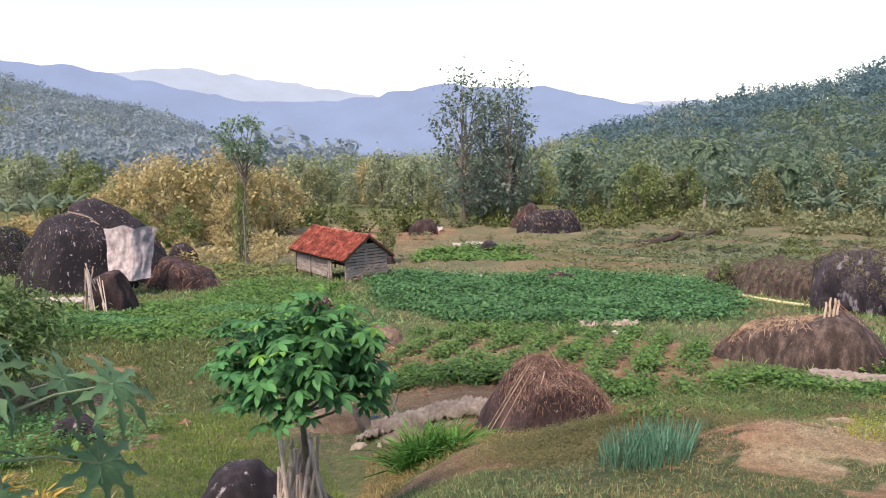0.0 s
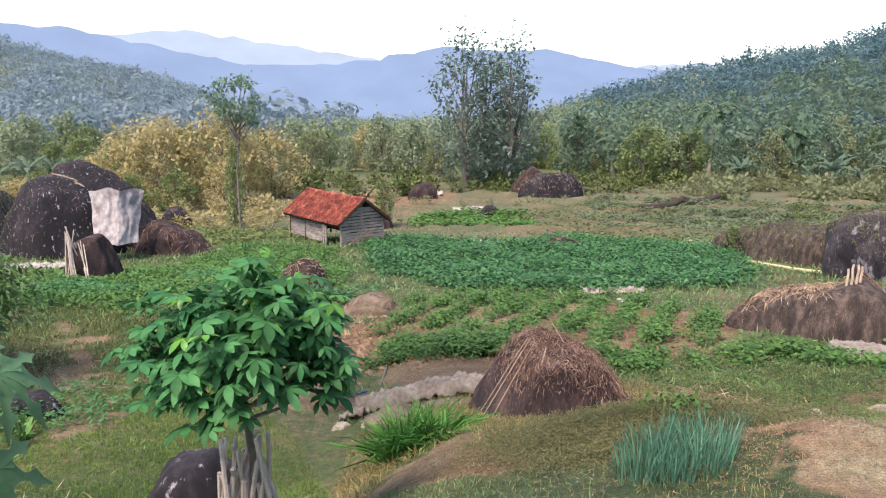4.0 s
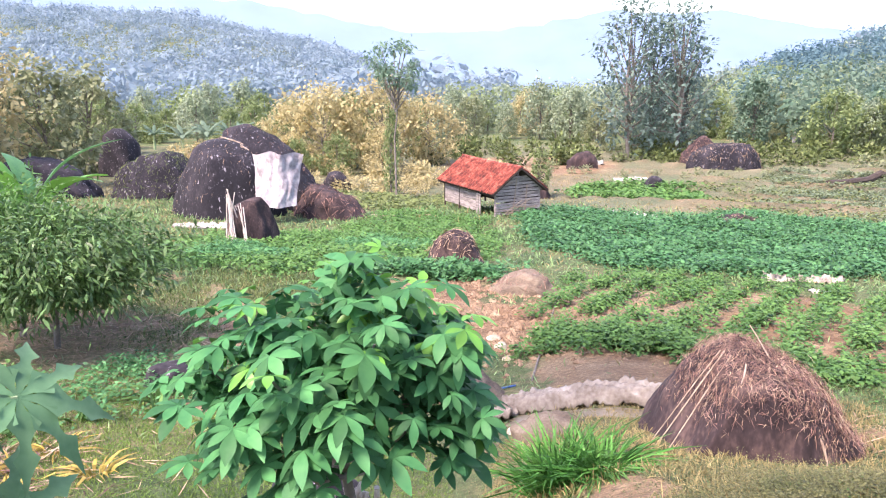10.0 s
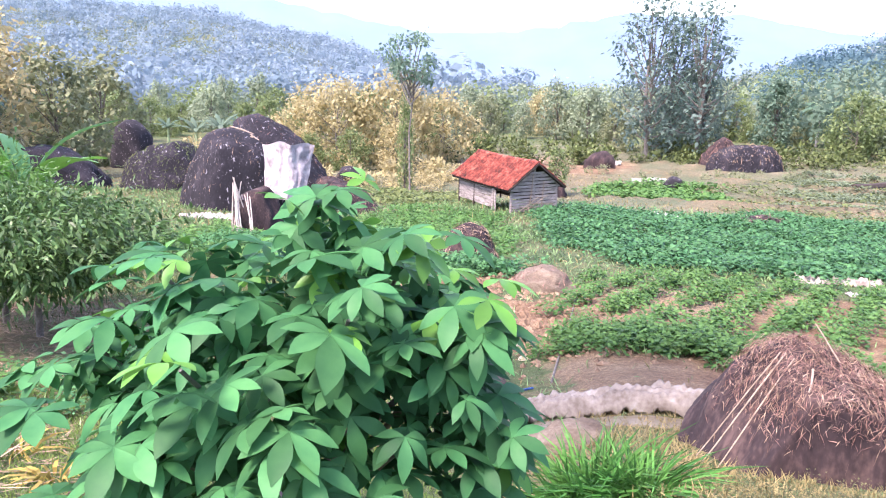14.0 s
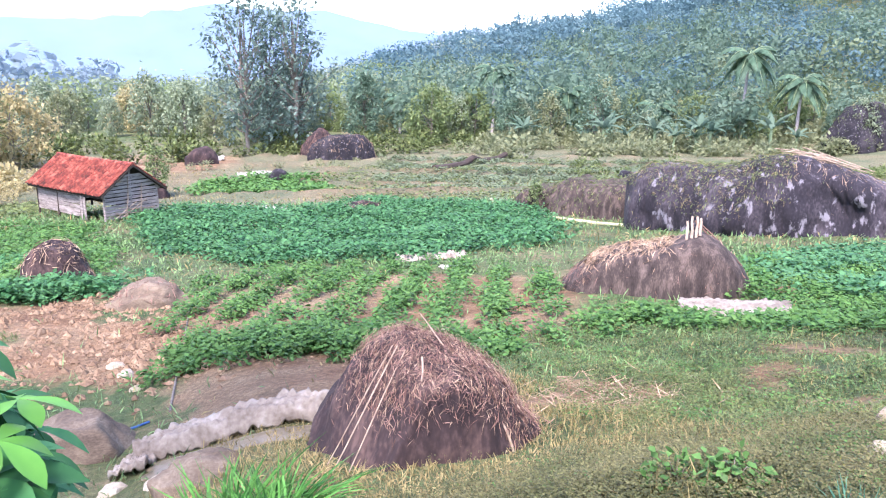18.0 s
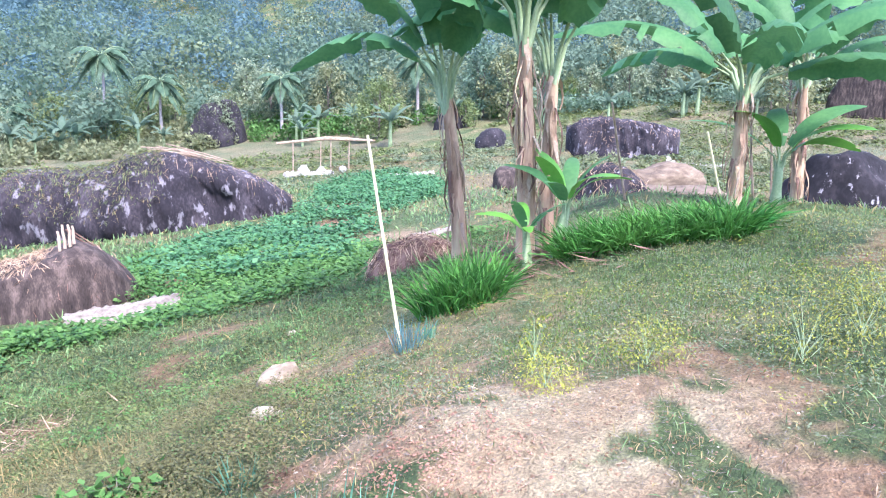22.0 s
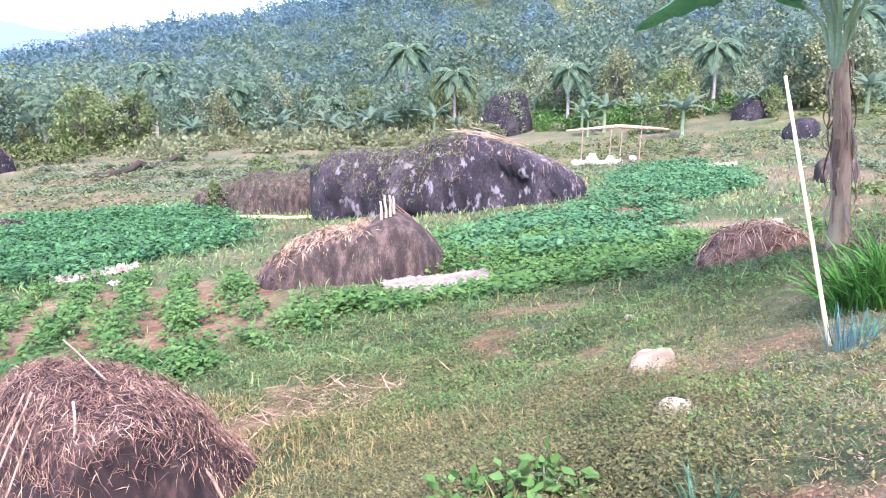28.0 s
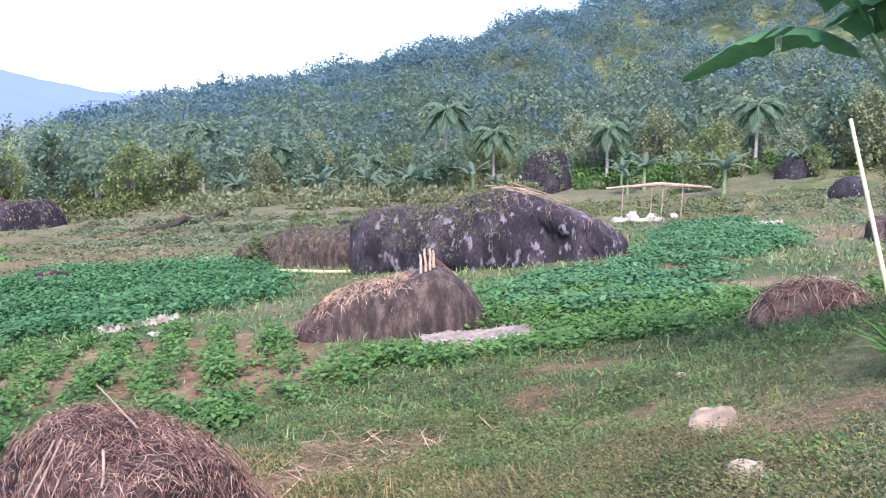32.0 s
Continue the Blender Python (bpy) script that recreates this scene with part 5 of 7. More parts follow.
def cassava():
    rng = random.Random(12)
    x0, y0 = -0.9, 5.42
    foot = Vector((x0 - 0.05, y0 + 0.42, z_at(x0 - 0.05, y0 + 0.42)))
    tree = thing("cassava_tree", foot, "bushy young tree with glossy hand-shaped green leaves", "tree")
    kinds = [palmate("leaf", CASSAVA, 6, 0.145, rng, spread=250), palmate("leaf", CASSAVA, 5, 0.14, rng, spread=220, droop=0.55), palmate("leaf", CASSAVA, 7, 0.15, rng, spread=280, droop=0.25), palmate("leaf", YOUNGLEAF, 5, 0.12, rng, spread=220)]
    tree.matrix_basis = pose(*foot) @ Matrix.Scale(0.78, 4)
    centre = (Vector((x0 - 0.04, y0, -1.88)) - foot) / 0.78
    bm = bmesh.new()
    tube(bm, [(0, 0, 0), (0.0, -0.1, 0.5), (0.02, -0.3, 0.95), centre - Vector((0, 0, 0.3))], [0.035, 0.032, 0.03, 0.025], 8)
    tips = []
    for k in range(22):
        q = 2.4 * k
        up = -0.34 + 1.04 * (k / 21)
        reach = 0.64 * math.sqrt(max(0.05, 1 - (up / 0.85) ** 2)) * rng.uniform(0.8, 1.05)
        tip = centre + Vector((math.cos(q) * reach, math.sin(q) * reach, up * 0.54))
        tips.append(tip)
        start = centre + Vector((0, 0, -0.55 + 0.4 * k / 21))
        tube(bm, [start, start.lerp(tip, 0.5) + Vector((0, 0, -0.08)), tip], [0.02, 0.013, 0.006], 6)
    for a, b in (((0.4, -0.2, 0.5), (0.62, -0.3, 0.46)), ((0.45, -0.25, 0.42), (1.0, -0.3, 0.25))):
        tube(bm, [(0, -0.05, 0.75), a, b], [0.016, 0.013, 0.008], 6)
    part("trunk", bm, BARK, tree, "thin grey branching trunk", True)
    tall = [centre + Vector((0.1, -0.05, 0.52)), centre + Vector((0.26, -0.1, 0.4)), centre + Vector((0.54, -0.12, 0.26)), centre + Vector((0.64, -0.1, 0.0))]
    n, inner = 0, []
    for tip in tips + tall:
        for j in range(11 if n < 286 else 4):
            q = rng.uniform(0, 2 * math.pi)
            r = rng.uniform(0.04, 0.22)
            p = tip + Vector((math.cos(q) * r, math.sin(q) * r, rng.uniform(-0.16, 0.14)))
            out = (p - centre)
            way = Vector((out.x + rng.uniform(-0.4, 0.4), out.y + rng.uniform(-0.4, 0.4), rng.uniform(-0.25, 0.25) - 0.1 + 0.25 * out.z))
            young = out.z > 0.25 and rng.random() < 0.35 or rng.random() < 0.07
            m = aim(p, way, rng.uniform(-25, 25)) @ Matrix.Scale(rng.uniform(0.75, 1.15), 4)
            shared("leaf", kinds[3] if young else kinds[rng.randrange(3)], tree, m)
            n += 1
        for j in range(14):
            q, r = rng.uniform(0, 2 * math.pi), rng.uniform(0.02, 0.23)
            p = tip.lerp(centre, rng.uniform(0.0, 0.4)) + Vector((math.cos(q) * r, math.sin(q) * r, rng.uniform(-0.18, 0.14)))
            out = p - centre
            way = Vector((out.x + rng.uniform(-0.5, 0.5), out.y + rng.uniform(-0.5, 0.5), rng.uniform(-0.35, 0.2)))
            inner.append(aim(p, way, rng.uniform(-25, 25)) @ Matrix.Scale(rng.uniform(0.7, 1.1), 4))
    verts, faces = [], []
    for k, m in enumerate(inner):
        src = kinds[k % 3]
        base = len(verts)
        verts += [tuple(m @ v.co) for v in src.vertices]
        faces += [tuple(base + i for i in f.vertices) for f in src.polygons]
    tagged(shared("foliage", mesh_of("foliage", verts, faces, CASSAVA, True), tree, Matrix.Identity(4)), kind="stuff")


cassava()


def papaya_leaf(name, rng, size):
    """A broad, deeply cut leaf of nine lobes, each with side points."""
    lobe = [0.018, 0.03, 0.05, 0.105, 0.18, 0.1, 0.055, 0.06, 0.14, 0.085, 0.042, 0.026, 0.0]
    return palmate(name, PAPAYA, 9, size, rng, lobe, 310, 0.3)


def papaya(foot, hub, nodes, size, seed, label):
    """A bare stem that carries long stalks, each with one broad cut leaf; hub: where the stalks begin; nodes: where the blades begin."""
    rng = random.Random(seed)
    tree = thing("papaya_plant", (*foot, z_at(*foot)), label, "papaya plant")
    at = Vector((*foot, z_at(*foot)))
    top = Vector(hub) - at
    bm = bmesh.new()
    tube(bm, [(0, 0, 0), top * 0.5 + Vector((0.03, 0.0, 0)), top, top + Vector((0, 0.01, 0.2))], [0.028, 0.024, 0.02, 0.012], 9)
    part("stem", bm, STALK, tree, "green stem with leaf scars", True)
    kinds = [papaya_leaf("leaf_blade", rng, size * s) for s in (0.9, 1.0, 1.1)]
    for k, node in enumerate(nodes):
        tip = Vector(node) - at
        rise = tip.z - top.z
        start = top + Vector((0, 0, max(-0.22, min(0.18, 0.5 * rise))))
        bm = bmesh.new()
        tube(bm, [start, start.lerp(tip, 0.5) + Vector((0, 0, 0.04)), tip], [0.011, 0.008, 0.006], 6)
        stalk = part("stalk", bm, STALK, tree)
        out = (tip - start).normalized()
        along = Vector((out.x, out.y, -0.4)).normalized()
        # the blades turn towards the open bank
        face = Vector((0.5 + rng.uniform(-0.15, 0.15), -0.4, 0.75))
        face = (face - along * face.dot(along)).normalized()
        turned = Matrix((along.cross(face), along, face)).transposed().to_4x4()
        shared("leaf_blade", kinds[k % 3], stalk, Matrix.Translation(tip) @ turned)


papaya((-2.42, 4.4), (-2.47, 4.46, -1.93), [(-2.28, 4.93, -1.83), (-2.04, 5.05, -1.9), (-2.1, 4.95, -2.38), (-2.36, 4.33, -2.33), (-2.59, 4.41, -1.4), (-2.63, 4.63, -1.56), (-2.63, 4.88, -1.56), (-2.44, 4.35, -1.59), (-2.55, 4.65, -1.73), (-2.85, 4.59, -1.35), (-2.95, 4.75, -1.72), (-2.9, 4.3, -1.85), (-2.85, 4.15, -2.1), (-2.75, 4.95, -1.98), (-2.9, 4.9, -2.3)], 0.39, 3, "young papaya plant with large cut leaves on long stalks")


def coconut_trunk():
    x, y = -4.56, 5.52
    z0 = z_at(x, y, 0.1)
    palm = thing("coconut_palm", (x, y, z0), "tall leaning coconut palm with a pale ringed trunk", "palm")
    top = Vector((0.9, 1.0, 9.5))
    pts, rad = [], []
    for k in range(60):
        s = k / 59
        pts.append(Vector((top.x * s, top.y * s, top.z * s)))
        rad.append((0.155 - 0.035 * s + 0.06 * max(0, 1 - s * 14)) * (1.05 if k % 2 else 0.985))
    bm = bmesh.new()
    tube(bm, pts, rad, 16)
    part("trunk", bm, PALMBARK, palm, "pale grey ringed trunk with dark spots", True)
    fronds(palm, top, 16, 2.4, random.Random(5))


def fronds(palm, top, count, length, rng, material=None, leaflets=26, width=0.05):
    for k in range(count):
        q = 2.4 * k + rng.uniform(-0.2, 0.2)
        lift = 0.9 - 1.3 * k / count
        bm = bmesh.new()
        pts = []
        for j in range(9):
            s = j / 8
            pts.append(Vector((math.cos(q) * length * s * (1 - 0.12 * s), math.sin(q) * length * s * (1 - 0.12 * s), length * (lift * s - 0.85 * s * s))))
        tube(bm, [top + p for p in pts], [0.03 * (1 - 0.85 * j / 8) * length / 2.4 for j in range(9)], 5)
        ob = part("frond", bm, STALK, palm)
        v = []
        for j in range(leaflets * 2):
            s = 0.15 + 0.84 * (j // 2) / leaflets
            i = min(7, int(s * 8))
            p = pts[i].lerp(pts[i + 1], s * 8 - i)
            along = (pts[i + 1] - pts[i]).normalized()
            side = along.cross(Vector((0, 0, 1))).normalized() * (1 if j % 2 else -1)
            L = length * 0.32 * math.sin(math.pi * min(1, 0.25 + 0.72 * s)) + 0.05
            tip = p + side * L * 0.75 + along * L * 0.45 - Vector((0, 0, L * 0.45))
            w = along * width * length / 2.4
            mid = p.lerp(tip, 0.5) + Vector((0, 0, 0.05 * L))
            v.append([top + p, top + mid + w, top + tip, top + mid - w])
        shared("frond_leaf", quads("frond_leaf", [[tuple(c) for c in f] for f in v], material or CROP), ob, Matrix.Identity(4))


coconut_trunk()


def leafy_bush(name, at, height, size, leaves, leaf, material, label, seed, trunk=0.05, low=0.25, category="bush", crown_name="crown", bark=None):
    """A bush or small tree: trunk with limbs, a crown of many leaves in uneven tufts."""
    rng, rr_ = np.random.default_rng(seed), random.Random(seed)
    z0 = z_at(*at)
    bush = thing(name, (*at, z0), label, category)
    bm = bmesh.new()
    tube(bm, [(0, 0, 0), (0.04, 0.03, height * low), (0, 0, height * 0.6)], [trunk, trunk * 0.8, trunk * 0.45], 7)
    tufts = []
    count = 26
    for k in range(count):
        q, up = 2.4 * k, -0.75 + 1.7 * (k + 0.5) / count
        reach = math.sqrt(max(0.06, 1 - min(1, abs(up)) ** 2)) * rr_.uniform(0.55, 1.0)
        c = Vector((math.cos(q) * reach * size[0] / 2, math.sin(q) * reach * size[1] / 2, height * (0.5 + low * 0.5) + up * height * (0.5 - low * 0.5)))
        tufts.append(c)
        if k % 2 == 0:
            s = Vector((0, 0, height * (low + 0.25 * k / count)))
            tube(bm, [s, s.lerp(c, 0.5) + Vector((0, 0, 0.05)), c], [trunk * 0.4, trunk * 0.22, trunk * 0.08], 5)
    part("trunk", bm, bark or BARK, bush, "", True)
    per = leaves // count
    t = np.repeat(np.array([tuple(c) for c in tufts]), per, 0)
    spread = np.array([size[0], size[1], height * (1 - low)]) * 0.13
    p = t + rng.normal(size=t.shape) * spread
    mid = np.array([0, 0, height * (0.5 + low * 0.5)])
    way = unit(p - mid) * 0.7 + rng.normal(size=p.shape) * 0.6 + (0, 0, -0.15)
    L = rng.uniform(0.7, 1.3, len(p)) * leaf[0]
    shared(crown_name, quads(crown_name, blades(p, way, L, L * leaf[1], rng.uniform(0, 0.4, len(p)), rng), material), bush, Matrix.Identity(4))
    return bush


leafy_bush("mango_tree", (-7.95, 12.0), 1.95, (3.0, 2.7), 13000, (0.14, 0.3), MANGO, "low spreading mango tree with drooping narrow leaves", 4, 0.05, 0.42, "tree")
leafy_bush("mango_tree", (-9.0, 12.5), 2.35, (2.1, 2.0), 6000, (0.13, 0.3), CROP, "yellow-green young mango tree", 9, 0.05, 0.3, "tree")


# bananas
def banana_leaf(name, length, width, rng, tear=0.35, material=None):
    """A long leaf along +y, arched down, its blade torn into strips."""
    n = 22
    verts, faces = [], []
    arch = rng.uniform(0.35, 0.75)
    for k in range(n + 1):
        s = k / n
        w = width / 2 * (math.sin(math.pi * min(1.0, s * 0.93 + 0.07)) ** 0.55) * (1.0 if k < n else 0.05)
        y, z = length * s * (1 - 0.12 * arch * s), length * (0.22 * s - arch * s * s)
        tl = w * rng.uniform(1 - tear * 0.1, 1)
        tr = w * rng.uniform(1 - tear * 0.1, 1)
        dl, dr = (0.6 + rng.uniform(0, 0.5)) * tear * w, (0.6 + rng.uniform(0, 0.5)) * tear * w
        verts += [(-tl, y, z + 0.16 * w - dl), (-tl * 0.45, y, z + 0.14 * w), (0, y, z), (tr * 0.45, y, z + 0.14 * w), (tr, y, z + 0.16 * w - dr)]
    for k in range(n):
        a, b = 5 * k, 5 * k + 5
        for j in range(4):
            if rng.random() < tear * 0.2 and j in (0, 3) and 2 < k < n - 1:
                continue
            faces.append((a + j, a + j + 1, b + j + 1, b + j))
    return mesh_of(name, verts, faces, material or BANANA, True)


def banana(at, stem, leaves, length, seed, label, thick=0.1, lean=(0, 0), young=False, spread=1.0, low=1.0):
    rng = random.Random(seed)
    z0 = z_at(*at)
    plant = thing("banana_plant", (*at, z0), label, "banana plant", "banana plants")
    top = Vector((lean[0], lean[1], stem))
    bm = bmesh.new()
    pts = [Vector((lean[0] * (k / 8) ** 1.5, lean[1] * (k / 8) ** 1.5, stem * k / 8)) for k in range(9)]
    tube(bm, pts, [thick * (1.1 - 0.4 * k / 8) * rng.uniform(0.94, 1.07) for k in range(9)], 12)
    part("stem", bm, STALK if young else BANANASTEM, plant, "" if young else "brown peeling stem", True)
    if not young:
        for k in range(44):
            q, h = rng.uniform(0, 6.28), rng.uniform(0.25, 1.02) * stem
            bm = bmesh.new()
            half = rng.uniform(0.008, 0.026)
            L, curl = rng.uniform(0.14, 0.5), rng.uniform(0.005, 0.09)
            rows, sway = [], 0.0
            for j in range(6):
                u = j / 5
                z = max(0.01, h - L * u)
                f = min(1, z / stem)
                c = Vector((lean[0] * f ** 1.5, lean[1] * f ** 1.5, z))
                sway += rng.uniform(-0.12, 0.12)
                out = Vector((math.cos(q + sway), math.sin(q + sway), 0))
                side = Vector((-out.y, out.x, 0)) * half * (1 - 0.75 * u * u) * rng.uniform(0.6, 1.2)
                p = c + out * (thick * (1.13 - 0.4 * f) + curl * math.sin(2.6 * u))
                rows.append([bm.verts.new(v) for v in (p - side, p + out * 0.007, p + side, p - out * 0.004)])
            for f0, f1 in zip(rows, rows[1:]):
                for j in range(4):
                    bm.faces.new((f0[j], f0[(j + 1) % 4], f1[(j + 1) % 4], f1[j]))
            part("dry_sheath", bm, (STRAW, BANANASTEM, REDSTRAW, CANE, BANANASTEM)[k % 5], plant, "dry brown sheath peeling off")
    for k in range(leaves):
        q = 2.4 * k + seed * 0.7
        s = k / max(1, leaves - 1)
        rise = 0.55 + 1.3 * s if young else low * (0.9 + 2.2 * s)
        way = Vector((math.cos(q) * spread, math.sin(q) * spread, rise)).normalized()
        st_len = length * (0.2 if young else 0.18 + 0.13 * low)
        tip = top + way * st_len
        bm = bmesh.new()
        wide = thick / 0.1
        tube(bm, [top - Vector((0, 0, 0.22)) + Vector((way.x, way.y, 0)) * thick * 0.3, top + way * st_len * 0.45, tip], [0.034 * wide, 0.024 * wide, 0.013 * wide], 7)
        st = part("leaf_stalk", bm, STALK, plant, "", True)
        me = banana_leaf("leaf_blade", length * rng.uniform(0.85, 1.1), length * (0.25 if young else 0.26), rng, 0.15 if young else 0.7, YOUNGLEAF if young and k % 2 == 0 else BANANA)
        flat = Vector((way.x, way.y, way.z * (0.75 if young else 0.5 + 0.5 * s)))
        shared("leaf_blade", me, st, aim(tip, flat, rng.uniform(-30, 30)))


banana((7.12, 7.48), 1.8, 9, 1.65, 2, "banana plant with a brown peeling stem", 0.08, (-0.1, 0.15))
banana((5.95, 6.31), 1.85, 9, 1.6, 5, "banana plant with a brown peeling stem", 0.075, (0.05, 0.1))
banana((6.38, 6.29), 1.6, 9, 1.6, 11, "banana plant with torn leaves", 0.07, (0.15, 0.05))
banana((9.55, 5.03), 1.45, 10, 1.95, 7, "banana plant with wide torn leaves", 0.085, (-0.1, 0.0), spread=1.2, low=0.45)
banana((12.23, 4.41), 2.0, 9, 1.9, 13, "banana plant with hanging torn leaves", 0.09, (0.1, 0.1), low=0.6)
banana((10.08, 4.6), 0.55, 6, 1.05, 17, "young banana plant with upright leaves", 0.06, (0, 0), True)
banana((5.76, 5.98), 0.42, 9, 0.52, 19, "banana sucker with bright upright leaves", 0.035, (0.05, -0.05), True, 0.7)
banana((5.5, 6.12), 0.32, 6, 0.36, 23, "banana sucker with yellow-green leaves", 0.04, (-0.05, 0.0), True)
banana((-11.6, 15.9), 1.5, 7, 2.0, 29, "banana plant behind the mango tree", 0.11, (0, 0), True, 0.9)
banana((-14.4, 16.8), 1.3, 6, 2.0, 31, "banana plant with wide pale leaves", 0.11, (0, 0), True, 1.2)


def clump(name, at, count, length, width, material, label, seed, spread=0.25, lean=0.5, category="grass clump", sag=0.45, tilt=1.0):
    """A tuft of long arching blades, each in three pieces."""
    rng = np.random.default_rng(seed)
    z0 = z_at(*at)
    q, r = rng.uniform(0, 2 * np.pi, count), spread * np.sqrt(rng.uniform(0, 1, count))
    base = np.stack([np.cos(q) * r, np.sin(q) * r, np.zeros(count)], 1)
    base[:, 2] = soil(at[0] + base[:, 0], at[1] + base[:, 1]) - z0 - 0.02
    out = np.stack([np.cos(q), np.sin(q), np.zeros(count)], 1) * (r / spread)[:, None] * lean + rng.normal(size=(count, 3)) * 0.18 * tilt
    way = unit(out + (0, 0, 1))
    L = rng.uniform(0.6, 1.1, count) * length
    side = unit(np.cross(way, rng.normal(size=way.shape)))
    rows = []
    for s, w in ((0, 0.6), (0.35, 1.0), (0.7, 0.75), (1.0, 0.06)):
        c = base + way * (L * s)[:, None] + out * (L * s * s * 0.55)[:, None] - np.array([0, 0, 1.0]) * (L * sag * s * s)[:, None]
        rows.append((c - side * width * w / 2, c + side * width * w / 2))
    def blades_of(pick):
        return np.concatenate([np.stack([a[0][pick], a[1][pick], b[1][pick], b[0][pick]], 1) for a, b in zip(rows, rows[1:])])

    if count < 250:
        ob = new(name, quads(name, blades_of(np.arange(count)), material))
        ob.matrix_basis = pose(*at, z0)
        return tagged(ob, label, category)
    # a large clump is made of tufts that could be pulled out one by one
    ob = thing(name, (*at, z0), label, category)
    for k in range(6):
        pick = np.nonzero((q // (math.pi / 3)).astype(int) == k)[0]
        if len(pick):
            shared("leaf_tuft", quads("leaf_tuft", blades_of(pick), material), ob, Matrix.Identity(4))
    return ob


clump("lemongrass", (-0.2, 8.05), 340, 0.72, 0.02, LEMON, "clump of bright green lemongrass on the bank", 3, 0.2, 0.45)
clump("lemongrass", (0.12, 7.95), 310, 0.5, 0.016, LEMON, "arching lemongrass with light tips", 4, 0.2, 0.9)
for k_, (x_, y_) in enumerate([(4.72, 6.42), (4.9, 6.4), (4.83, 6.24)]):
    clump("tall_grass", (x_, y_), 260, 0.5, 0.013, LEMON, "thick clump of tall green grass under the bananas", 30 + k_, 0.2, 0.3, sag=0.3)
for k_ in range(8):
    clump("tall_grass", (5.66 + 0.022 * k_, 5.72 + -0.16 * k_ + 0.1 * (k_ % 2)), 260, 0.4, 0.014, LEMON, "dense hedge of tall green grass", 50 + k_, 0.22, 0.5, sag=0.35)
for k_, (x_, y_) in enumerate([(1.14, 4.98), (1.3, 4.92), (1.46, 4.98), (1.22, 5.16), (1.38, 5.16), (1.54, 5.12), (1.3, 5.38), (1.46, 5.36), (1.62, 5.3), (1.4, 5.55)]):
    clump("onion_plant", (x_, y_), 60, 0.26, 0.008, ONION, "bed of upright blue-green onion leaves", 70 + k_, 0.12, 0.2, "onion", 0.05, 0.5)
clump("onion_plant", (3.8, 6.22), 64, 0.25, 0.005, BLUEONION, "blue-green onion tuft at the foot of a pole", 82, 0.08, 0.2, "onion", 0.04, 0.5)
clump("onion_plant", (4.0, 6.2), 40, 0.17, 0.006, ONION, "onion tuft beside a pole", 83, 0.06, 0.14, "onion", 0.04, 0.5)
clump("onion_plant", (2.05, 5.93), 26, 0.15, 0.006, ONION, "small onion tuft on the terrace", 84, 0.05, 0.15, "onion", 0.08)
for k_, (x_, y_, s_) in enumerate([(-5.15, 10.3, 0.55), (-4.9, 9.9, 0.5), (-5.6, 9.5, 0.5), (-6.2, 9.3, 0.55), (-6.5, 9.9, 0.6), (-5.9, 8.9, 0.5)]):
    clump("maize_plant", (x_, y_), 12, s_, 0.05, CROP, "small maize plant in the grass", 90 + k_, 0.05, 0.6, "maize plant", 0.5)
for k_, (x_, y_, s_) in enumerate([(-5.35, 7.5, 0.6), (-5.0, 7.9, 0.5), (-5.15, 8.6, 0.5), (-5.7, 7.3, 0.6), (-4.4, 8.2, 0.4)]):
    clump("withered_plant", (x_, y_), 26, s_, 0.035, YELLOWLEAF, "withered yellow-brown maize leaves", 100 + k_, 0.12, 0.8, "maize plant", 0.7)
for k_, (x_, y_, h_, w_) in enumerate([(3.15, 4.15, 0.36, 0.42), (3.4, 3.95, 0.3, 0.4), (3.05, 4.7, 0.2, 0.3), (3.75, 3.85, 0.26, 0.4), (2.7, 5.0, 0.14, 0.24)]):
    leafy_bush("flowering_shrub", (x_, y_), h_, (w_, w_), 1100, (0.012, 0.5), FLOWER, "thin shrub with yellow-green flowers", 140 + k_, 0.0035, 0.05, "shrub", bark=STALK)
leafy_bush("flowering_shrub", (2.9, 5.12), 0.3, (0.12, 0.12), 120, (0.02, 0.5), FLOWER, "small sprig with yellow-green leaves", 15, 0.004, 0.3, "shrub", bark=STALK)
leafy_bush("herb", (1.83, 6.31), 0.16, (0.24, 0.2), 200, (0.05, 0.6), CROP, "leafy green herb on the terrace", 16, 0.006, 0.1, "herb")
leafy_bush("herb", (1.67, 6.45), 0.14, (0.22, 0.2), 160, (0.045, 0.6), CROP, "leafy green herb on the terrace", 17, 0.006, 0.1, "herb")


def patchy(x, y, f=0.6, k=0.0):
    return 0.5 + 0.5 * np.sin(x * f * 1.7 + np.sin(y * f) * 1.6 + k) * np.sin(y * f * 1.3 + np.sin(x * f * 0.8 + k) * 1.4)


# ---- beds and ground cover ----
def off_rock(x, y):
    free = np.ones_like(x)
    for cx, cy, r in ((7.75, 13.6, 0.85), (1.36, 9.1, 0.8), (7.6, 15.7, 1.1), (9.1, 9.05, 0.6)):
        free = free * (np.hypot(x - cx, y - cy) > r)
    return free


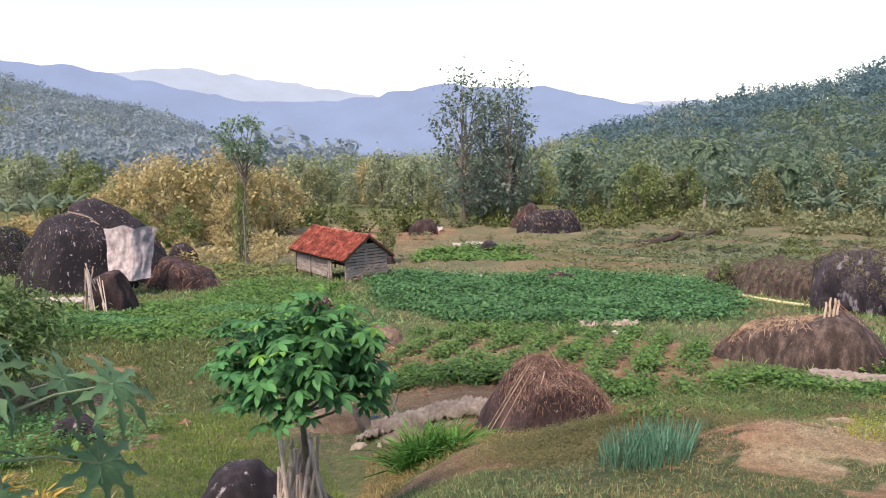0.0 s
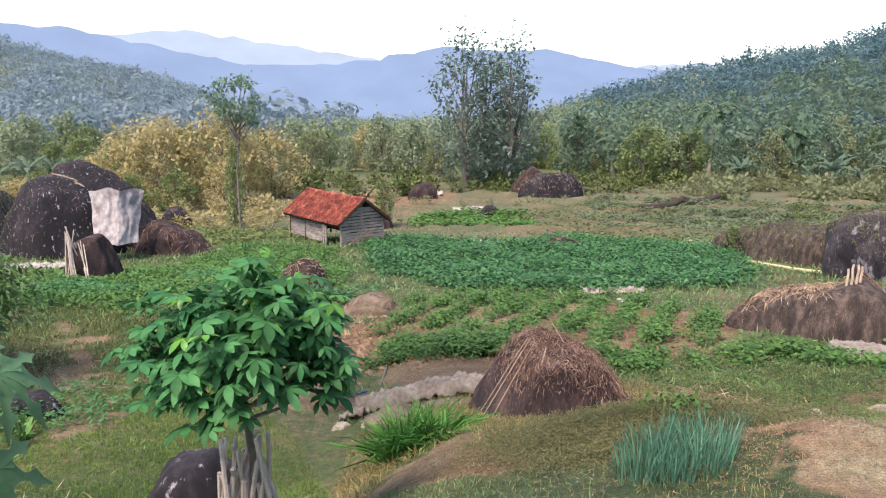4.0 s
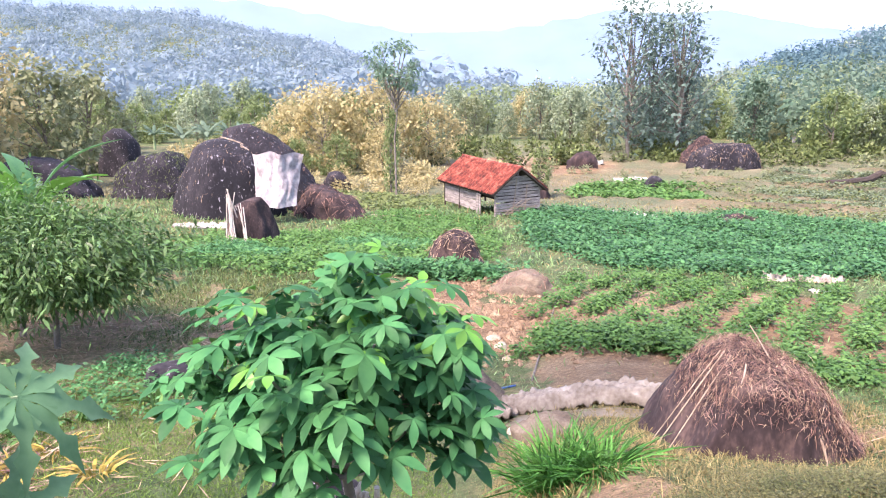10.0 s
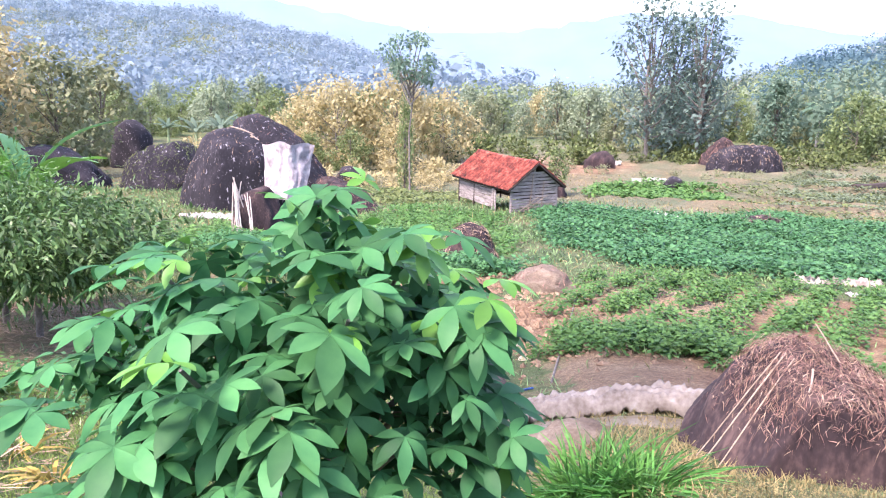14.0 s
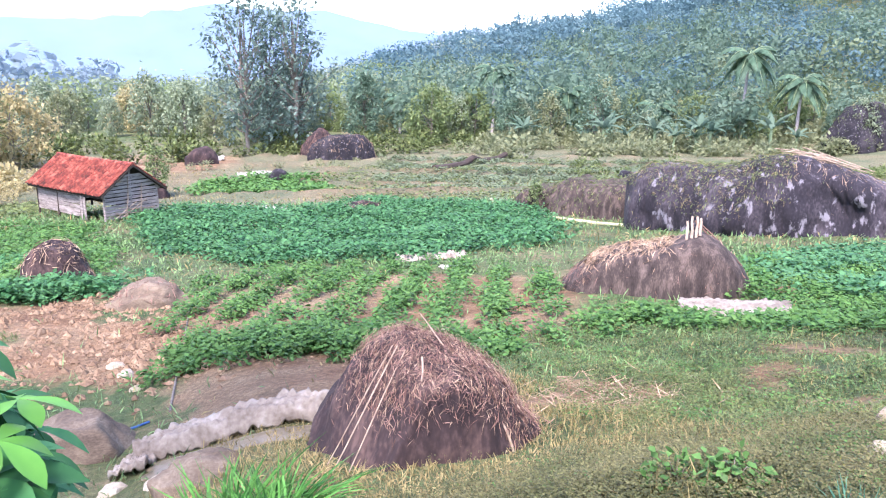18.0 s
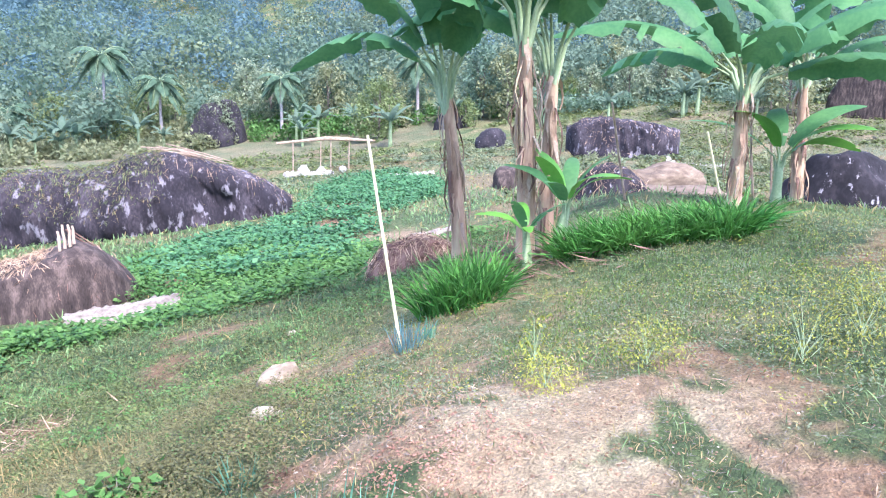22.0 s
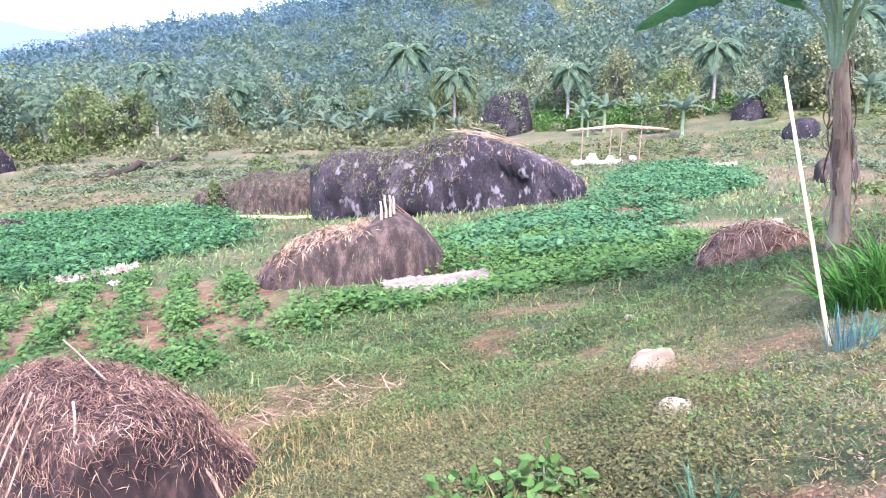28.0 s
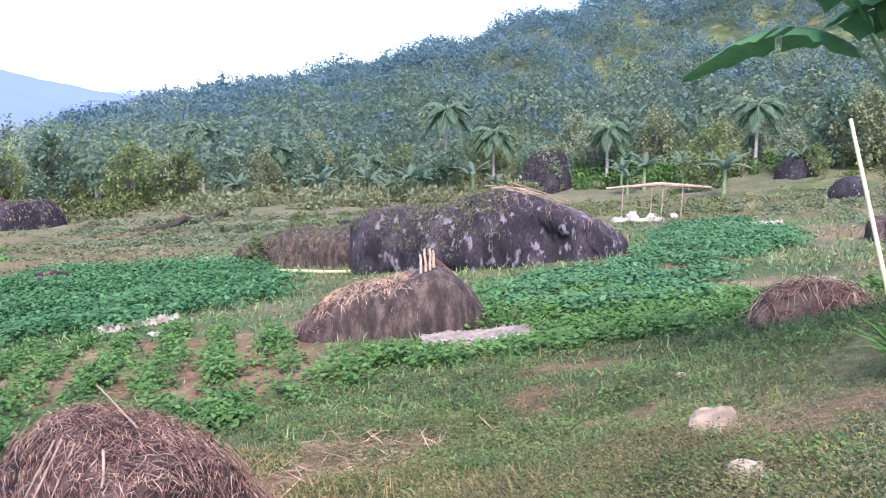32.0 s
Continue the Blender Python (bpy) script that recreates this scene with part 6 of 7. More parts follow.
def bed(name, poly, count, height, leaf, material, label, seed, rows=None, category="crop", open_limit=2.0):
    """Leaves of a bed of plants; rows: spacing, direction in degrees, and how far plants stray."""
    rng = np.random.default_rng(seed)
    plants = fill(poly, count, rng)
    if rows:
        gap, turn, stray = rows
        c, s = math.cos(math.radians(turn)), math.sin(math.radians(turn))
        u, v = plants[:, 0] * c + plants[:, 1] * s, -plants[:, 0] * s + plants[:, 1] * c
        v = np.round(v / gap) * gap + rng.normal(0, stray, count)
        plants = np.stack([u * c - v * s, u * s + v * c], 1)
    else:
        plants = plants + rng.normal(0, 0.28, plants.shape)
        thin = patchy(plants[:, 0], plants[:, 1], 1.3, seed) + 0.4 * patchy(plants[:, 0], plants[:, 1], 3.1, seed)
        plants = plants[thin > rng.uniform(0, 0.55, len(plants))]
    plants = plants[(bare(plants[:, 0], plants[:, 1]) < open_limit) & (off_rock(plants[:, 0], plants[:, 1]) > 0)]
    per = leaf[2]
    tall = height * rng.uniform(0.6, 1.2, len(plants)) * (0.8 + 0.25 * np.sin(plants[:, 0] * 1.3) * np.sin(plants[:, 1] * 1.1))
    p = np.repeat(np.c_[plants, soil(plants[:, 0], plants[:, 1])], per, 0)
    tall = np.repeat(tall, per)
    q = rng.uniform(0, 2 * np.pi, len(p))
    r = rng.uniform(0.1, 1, len(p)) * leaf[3]
    p = p + np.stack([np.cos(q) * r, np.sin(q) * r, tall * rng.uniform(0.15, 1, len(p))], 1)
    way = np.stack([np.cos(q), np.sin(q), rng.uniform(-0.25, 0.7, len(p))], 1)
    L = leaf[0] * rng.uniform(0.7, 1.3, len(p))
    return stuff(name, blades(p, way, L, L * leaf[1], rng.uniform(0, 0.4, len(p)), rng), material, label, category)


bed("bean_leaves", [(-3.2, 33.5), (-1.5, 35.5), (3.0, 34.0), (6.0, 37.5), (12.2, 33.2), (10.6, 25.5), (8.6, 22.6), (4.0, 21.5), (0.5, 21.8), (-1.6, 25.0), (-2.6, 29.5)], 3900, 0.45, (0.13, 0.75, 20, 0.34), BEAN, "dense bed of bean plants with broad green leaves", 1)
bed("bean_leaves", [(9.21, 15.2), (11.13, 11.76), (13.34, 12.79), (18.23, 16.0), (22.37, 15.45), (29.12, 19.29), (34.28, 24.71), (28.33, 24.97), (20.53, 19.59), (16.85, 17.47), (13.17, 18.21)], 2000, 0.34, (0.12, 0.75, 19, 0.3), BEANDARK, "bed of bean plants below the long dark rock", 2, None, "crop", 0.5)
bed("crop_leaves", [(-0.8, 13.4), (1.2, 13.0), (3.7, 12.2), (6.2, 16.6), (5.2, 20.6), (1.0, 21.0), (-0.9, 19.2), (-1.1, 16)], 520, 0.3, (0.085, 0.55, 38, 0.16), CROP, "rows of low green crop plants on brown soil", 3, (0.86, 68, 0.1))
bed("crop_leaves", [(-0.7, 13.4), (1.2, 13.0), (3.2, 12.5), (3.4, 13.1), (1.2, 13.9), (-0.8, 14.2)], 300, 0.3, (0.085, 0.55, 38, 0.16), CROP, "green crop edge above a ditch", 13)
bed("crop_leaves", [(-0.6, 13.6), (3.7, 12.4), (6.0, 16.6), (5.0, 20.4), (0.5, 20.6)], 90, 0.28, (0.085, 0.55, 34, 0.16), CROP, "stray crop plants between the rows", 17)
bed("crop_leaves", [(8.13, 14.23), (9.19, 12.55), (11.6, 11.0), (12.89, 12.81), (12.29, 17.33), (10.03, 17.85)], 600, 0.28, (0.085, 0.55, 32, 0.17), CROP, "bright green crop plants beside a brown boulder", 4)
bed("crop_leaves", [(-12, 19), (-7, 18), (-5.5, 19.2), (-3, 21.5), (-3, 25), (-4.5, 31), (-8.5, 32.5), (-9, 26), (-12, 25)], 2200, 0.3, (0.11, 0.55, 22, 0.2), CROP, "green beds between the hut and the boulders", 5)
bed("crop_leaves", [(-5.6, 19.0), (-2.2, 19.0), (-2.4, 19.8), (-5.4, 19.8)], 260, 0.35, (0.13, 0.55, 24, 0.17), BEAN, "narrow green bed before a mound", 15)
bed("carrot_leaves", [(-10.6, 19.8), (-8.2, 19.6), (-8.0, 21.0), (-10.0, 21.6)], 350, 0.35, (0.13, 0.3, 26, 0.16), BEAN, "blue-green feathery crop patch", 6)
bed("carrot_leaves", [(-7.3, 22.4), (-5.4, 22.2), (-4.8, 24.6), (-7.0, 25.0)], 320, 0.35, (0.13, 0.3, 26, 0.16), BEAN, "blue-green feathery crop patch", 7)
bed("crop_leaves", [(8, 44), (26, 38), (36, 56), (14, 66)], 2600, 0.3, (0.17, 0.6, 18, 0.35), SAGE, "grey-green crop on the far terraces", 8, (1.3, 35, 0.15))
bed("weed_leaves", [(5, 38), (22, 34), (46, 22), (60, 30), (52, 50), (22, 66), (6, 58)], 2600, 0.25, (0.22, 0.5, 12, 0.4), HERB, "dry low weeds over the far terraces", 31, None, "weeds", 0.7)
bed("weed_leaves", [(11, 33), (20, 28), (40, 20), (46, 24), (24, 40), (10, 42)], 1100, 0.2, (0.16, 0.5, 12, 0.35), SAGE, "green weeds over the far terraces", 32, None, "weeds", 0.6)
bed("weed_leaves", [(14, 6.5), (24, 4), (44, 3), (60, 10), (62, 26), (40, 16), (20, 12)], 2400, 0.25, (0.2, 0.5, 12, 0.35), HERB, "dry low weeds over the eastern terraces", 34, None, "weeds", 0.8)
bed("weed_leaves", [(56, 4), (66, -14), (92, -10), (86, 30), (66, 34)], 2000, 0.35, (0.3, 0.5, 12, 0.6), HERB, "dry yellowish growth below the eastern wood", 35, None, "weeds")
bed("weed_leaves", [(-9.6, 7.6), (-8.6, 9.9), (-6.6, 9.6), (-5.8, 8.2), (-5.6, 6.6), (-7.6, 6.0)], 520, 0.55, (0.1, 0.45, 24, 0.22), CROP, "rank green weeds below the bank", 36, None, "weeds")
bed("weed_leaves", [(-5.6, 9.6), (-4.4, 10.3), (-4.6, 11.8), (-6.4, 12.0), (-6.8, 10.4)], 160, 0.25, (0.07, 0.5, 20, 0.15), BEAN, "low green weeds beside the path", 37, None, "weeds")
bed("crop_leaves", [(-2, 48), (6, 45), (6, 52), (-1, 54)], 500, 0.6, (0.3, 0.5, 12, 0.35), CROP, "bright green crop behind the hut", 9)
bed("crop_leaves", [(-17, 32.5), (-8, 33), (-6.5, 41), (-16, 46)], 900, 0.3, (0.25, 0.5, 10, 0.3), HERB, "low green growth behind the boulders", 10)
bed("crop_leaves", [(24.21, 8.09), (42.02, 5.36), (58.35, 13.12), (60.77, 30.74), (42.53, 34.17), (36.15, 20.45)], 2600, 0.25, (0.17, 0.55, 18, 0.4), SAGE, "low crop on the eastern terraces", 11, (2.2, 32, 0.25))
bed("crop_leaves", [(4.66, 13.53), (8.84, 10.11), (12.55, 8.74), (12.05, 10.99), (8.82, 12.74), (5.99, 14.37)], 700, 0.22, (0.1, 0.5, 20, 0.16), CROP, "low green plants below the terrace", 12)
BANK = [(0.55, 5.9), (0.75, 6.8), (1.0, 7.4), (2.0, 7.6), (3.2, 7.9), (3.6, 7.2), (2.6, 6.4), (1.9, 6.0), (1.3, 5.75), (0.9, 5.6)]
bed("herb_leaves", BANK, 3600, 0.11, (0.0155, 0.5, 44, 0.1), BANKHERB, "mound of brownish-green herbs along the bank's edge", 14)
bed("herb_leaves", [(2.5, 8.4), (4.1, 8.7), (5.2, 9.6), (4.1, 10.7), (3.0, 10.3)], 500, 0.1, (0.022, 0.5, 30, 0.12), HERB, "brownish-green herbs below the bank", 18)
bed("herb_leaves", [(1.34, 6.69), (3.24, 6.5), (3.14, 7.16), (1.81, 7.45)], 360, 0.07, (0.02, 0.6, 26, 0.1), CROP, "small-leaved green herb over bare soil", 16)


def grassland(name, count, reach, height, width, material, label, seed, keep, near=0.4, turn=(-75, 100)):
    """Grass blades about the walk, thinning with distance; keep: chance for each plan point."""
    rng = np.random.default_rng(seed)
    a = np.radians(rng.uniform(*turn, count * 3))
    r = near * (reach / near) ** rng.uniform(0, 1, count * 3) if reach / near > 20 else np.sqrt(rng.uniform(near ** 2, reach ** 2, count * 3))
    x, y = r * np.sin(a), r * np.cos(a) + 2.2
    take = rng.uniform(0, 1, count * 3) < keep(x, y)
    x, y, r = x[take][:count], y[take][:count], r[take][:count]
    n = len(x)
    base = np.stack([x, y, soil(x, y) - 0.01], 1)
    way = rng.normal(size=(n, 3)) * 0.75 + (0, 0, 1)
    grow = 1 + 0.6 * ramp(r, 6, 30)
    L = height * rng.uniform(0.4, 1.25, n) * grow
    return stuff(name, blades(base, way, L, width * grow * (1 + 1.0 * ramp(r, 5, 30)), rng.uniform(0, 0.5, n), rng, 0.4), material, label, "grass")


grassland("green_grass", 125000, 9, 0.075, 0.0045, GRASS, "short green grass over the terrace and the bank", 1, lambda x, y: off_rock(x, y) * (1 - 0.97 * ramp(bare(x, y), 0.1, 0.5)) * (0.15 + 0.85 * patchy(x, y)) * (1 - 0.6 * ramp(x, 0.2, 1.5) * ramp(-y, -8, -6)))
grassland("dry_grass", 75000, 10, 0.06, 0.004, DRYGRASS, "dry yellowish grass over the terrace and the bank", 2, lambda x, y: off_rock(x, y) * (1 - 0.93 * ramp(bare(x, y), 0.15, 0.6)) * (0.1 + 0.9 * patchy(x, y, 0.7, 2.0)) * (1 - 0.8 * ramp(-x, 1.2, 2.2)))
grassland("field_grass", 85000, 40, 0.18, 0.014, GRASS, "rank green grass between the beds", 3, lambda x, y: off_rock(x, y) * (1 - 0.85 * dry_land(x, y)) * (1 - 0.9 * ramp(bare(x, y), 0.1, 0.5)) * (0.25 + 0.75 * patchy(x, y, 0.35)), 8)
grassland("field_dry_grass", 45000, 60, 0.16, 0.014, DRYGRASS, "dry grass between the beds", 4, lambda x, y: off_rock(x, y) * (1 - 0.7 * ramp(bare(x, y), 0.1, 0.6)) * (0.1 + 0.9 * patchy(x, y, 0.3, 1.5)) * (1 - 0.85 * ramp(-x, 1.5, 3) * ramp(-y, -13.5, -12)), 9)


def turf(name, poly, count, height, width, material, label, seed, limit=0.4):
    """Grass blades over a plan polygon, left out where the soil lies open."""
    rng = np.random.default_rng(seed)
    p = fill(poly, count, rng)
    p = p[(bare(p[:, 0], p[:, 1]) < rng.uniform(0, limit * 1.6, len(p))) & (off_rock(p[:, 0], p[:, 1]) > 0)]
    n = len(p)
    base = np.c_[p, soil(p[:, 0], p[:, 1]) - 0.01]
    way = rng.normal(size=(n, 3)) * 0.75 + (0, 0, 1)
    tall = 0.65 + 0.5 * patchy(p[:, 0], p[:, 1], 1.1, seed)
    L = height * rng.uniform(0.4, 1.2, n) * tall
    return stuff(name, blades(base, way, L, np.full(n, width), rng.uniform(0, 0.5, n), rng, 0.4), material, label, "grass")


turf("lawn_grass", [(-7.5, 5.2), (-2.0, 4.6), (-0.6, 7.0), (-1.6, 10.0), (-3.2, 12.5), (-7.0, 11.5)], 120000, 0.09, 0.008, LAWN, "bright green grass below the bank", 21)
TERRACE = [(1.0, 6.6), (2.6, 5.9), (3.2, 4.8), (2.8, 3.4), (5.0, 1.6), (11.0, 2.5), (12.5, 5.4), (6.5, 6.2), (4.2, 7.6), (2.6, 7.4)]
bed("weed_leaves", TERRACE, 2200, 0.05, (0.016, 0.5, 26, 0.1), SAGE, "small grey-green weeds in the terrace's grass", 41, None, "weeds", 0.6)
bed("weed_leaves", TERRACE, 900, 0.05, (0.014, 0.5, 26, 0.1), FLOWER, "small yellow-green weeds in the terrace's grass", 42, None, "weeds", 0.6)
bed("weed_leaves", TERRACE, 1300, 0.04, (0.014, 0.5, 24, 0.1), BANKHERB, "brownish weeds in the terrace's grass", 43, None, "weeds", 0.8)
turf("field_edge_grass", [(2.76, 7.45), (5.99, 7.26), (9.32, 7.26), (12.55, 8.56), (11.41, 11.19), (8.36, 12.57), (5.23, 13.91), (3.05, 13.15)], 90000, 0.095, 0.006, GRASS, "rank green grass below the terrace", 22, 0.3)
turf("field_edge_dry_grass", [(2.76, 7.45), (5.99, 7.26), (9.32, 7.26), (12.55, 8.56), (11.41, 11.19), (8.36, 12.57), (5.23, 13.91), (3.05, 13.15)], 32000, 0.08, 0.006, DRYGRASS, "dry grass mixed into the rank grass", 26, 0.5)
bed("weed_leaves", [(2.76, 7.45), (5.99, 7.26), (9.32, 7.26), (12.55, 8.56), (11.41, 11.19), (8.36, 12.57), (5.23, 13.91), (3.05, 13.15)], 1500, 0.09, (0.032, 0.55, 28, 0.13), HERB, "low broad-leaved weeds in the grass", 27, None, "weeds", 0.5)
bed("weed_leaves", [(2.76, 7.45), (5.99, 7.26), (9.32, 7.26), (12.55, 8.56), (11.41, 11.19), (8.36, 12.57), (5.23, 13.91), (3.05, 13.15)], 450, 0.11, (0.036, 0.5, 26, 0.14), CROP, "green weeds in the grass", 28, None, "weeds", 0.4)
turf("bank_grass", [(-0.8, 6.6), (1.2, 6.0), (2.6, 6.6), (3.6, 9.4), (2.9, 11.4), (0.2, 11.2), (-0.9, 9.6)], 30000, 0.14, 0.008, DRYGRASS, "dry grass on the bank", 23)
turf("terrace_grass", [(1.0, 6.6), (2.6, 5.9), (3.4, 4.6), (2.6, 3.2), (5.0, 1.6), (11.0, 2.5), (12.5, 5.4), (6.5, 6.2), (4.2, 7.6), (2.6, 7.4)], 110000, 0.055, 0.004, GRASS, "short green grass over the terrace before the bananas", 24, 0.45)
turf("terrace_dry_grass", [(0.6, 6.4), (1.5, 4.6), (2.6, 3.0), (5.0, 1.6), (11.0, 2.5), (12.5, 5.4), (6.5, 6.4), (4.2, 7.8), (2.6, 7.4)], 36000, 0.05, 0.004, DRYGRASS, "dry grass and stubble over the terrace", 29, 0.75)
turf("yellow_grass", [(2.9, 4.9), (3.5, 4.5), (4.8, 4.0), (6.2, 4.2), (6.0, 5.2), (4.2, 5.6), (3.3, 5.5)], 16000, 0.055, 0.004, LAWN, "yellow-green grass over the terrace", 33, 0.8)
turf("slope_grass", [(-8.0, 12.0), (-4.0, 12.4), (-2.6, 15.0), (-4.4, 18.5), (-11.5, 18.5), (-13.0, 14.0)], 45000, 0.14, 0.014, HERB, "olive grass round the mango tree", 25)


def crumbs(name, count, spots, size, material, label, seed):
    """Loose clods and pebbles, each an eight-sided lump, on the open soil."""
    rng = np.random.default_rng(seed)
    pts = np.concatenate([rng.normal(size=(int(count * k), 2)) * r * 0.55 + (cx, cy) for cx, cy, r, k in spots])
    n = len(pts)
    s = size * rng.uniform(0.3, 1.0, n) ** 2 * rng.uniform(0.6, 1.6, n)
    c = np.c_[pts, soil(pts[:, 0], pts[:, 1]) + s * 0.15]
    corners = np.array([[1, 0, 0], [0, 1, 0], [-1, 0, 0], [0, -1, 0], [0, 0, 0.75], [0, 0, -0.75]], float)
    v = corners[None] * s[:, None, None] * rng.uniform(0.5, 1.3, (n, 6, 1))
    q = rng.uniform(0, 6.28, n)
    x, y = v[..., 0] * np.cos(q)[:, None] - v[..., 1] * np.sin(q)[:, None], v[..., 0] * np.sin(q)[:, None] + v[..., 1] * np.cos(q)[:, None]
    v = np.stack([x, y, v[..., 2]], -1) + c[:, None]
    tri = np.array([(0, 1, 4), (1, 2, 4), (2, 3, 4), (3, 0, 4), (1, 0, 5), (2, 1, 5), (3, 2, 5), (0, 3, 5)])
    idx = (tri[None] + 6 * np.arange(n)[:, None, None]).reshape(-1, 3)
    me = bpy.data.meshes.new(name)
    me.from_pydata(v.reshape(-1, 3).tolist(), [], idx.tolist())
    me.materials.append(material)
    me.update()
    return tagged(new(name, me), label, "soil", kind="stuff")


OPEN = [(2.2, 5.3, 0.9, 0.4), (0.35, 5.9, 0.6, 0.1), (2.9, 4.6, 0.8, 0.2), (3.5, 6.8, 0.8, 0.2), (3.35, 9.9, 0.6, 0.1)]
crumbs("soil_clods", 9000, OPEN, 0.0065, CLOD, "crumbled brown clods on open soil", 1)
crumbs("red_clods", 2200, [(1.98, 5.12, 0.36, 1.0)], 0.0065, REDSOIL, "reddish clods on a heap of open soil", 7)
crumbs("pale_pebbles", 500, OPEN, 0.006, PALESTONE, "small pale pebbles on open soil", 2)
crumbs("field_clods", 2500, [(-1.8, 15.0, 1.8, 0.4), (-0.4, 14.2, 1.2, 0.3), (-3.2, 17.5, 1.6, 0.2), (-1.5, 18.0, 1.0, 0.2)], 0.07, CLOD, "clods of broken brown earth by the beds", 3)


def litter(name, count, spots, length, width, material, label, seed):
    """Dry stalks and leaf litter lying flat."""
    rng = np.random.default_rng(seed)
    pts = np.concatenate([rng.normal(size=(int(count * k), 2)) * r * 0.6 + (cx, cy) for cx, cy, r, k in spots])
    n = len(pts)
    base = np.c_[pts, soil(pts[:, 0], pts[:, 1]) + 0.012]
    way = rng.normal(size=(n, 3)) * (1, 1, 0.12)
    L = length * rng.uniform(0.3, 1.2, n)
    return stuff(name, blades(base, way, L, np.full(n, width), np.zeros(n), rng, 0.5), material, label, "litter")


litter("dry_litter", 6000, [(2.67, 5.74, 1.6, 0.35), (3.71, 6.69, 1.4, 0.2), (3.52, 9.35, 1.0, 0.2), (4.66, 4.41, 1.4, 0.15), (1.2, 5.6, 0.9, 0.1)], 0.06, 0.003, STRAW, "dry stalks and litter on the ground", 4)
litter("dark_litter", 5000, [(2.4, 5.1, 1.0, 0.5), (2.8, 4.4, 0.8, 0.25), (3.6, 6.4, 1.0, 0.25)], 0.03, 0.0025, BARK, "small dark litter on open soil", 14)
litter("banana_litter", 1100, [(5.99, 6.07, 0.7, 0.7), (7.23, 7.26, 0.5, 0.3)], 0.26, 0.02, REDSTRAW, "dead banana leaves at the foot of the stems", 5)
litter("heap_litter", 2600, [(-5.3, 6.3, 0.9, 0.45), (-4.6, 6.7, 0.6, 0.25), (-6.0, 7.4, 0.8, 0.3)], 0.4, 0.02, REDSTRAW, "old stalks and dead leaves heaped below the bank", 15)
litter("pale_heap_litter", 1200, [(-5.3, 6.3, 0.9, 0.6), (-5.6, 8.2, 0.6, 0.4)], 0.4, 0.016, STRAW, "pale dead leaves heaped below the bank", 16)
litter("stalk_litter", 2500, [(-8.2, 12.4, 2.2, 0.4), (-6.8, 12.6, 1.5, 0.3), (3.43, 9.82, 0.8, 0.15), (-5.2, 8.0, 1.2, 0.15)], 0.35, 0.012, STRAW, "dry stalks under the mango tree", 6)
# ---- trees and woods ----
def tree_meshes(name, seed, height, width, leaves, leaf, low, lobes, material, stem=0.018):
    """Trunk and crown meshes of one kind of tree, to be shared by its copies."""
    rng, rr_ = np.random.default_rng(seed), random.Random(seed)
    bm = bmesh.new()
    bend = [rr_.uniform(-0.05, 0.05) * height for _ in range(4)]
    tube(bm, [(0, 0, -0.3), (bend[0], bend[1], height * 0.4), (bend[2], bend[3], height * 0.85)], [height * stem, height * stem * 0.7, height * 0.004], 7)
    tufts = []
    for k in range(lobes):
        q, up = 2.4 * k + rr_.uniform(-0.4, 0.4), (k + 0.5) / lobes
        reach = width / 2 * math.sin(math.pi * (0.18 + 0.78 * up)) ** 0.7 * rr_.uniform(0.45, 1.0)
        c = Vector((math.cos(q) * reach, math.sin(q) * reach, height * (low + (1 - low) * up) + rr_.uniform(-0.03, 0.03) * height))
        tufts.append((*c, rr_.uniform(0.6, 1.2)))
        s = Vector((0, 0, height * (low * 0.8 + 0.55 * up * (1 - low))))
        tube(bm, [s, s.lerp(c, 0.55) + Vector((0, 0, -0.02 * height)), c], [height * 0.006, height * 0.004, height * 0.0015], 5)
    trunk = bpy.data.meshes.new("trunk")
    bm.to_mesh(trunk)
    bm.free()
    trunk.materials.append(BARK)
    t = np.array(tufts)
    pick = rng.choice(len(t), leaves, p=t[:, 3] / t[:, 3].sum())
    p = t[pick, :3] + rng.normal(size=(leaves, 3)) * np.array([width, width, height * (1 - low)]) * 0.075 * t[pick, 3:4]
    way = unit(p - t[pick, :3]) * 0.6 + rng.normal(size=p.shape) * 0.6 + (0, 0, -0.25)
    L = leaf * rng.uniform(0.6, 1.4, leaves)
    crown = quads("crown", blades(p, way, L, L * 0.6, rng.uniform(0, 0.3, leaves), rng), material)
    return trunk, crown


def plant_tree(name, meshes, at, label, scale=1.0, turn=0.0, wide=1.0, group=""):
    x, y = at
    t = thing(name, (x, y, z_at(x, y, 0.1)), label, "tree", group, turn)
    m = Matrix.Diagonal((scale * wide, scale * wide, scale, 1))
    shared("trunk", meshes[0], t, m)
    shared("crown", meshes[1], t, m)
    return t


TALL = tree_meshes("tall", 3, 15.5, 7.0, 2300, 0.4, 0.12, 26, AIRY, 0.012)
plant_tree("tall_tree", TALL, (2.6, 76.0), "tall slender tree with an airy blue-green crown", 0.93, 20, 1.25)
plant_tree("tall_tree", TALL, (7.0, 77.0), "tall slender tree with an airy blue-green crown", 0.9, 140, 1.3)
plant_tree("tall_tree", TALL, (4.8, 80.0), "tall slender tree with an airy blue-green crown", 0.86, 300, 1.0)
plant_tree("tall_tree", TALL, (8.0, 80.0), "slender tree beside a taller one", 0.7, 60, 1.1)

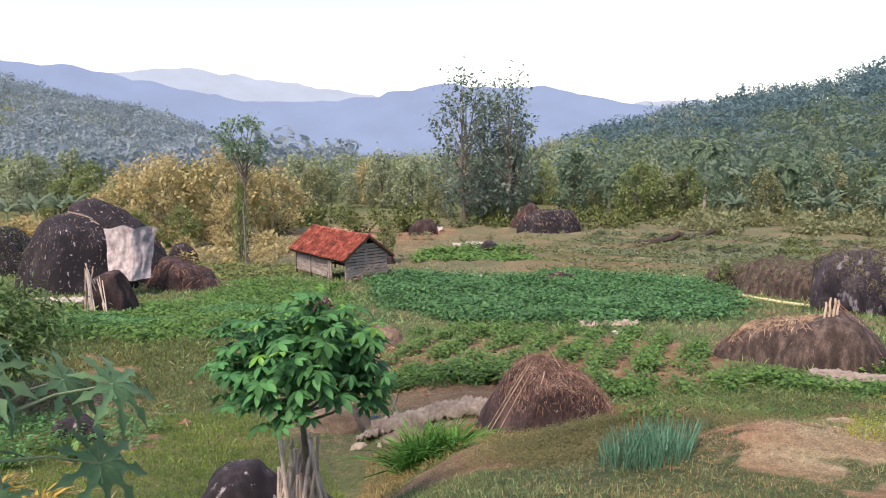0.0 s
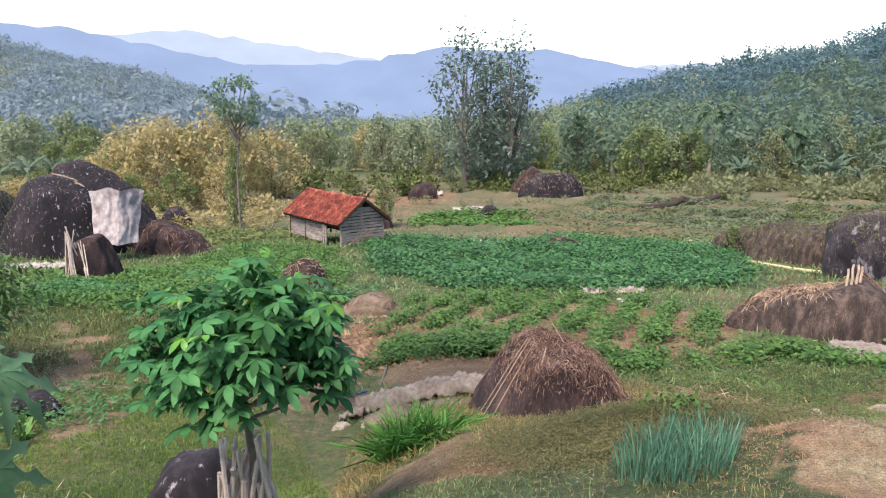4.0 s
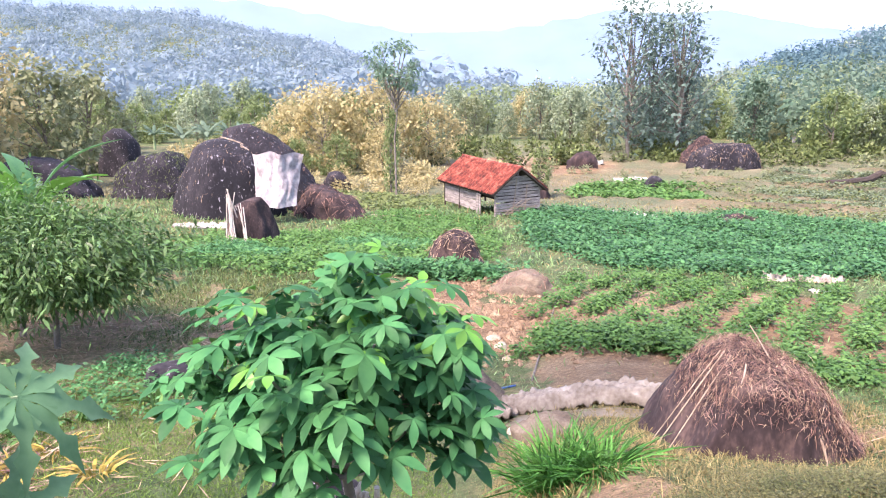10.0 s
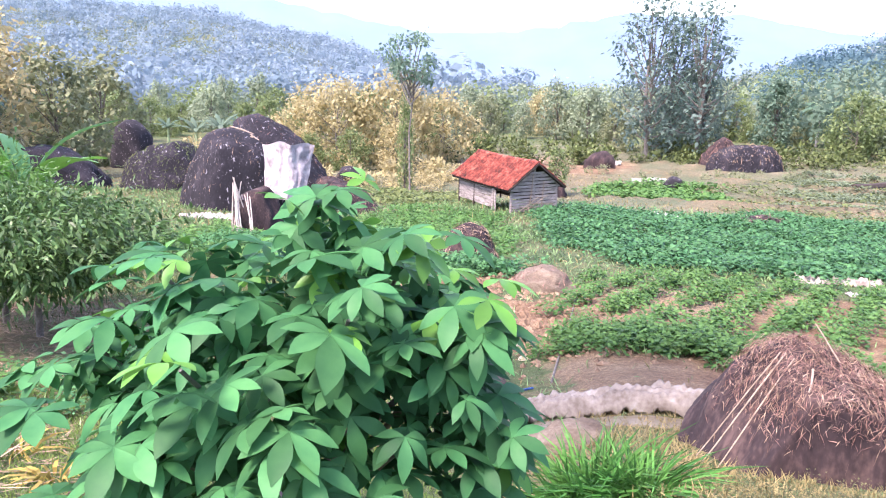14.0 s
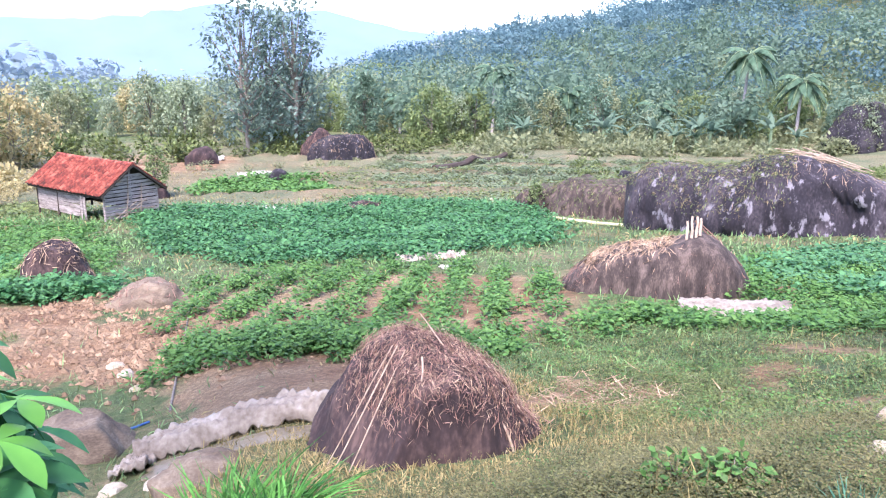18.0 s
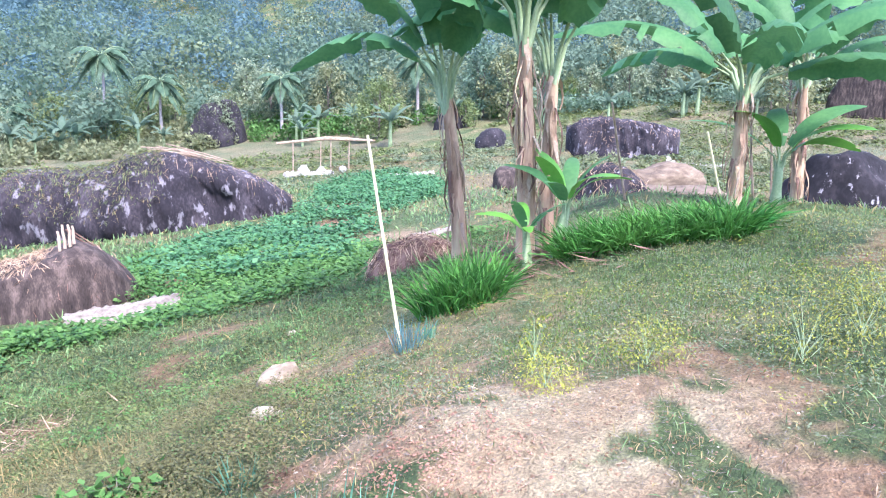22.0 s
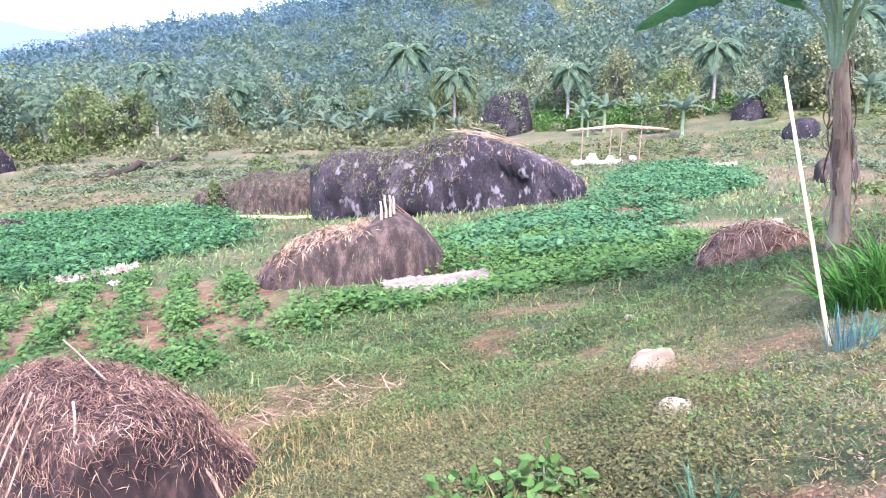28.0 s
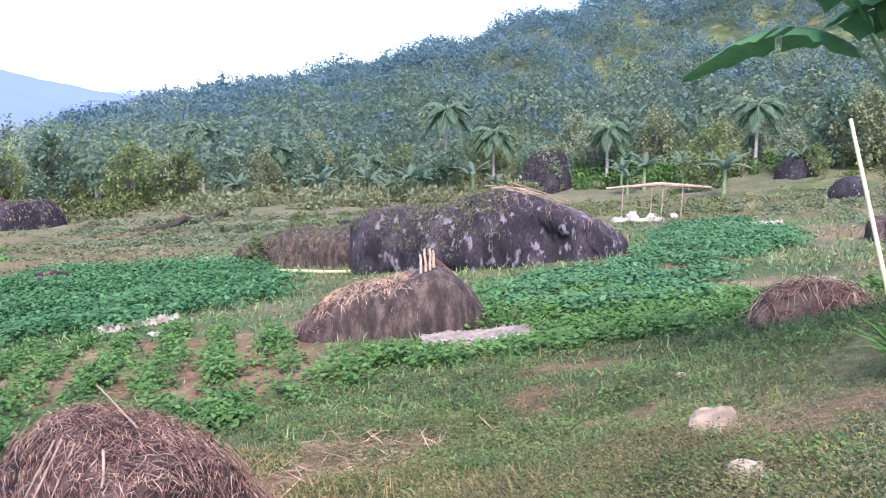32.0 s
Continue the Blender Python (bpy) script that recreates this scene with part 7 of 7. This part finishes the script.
CONE = tree_meshes("cone", 9, 9, 5.5, 3600, 0.4, 0.1, 24, DEEP)
plant_tree("dark_tree", CONE, (16.0, 88.0), "dense dark green tree behind the beds", 0.85, 0, 1.0)
UMBRELLA = tree_meshes("umbrella", 17, 9.0, 3.6, 1300, 0.24, 0.7, 14, DEEP, 0.007)
plant_tree("umbrella_tree", UMBRELLA, (-11.3, 43.0), "thin tree with a flat tuft of leaves on top", 0.98, 30)
SLIM = tree_meshes("slim", 21, 6.5, 2.6, 1500, 0.28, 0.08, 20, LIGHTGREEN)
plant_tree("slim_tree", SLIM, (-12.0, 44.5), "slim light green sapling", 0.8, 30, 0.6)
plant_tree("small_tree", SLIM, (-3.6, 48.0), "small green tree behind the hut", 0.45, 80, 1.3)
plant_tree("small_tree", SLIM, (12.0, 31.0), "small green sapling by the beans", 0.2, 10, 1.6)

KINDS = [tree_meshes("gold", 31, 7.5, 7.5, 2600, 0.42, 0.05, 24, GOLD), tree_meshes("olive", 33, 8, 6.5, 2400, 0.42, 0.08, 22, OLIVE), tree_meshes("herb", 35, 7, 6.5, 2400, 0.42, 0.05, 22, LIGHTGREEN),
         tree_meshes("pale", 37, 8.5, 6, 2200, 0.45, 0.12, 20, PALE), tree_meshes("deep", 39, 9, 6, 2400, 0.45, 0.1, 22, DEEP)]
WORDS = ["golden-leaved bushy tree at the field's edge", "olive-green tree at the field's edge", "light green tree at the field's edge", "grey-green tree at the field's edge", "dark green tree at the field's edge"]
edge_rng = random.Random(77)


def edge_tree(x, y, k, s, wide=1.0):
    plant_tree("edge_tree", KINDS[k], (x, y), WORDS[k], s, edge_rng.uniform(0, 360), wide, "trees at the field's edge")


for x_, y_, k_, s_ in ((-22.5, 61, 0, 0.85), (-18.5, 64, 0, 0.95), (-26, 64, 0, 0.8), (-15.0, 67, 0, 0.75), (-20.0, 57, 2, 0.45), (-23.5, 57.5, 2, 0.4), (-17.0, 59, 0, 0.5)):
    edge_tree(x_, y_, k_, s_)
for i_ in range(76):
    a_ = -52 + 70 * (i_ + edge_rng.uniform(0, 1)) / 76
    r_ = edge_rng.uniform(84, 118)
    k_ = edge_rng.choice([0, 1, 3, 3, 1, 3] if -12 < a_ < 3 else [0, 2, 1, 3, 2] if -28 < a_ <= -12 else [2, 2, 1, 3, 2] if a_ < -12 else [2, 3, 1, 4, 3])
    if not (6 < a_ < 13 and r_ < 100):
        edge_tree(r_ * math.sin(math.radians(a_)), r_ * math.cos(math.radians(a_)), k_, edge_rng.uniform(0.5, 0.9))
for i_ in range(60):
    a_ = 12 + 92 * (i_ + edge_rng.uniform(0, 1)) / 60
    r_ = edge_rng.uniform(84, 104) - 10 * (a_ > 55)
    edge_tree(r_ * math.sin(math.radians(a_)), r_ * math.cos(math.radians(a_)), edge_rng.choice([1, 2, 3, 3, 2, 4]), edge_rng.uniform(0.4, 0.85))
# nearer trees west of the boulders
for x_, y_, k_, s_ in ((-38, 38, 4, 1.1), (-42, 42, 0, 1.45), (-35, 44, 1, 0.95), (-46, 50, 0, 1.4), (-40, 55, 1, 1.0), (-50, 40, 2, 1.5), (-30, 29, 2, 0.8), (-35, 31, 4, 1.1), (-44, 34, 2, 1.3), (-54, 47, 3, 1.4), (-27, 25, 4, 0.75), (-22, 19.5, 2, 0.6), (-26, 20.5, 4, 0.8), (-20, 16.5, 2, 0.45), (-31, 24, 4, 0.95), (-38, 27, 0, 1.2), (-33, 36, 0, 0.9)):
    edge_tree(x_, y_, k_, s_)


def coconut(at, height, length, seed, label):
    x, y = at
    p = thing("coconut_palm", (x, y, z_at(x, y, 0.1)), label, "palm", "palms below the wood")
    bm = bmesh.new()
    tube(bm, [(0, 0, -0.2), (0.1, 0.1, height * 0.5), (0.25, 0.15, height)], [0.2, 0.16, 0.13], 8)
    part("trunk", bm, PALMBARK, p, "pale straight trunk")
    fronds(p, Vector((0.25, 0.15, height)), 16, length, random.Random(seed), PALMLEAF, 16, 0.12)


for x_, y_, h_, l_, s_ in ((55.5, 73.5, 9.5, 3.6, 1), (58.5, 68.5, 6.5, 3.2, 2), (39.0, 84.0, 5.5, 3.4, 3), (72, 44, 7, 3.2, 4), (33, 92, 8, 3.2, 5), (66, 58, 6, 3.0, 6), (-31, 31.5, 7.5, 3.2, 7), (80, 34, 8, 3.4, 8), (48, 79, 4, 3.0, 10), (22, 96, 4.5, 3, 11), (-56, 52, 8, 3.4, 12)):
    coconut((x_, y_), h_, l_, s_, "coconut palm standing below the wood")


def far_bananas():
    """Banana plants along the foot of the wood."""
    rng = random.Random(3)
    base = None
    for k in range(46):
        a = rng.uniform(18, 84) if k < 36 else rng.uniform(-34, -20)
        r = rng.uniform(76, 92) - (8 if a > 55 else 0)
        x, y = r * math.sin(math.radians(a)), r * math.cos(math.radians(a))
        s = rng.uniform(0.7, 1.15)
        m = pose(x, y, z_at(x, y), 0, 0, rng.uniform(0, 360)) @ Matrix.Scale(s, 4)
        if base is None:
            base = thing("wild_banana", (x, y, z_at(x, y)), "banana plant at the foot of the wood", "banana plant", "banana plants at the wood")
            bm = bmesh.new()
            tube(bm, [(0, 0, -0.1), (0, 0, 2.2)], [0.18, 0.12], 7)
            part("stem", bm, STALK, base)
            for j in range(8):
                q = 2.4 * j
                way = Vector((math.cos(q), math.sin(q), 0.5 + 0.12 * j)).normalized()
                shared("leaf_blade", banana_leaf("leaf_blade", 2.4, 0.55, rng, 0.6, HILLGREEN), base, aim(Vector((0, 0, 2.1)), way))
        else:
            copy_thing(base, m)


far_bananas()


def woods(name, count, turn, reach, material, label, seed, size, quads_each, height=0.9, power=1.0, leaf=0.15):
    """Many far trees, each a loose mass of leaf clumps."""
    rng = np.random.default_rng(seed)
    a = np.radians(rng.uniform(*turn, count))
    r = (rng.uniform(reach[0] ** power, reach[1] ** power, count)) ** (1 / power)
    x, y = r * np.sin(a), r * np.cos(a)
    z = ground(x, y)
    s = size * rng.uniform(0.55, 1.25, count)
    s = s * (0.8 + 0.5 * patchy(x, y, 0.09, seed))
    lobes = 7
    q, up = rng.uniform(0, 2 * np.pi, (count, lobes)), rng.uniform(-0.25, 0.75, (count, lobes))
    off = np.stack([np.cos(q) * 0.34, np.sin(q) * 0.34, up * 0.42 * height], -1) * s[:, None, None]
    tree = np.repeat(np.arange(count), quads_each)
    lobe = rng.integers(0, lobes, len(tree))
    middle = np.stack([x, y, z + s * height * 0.42], 1)[tree] + off[tree, lobe]
    d = unit(rng.normal(size=middle.shape) + (0, 0, 0.45))
    p = middle + d * (s[tree] * rng.uniform(0.16, 0.30, len(tree)))[:, None]
    out = unit(d + rng.normal(size=d.shape) * 0.2)
    one = unit(np.cross(out, rng.normal(size=d.shape)))
    two = np.cross(out, one)
    L = (s[tree] * leaf * rng.uniform(0.5, 1.1, len(tree)))[:, None]
    return stuff(name, np.stack([p - one * L, p - two * L * 0.6, p + one * L, p + two * L * 0.6], 1), material, label, "woods")


# the farther trees carry the haze in their leaf colour
woods("hill_wood", 1900, (10, 104), (112, 330), HAZEBLUE, "haze-blue wood covering the eastern hill", 1, 6.0, 190, 1.0, 1.5, 0.052)
woods("hill_wood", 1300, (10, 104), (190, 360), HAZEBLUE, "haze-blue wood along the eastern hill's crest", 11, 7.0, 110, 1.1, 1.2, 0.07)
woods("hill_wood", 620, (10, 104), (88, 200), HILLGREEN, "dark trees in the eastern hill's wood", 2, 6.5, 190, 1.15, 1.5, 0.052)
woods("hill_wood", 420, (12, 104), (86, 160), HILLGREEN, "green trees in the eastern hill's wood", 3, 5.2, 190, 1.0, 1.4, 0.055)
woods("hill_wood", 130, (14, 90), (92, 160), SAGE, "sage-green trees in the eastern hill's wood", 9, 5.2, 170, 1.2, 1.4, 0.055)
# western wood, its haze painted into the leaves
woods("far_wood", 2600, (-68, -7), (125, 660), HAZEFAR, "hazy grey-green wood covering the western hill", 4, 9.0, 90, 0.9, 1.6, 0.075)
woods("far_wood", 900, (-66, -9), (120, 600), HAZEMID, "darker hazy trees in the western hill's wood", 5, 8.0, 90, 1.0, 1.4, 0.07)
woods("valley_wood", 700, (-55, 16), (112, 240), LIGHTGREEN, "light green trees on the valley floor", 6, 6.0, 150, 0.9, 1.3, 0.055)
woods("valley_wood", 500, (-20, 20), (118, 300), PALE, "grey-green trees on the valley floor", 7, 6.0, 150, 0.9, 1.3, 0.055)
woods("valley_wood", 900, (-24, 20), (260, 900), HAZEFAR, "hazy trees far down the valley", 8, 9.0, 60, 0.8, 1.3, 0.09)


def shrubs(name, poly, count, size, material, label, seed, each=130, leaf=0.2):
    rng = np.random.default_rng(seed)
    p = fill(poly, count, rng)
    s = size * rng.uniform(0.5, 1.3, count)
    c = np.repeat(np.c_[p, ground(p[:, 0], p[:, 1]) + s * 0.35], each, 0)
    sr = np.repeat(s, each)
    d = unit(rng.normal(size=c.shape)) * (1, 1, 0.8)
    q = c + d * (sr * rng.uniform(0.3, 1, len(c)))[:, None] * 0.6
    L = sr * leaf * rng.uniform(0.6, 1.4, len(c))
    return stuff(name, blades(q, d + rng.normal(size=d.shape) * 0.6, L, L * 0.6, np.zeros(len(c)), rng), material, label, "shrubs")


shrubs("field_shrubs", [(-30, 66), (20, 68), (30, 84), (-40, 86)], 170, 1.8, HERB, "low green scrub before the trees", 1)
shrubs("field_shrubs", [(-22, 46), (-12, 46), (-6, 58), (-24, 60)], 60, 1.3, GOLD, "dry golden scrub behind the boulders", 2)
shrubs("field_shrubs", [(18, 66), (60, 58), (70, 70), (30, 84)], 170, 1.9, OLIVE, "olive scrub below the wood", 3)
shrubs("field_shrubs", [(60, 58), (78, 26), (88, 30), (72, 68)], 130, 1.7, CROP, "green scrub below the wood", 4)
shrubs("field_shrubs", [(-30, 18), (-17, 15), (-16, 24), (-28, 32)], 60, 1.5, DEEP, "dark green scrub behind the banana plants", 5)
shrubs("field_shrubs", [(-22, 60), (22, 58), (24, 66), (-24, 66)], 40, 0.8, OLIVE, "dry scrub on open ground", 6)
shrubs("field_shrubs", [(-40, 66), (-26, 60), (-24, 72), (-44, 80)], 60, 1.6, GOLD, "golden scrub at the field's edge", 7)
shrubs("field_shrubs", [(26, 6), (60, 2), (72, 24), (50, 34), (34, 20)], 150, 0.8, OLIVE, "dry scrub over the eastern terraces", 9)
shrubs("field_shrubs", [(18, 40), (46, 32), (60, 44), (30, 62)], 110, 0.8, HERB, "low scrub on the far terraces", 10)
shrubs("field_shrubs", [(70, 24), (86, -4), (96, 0), (80, 40)], 120, 1.9, DEEP, "dark scrub below the wood", 8)
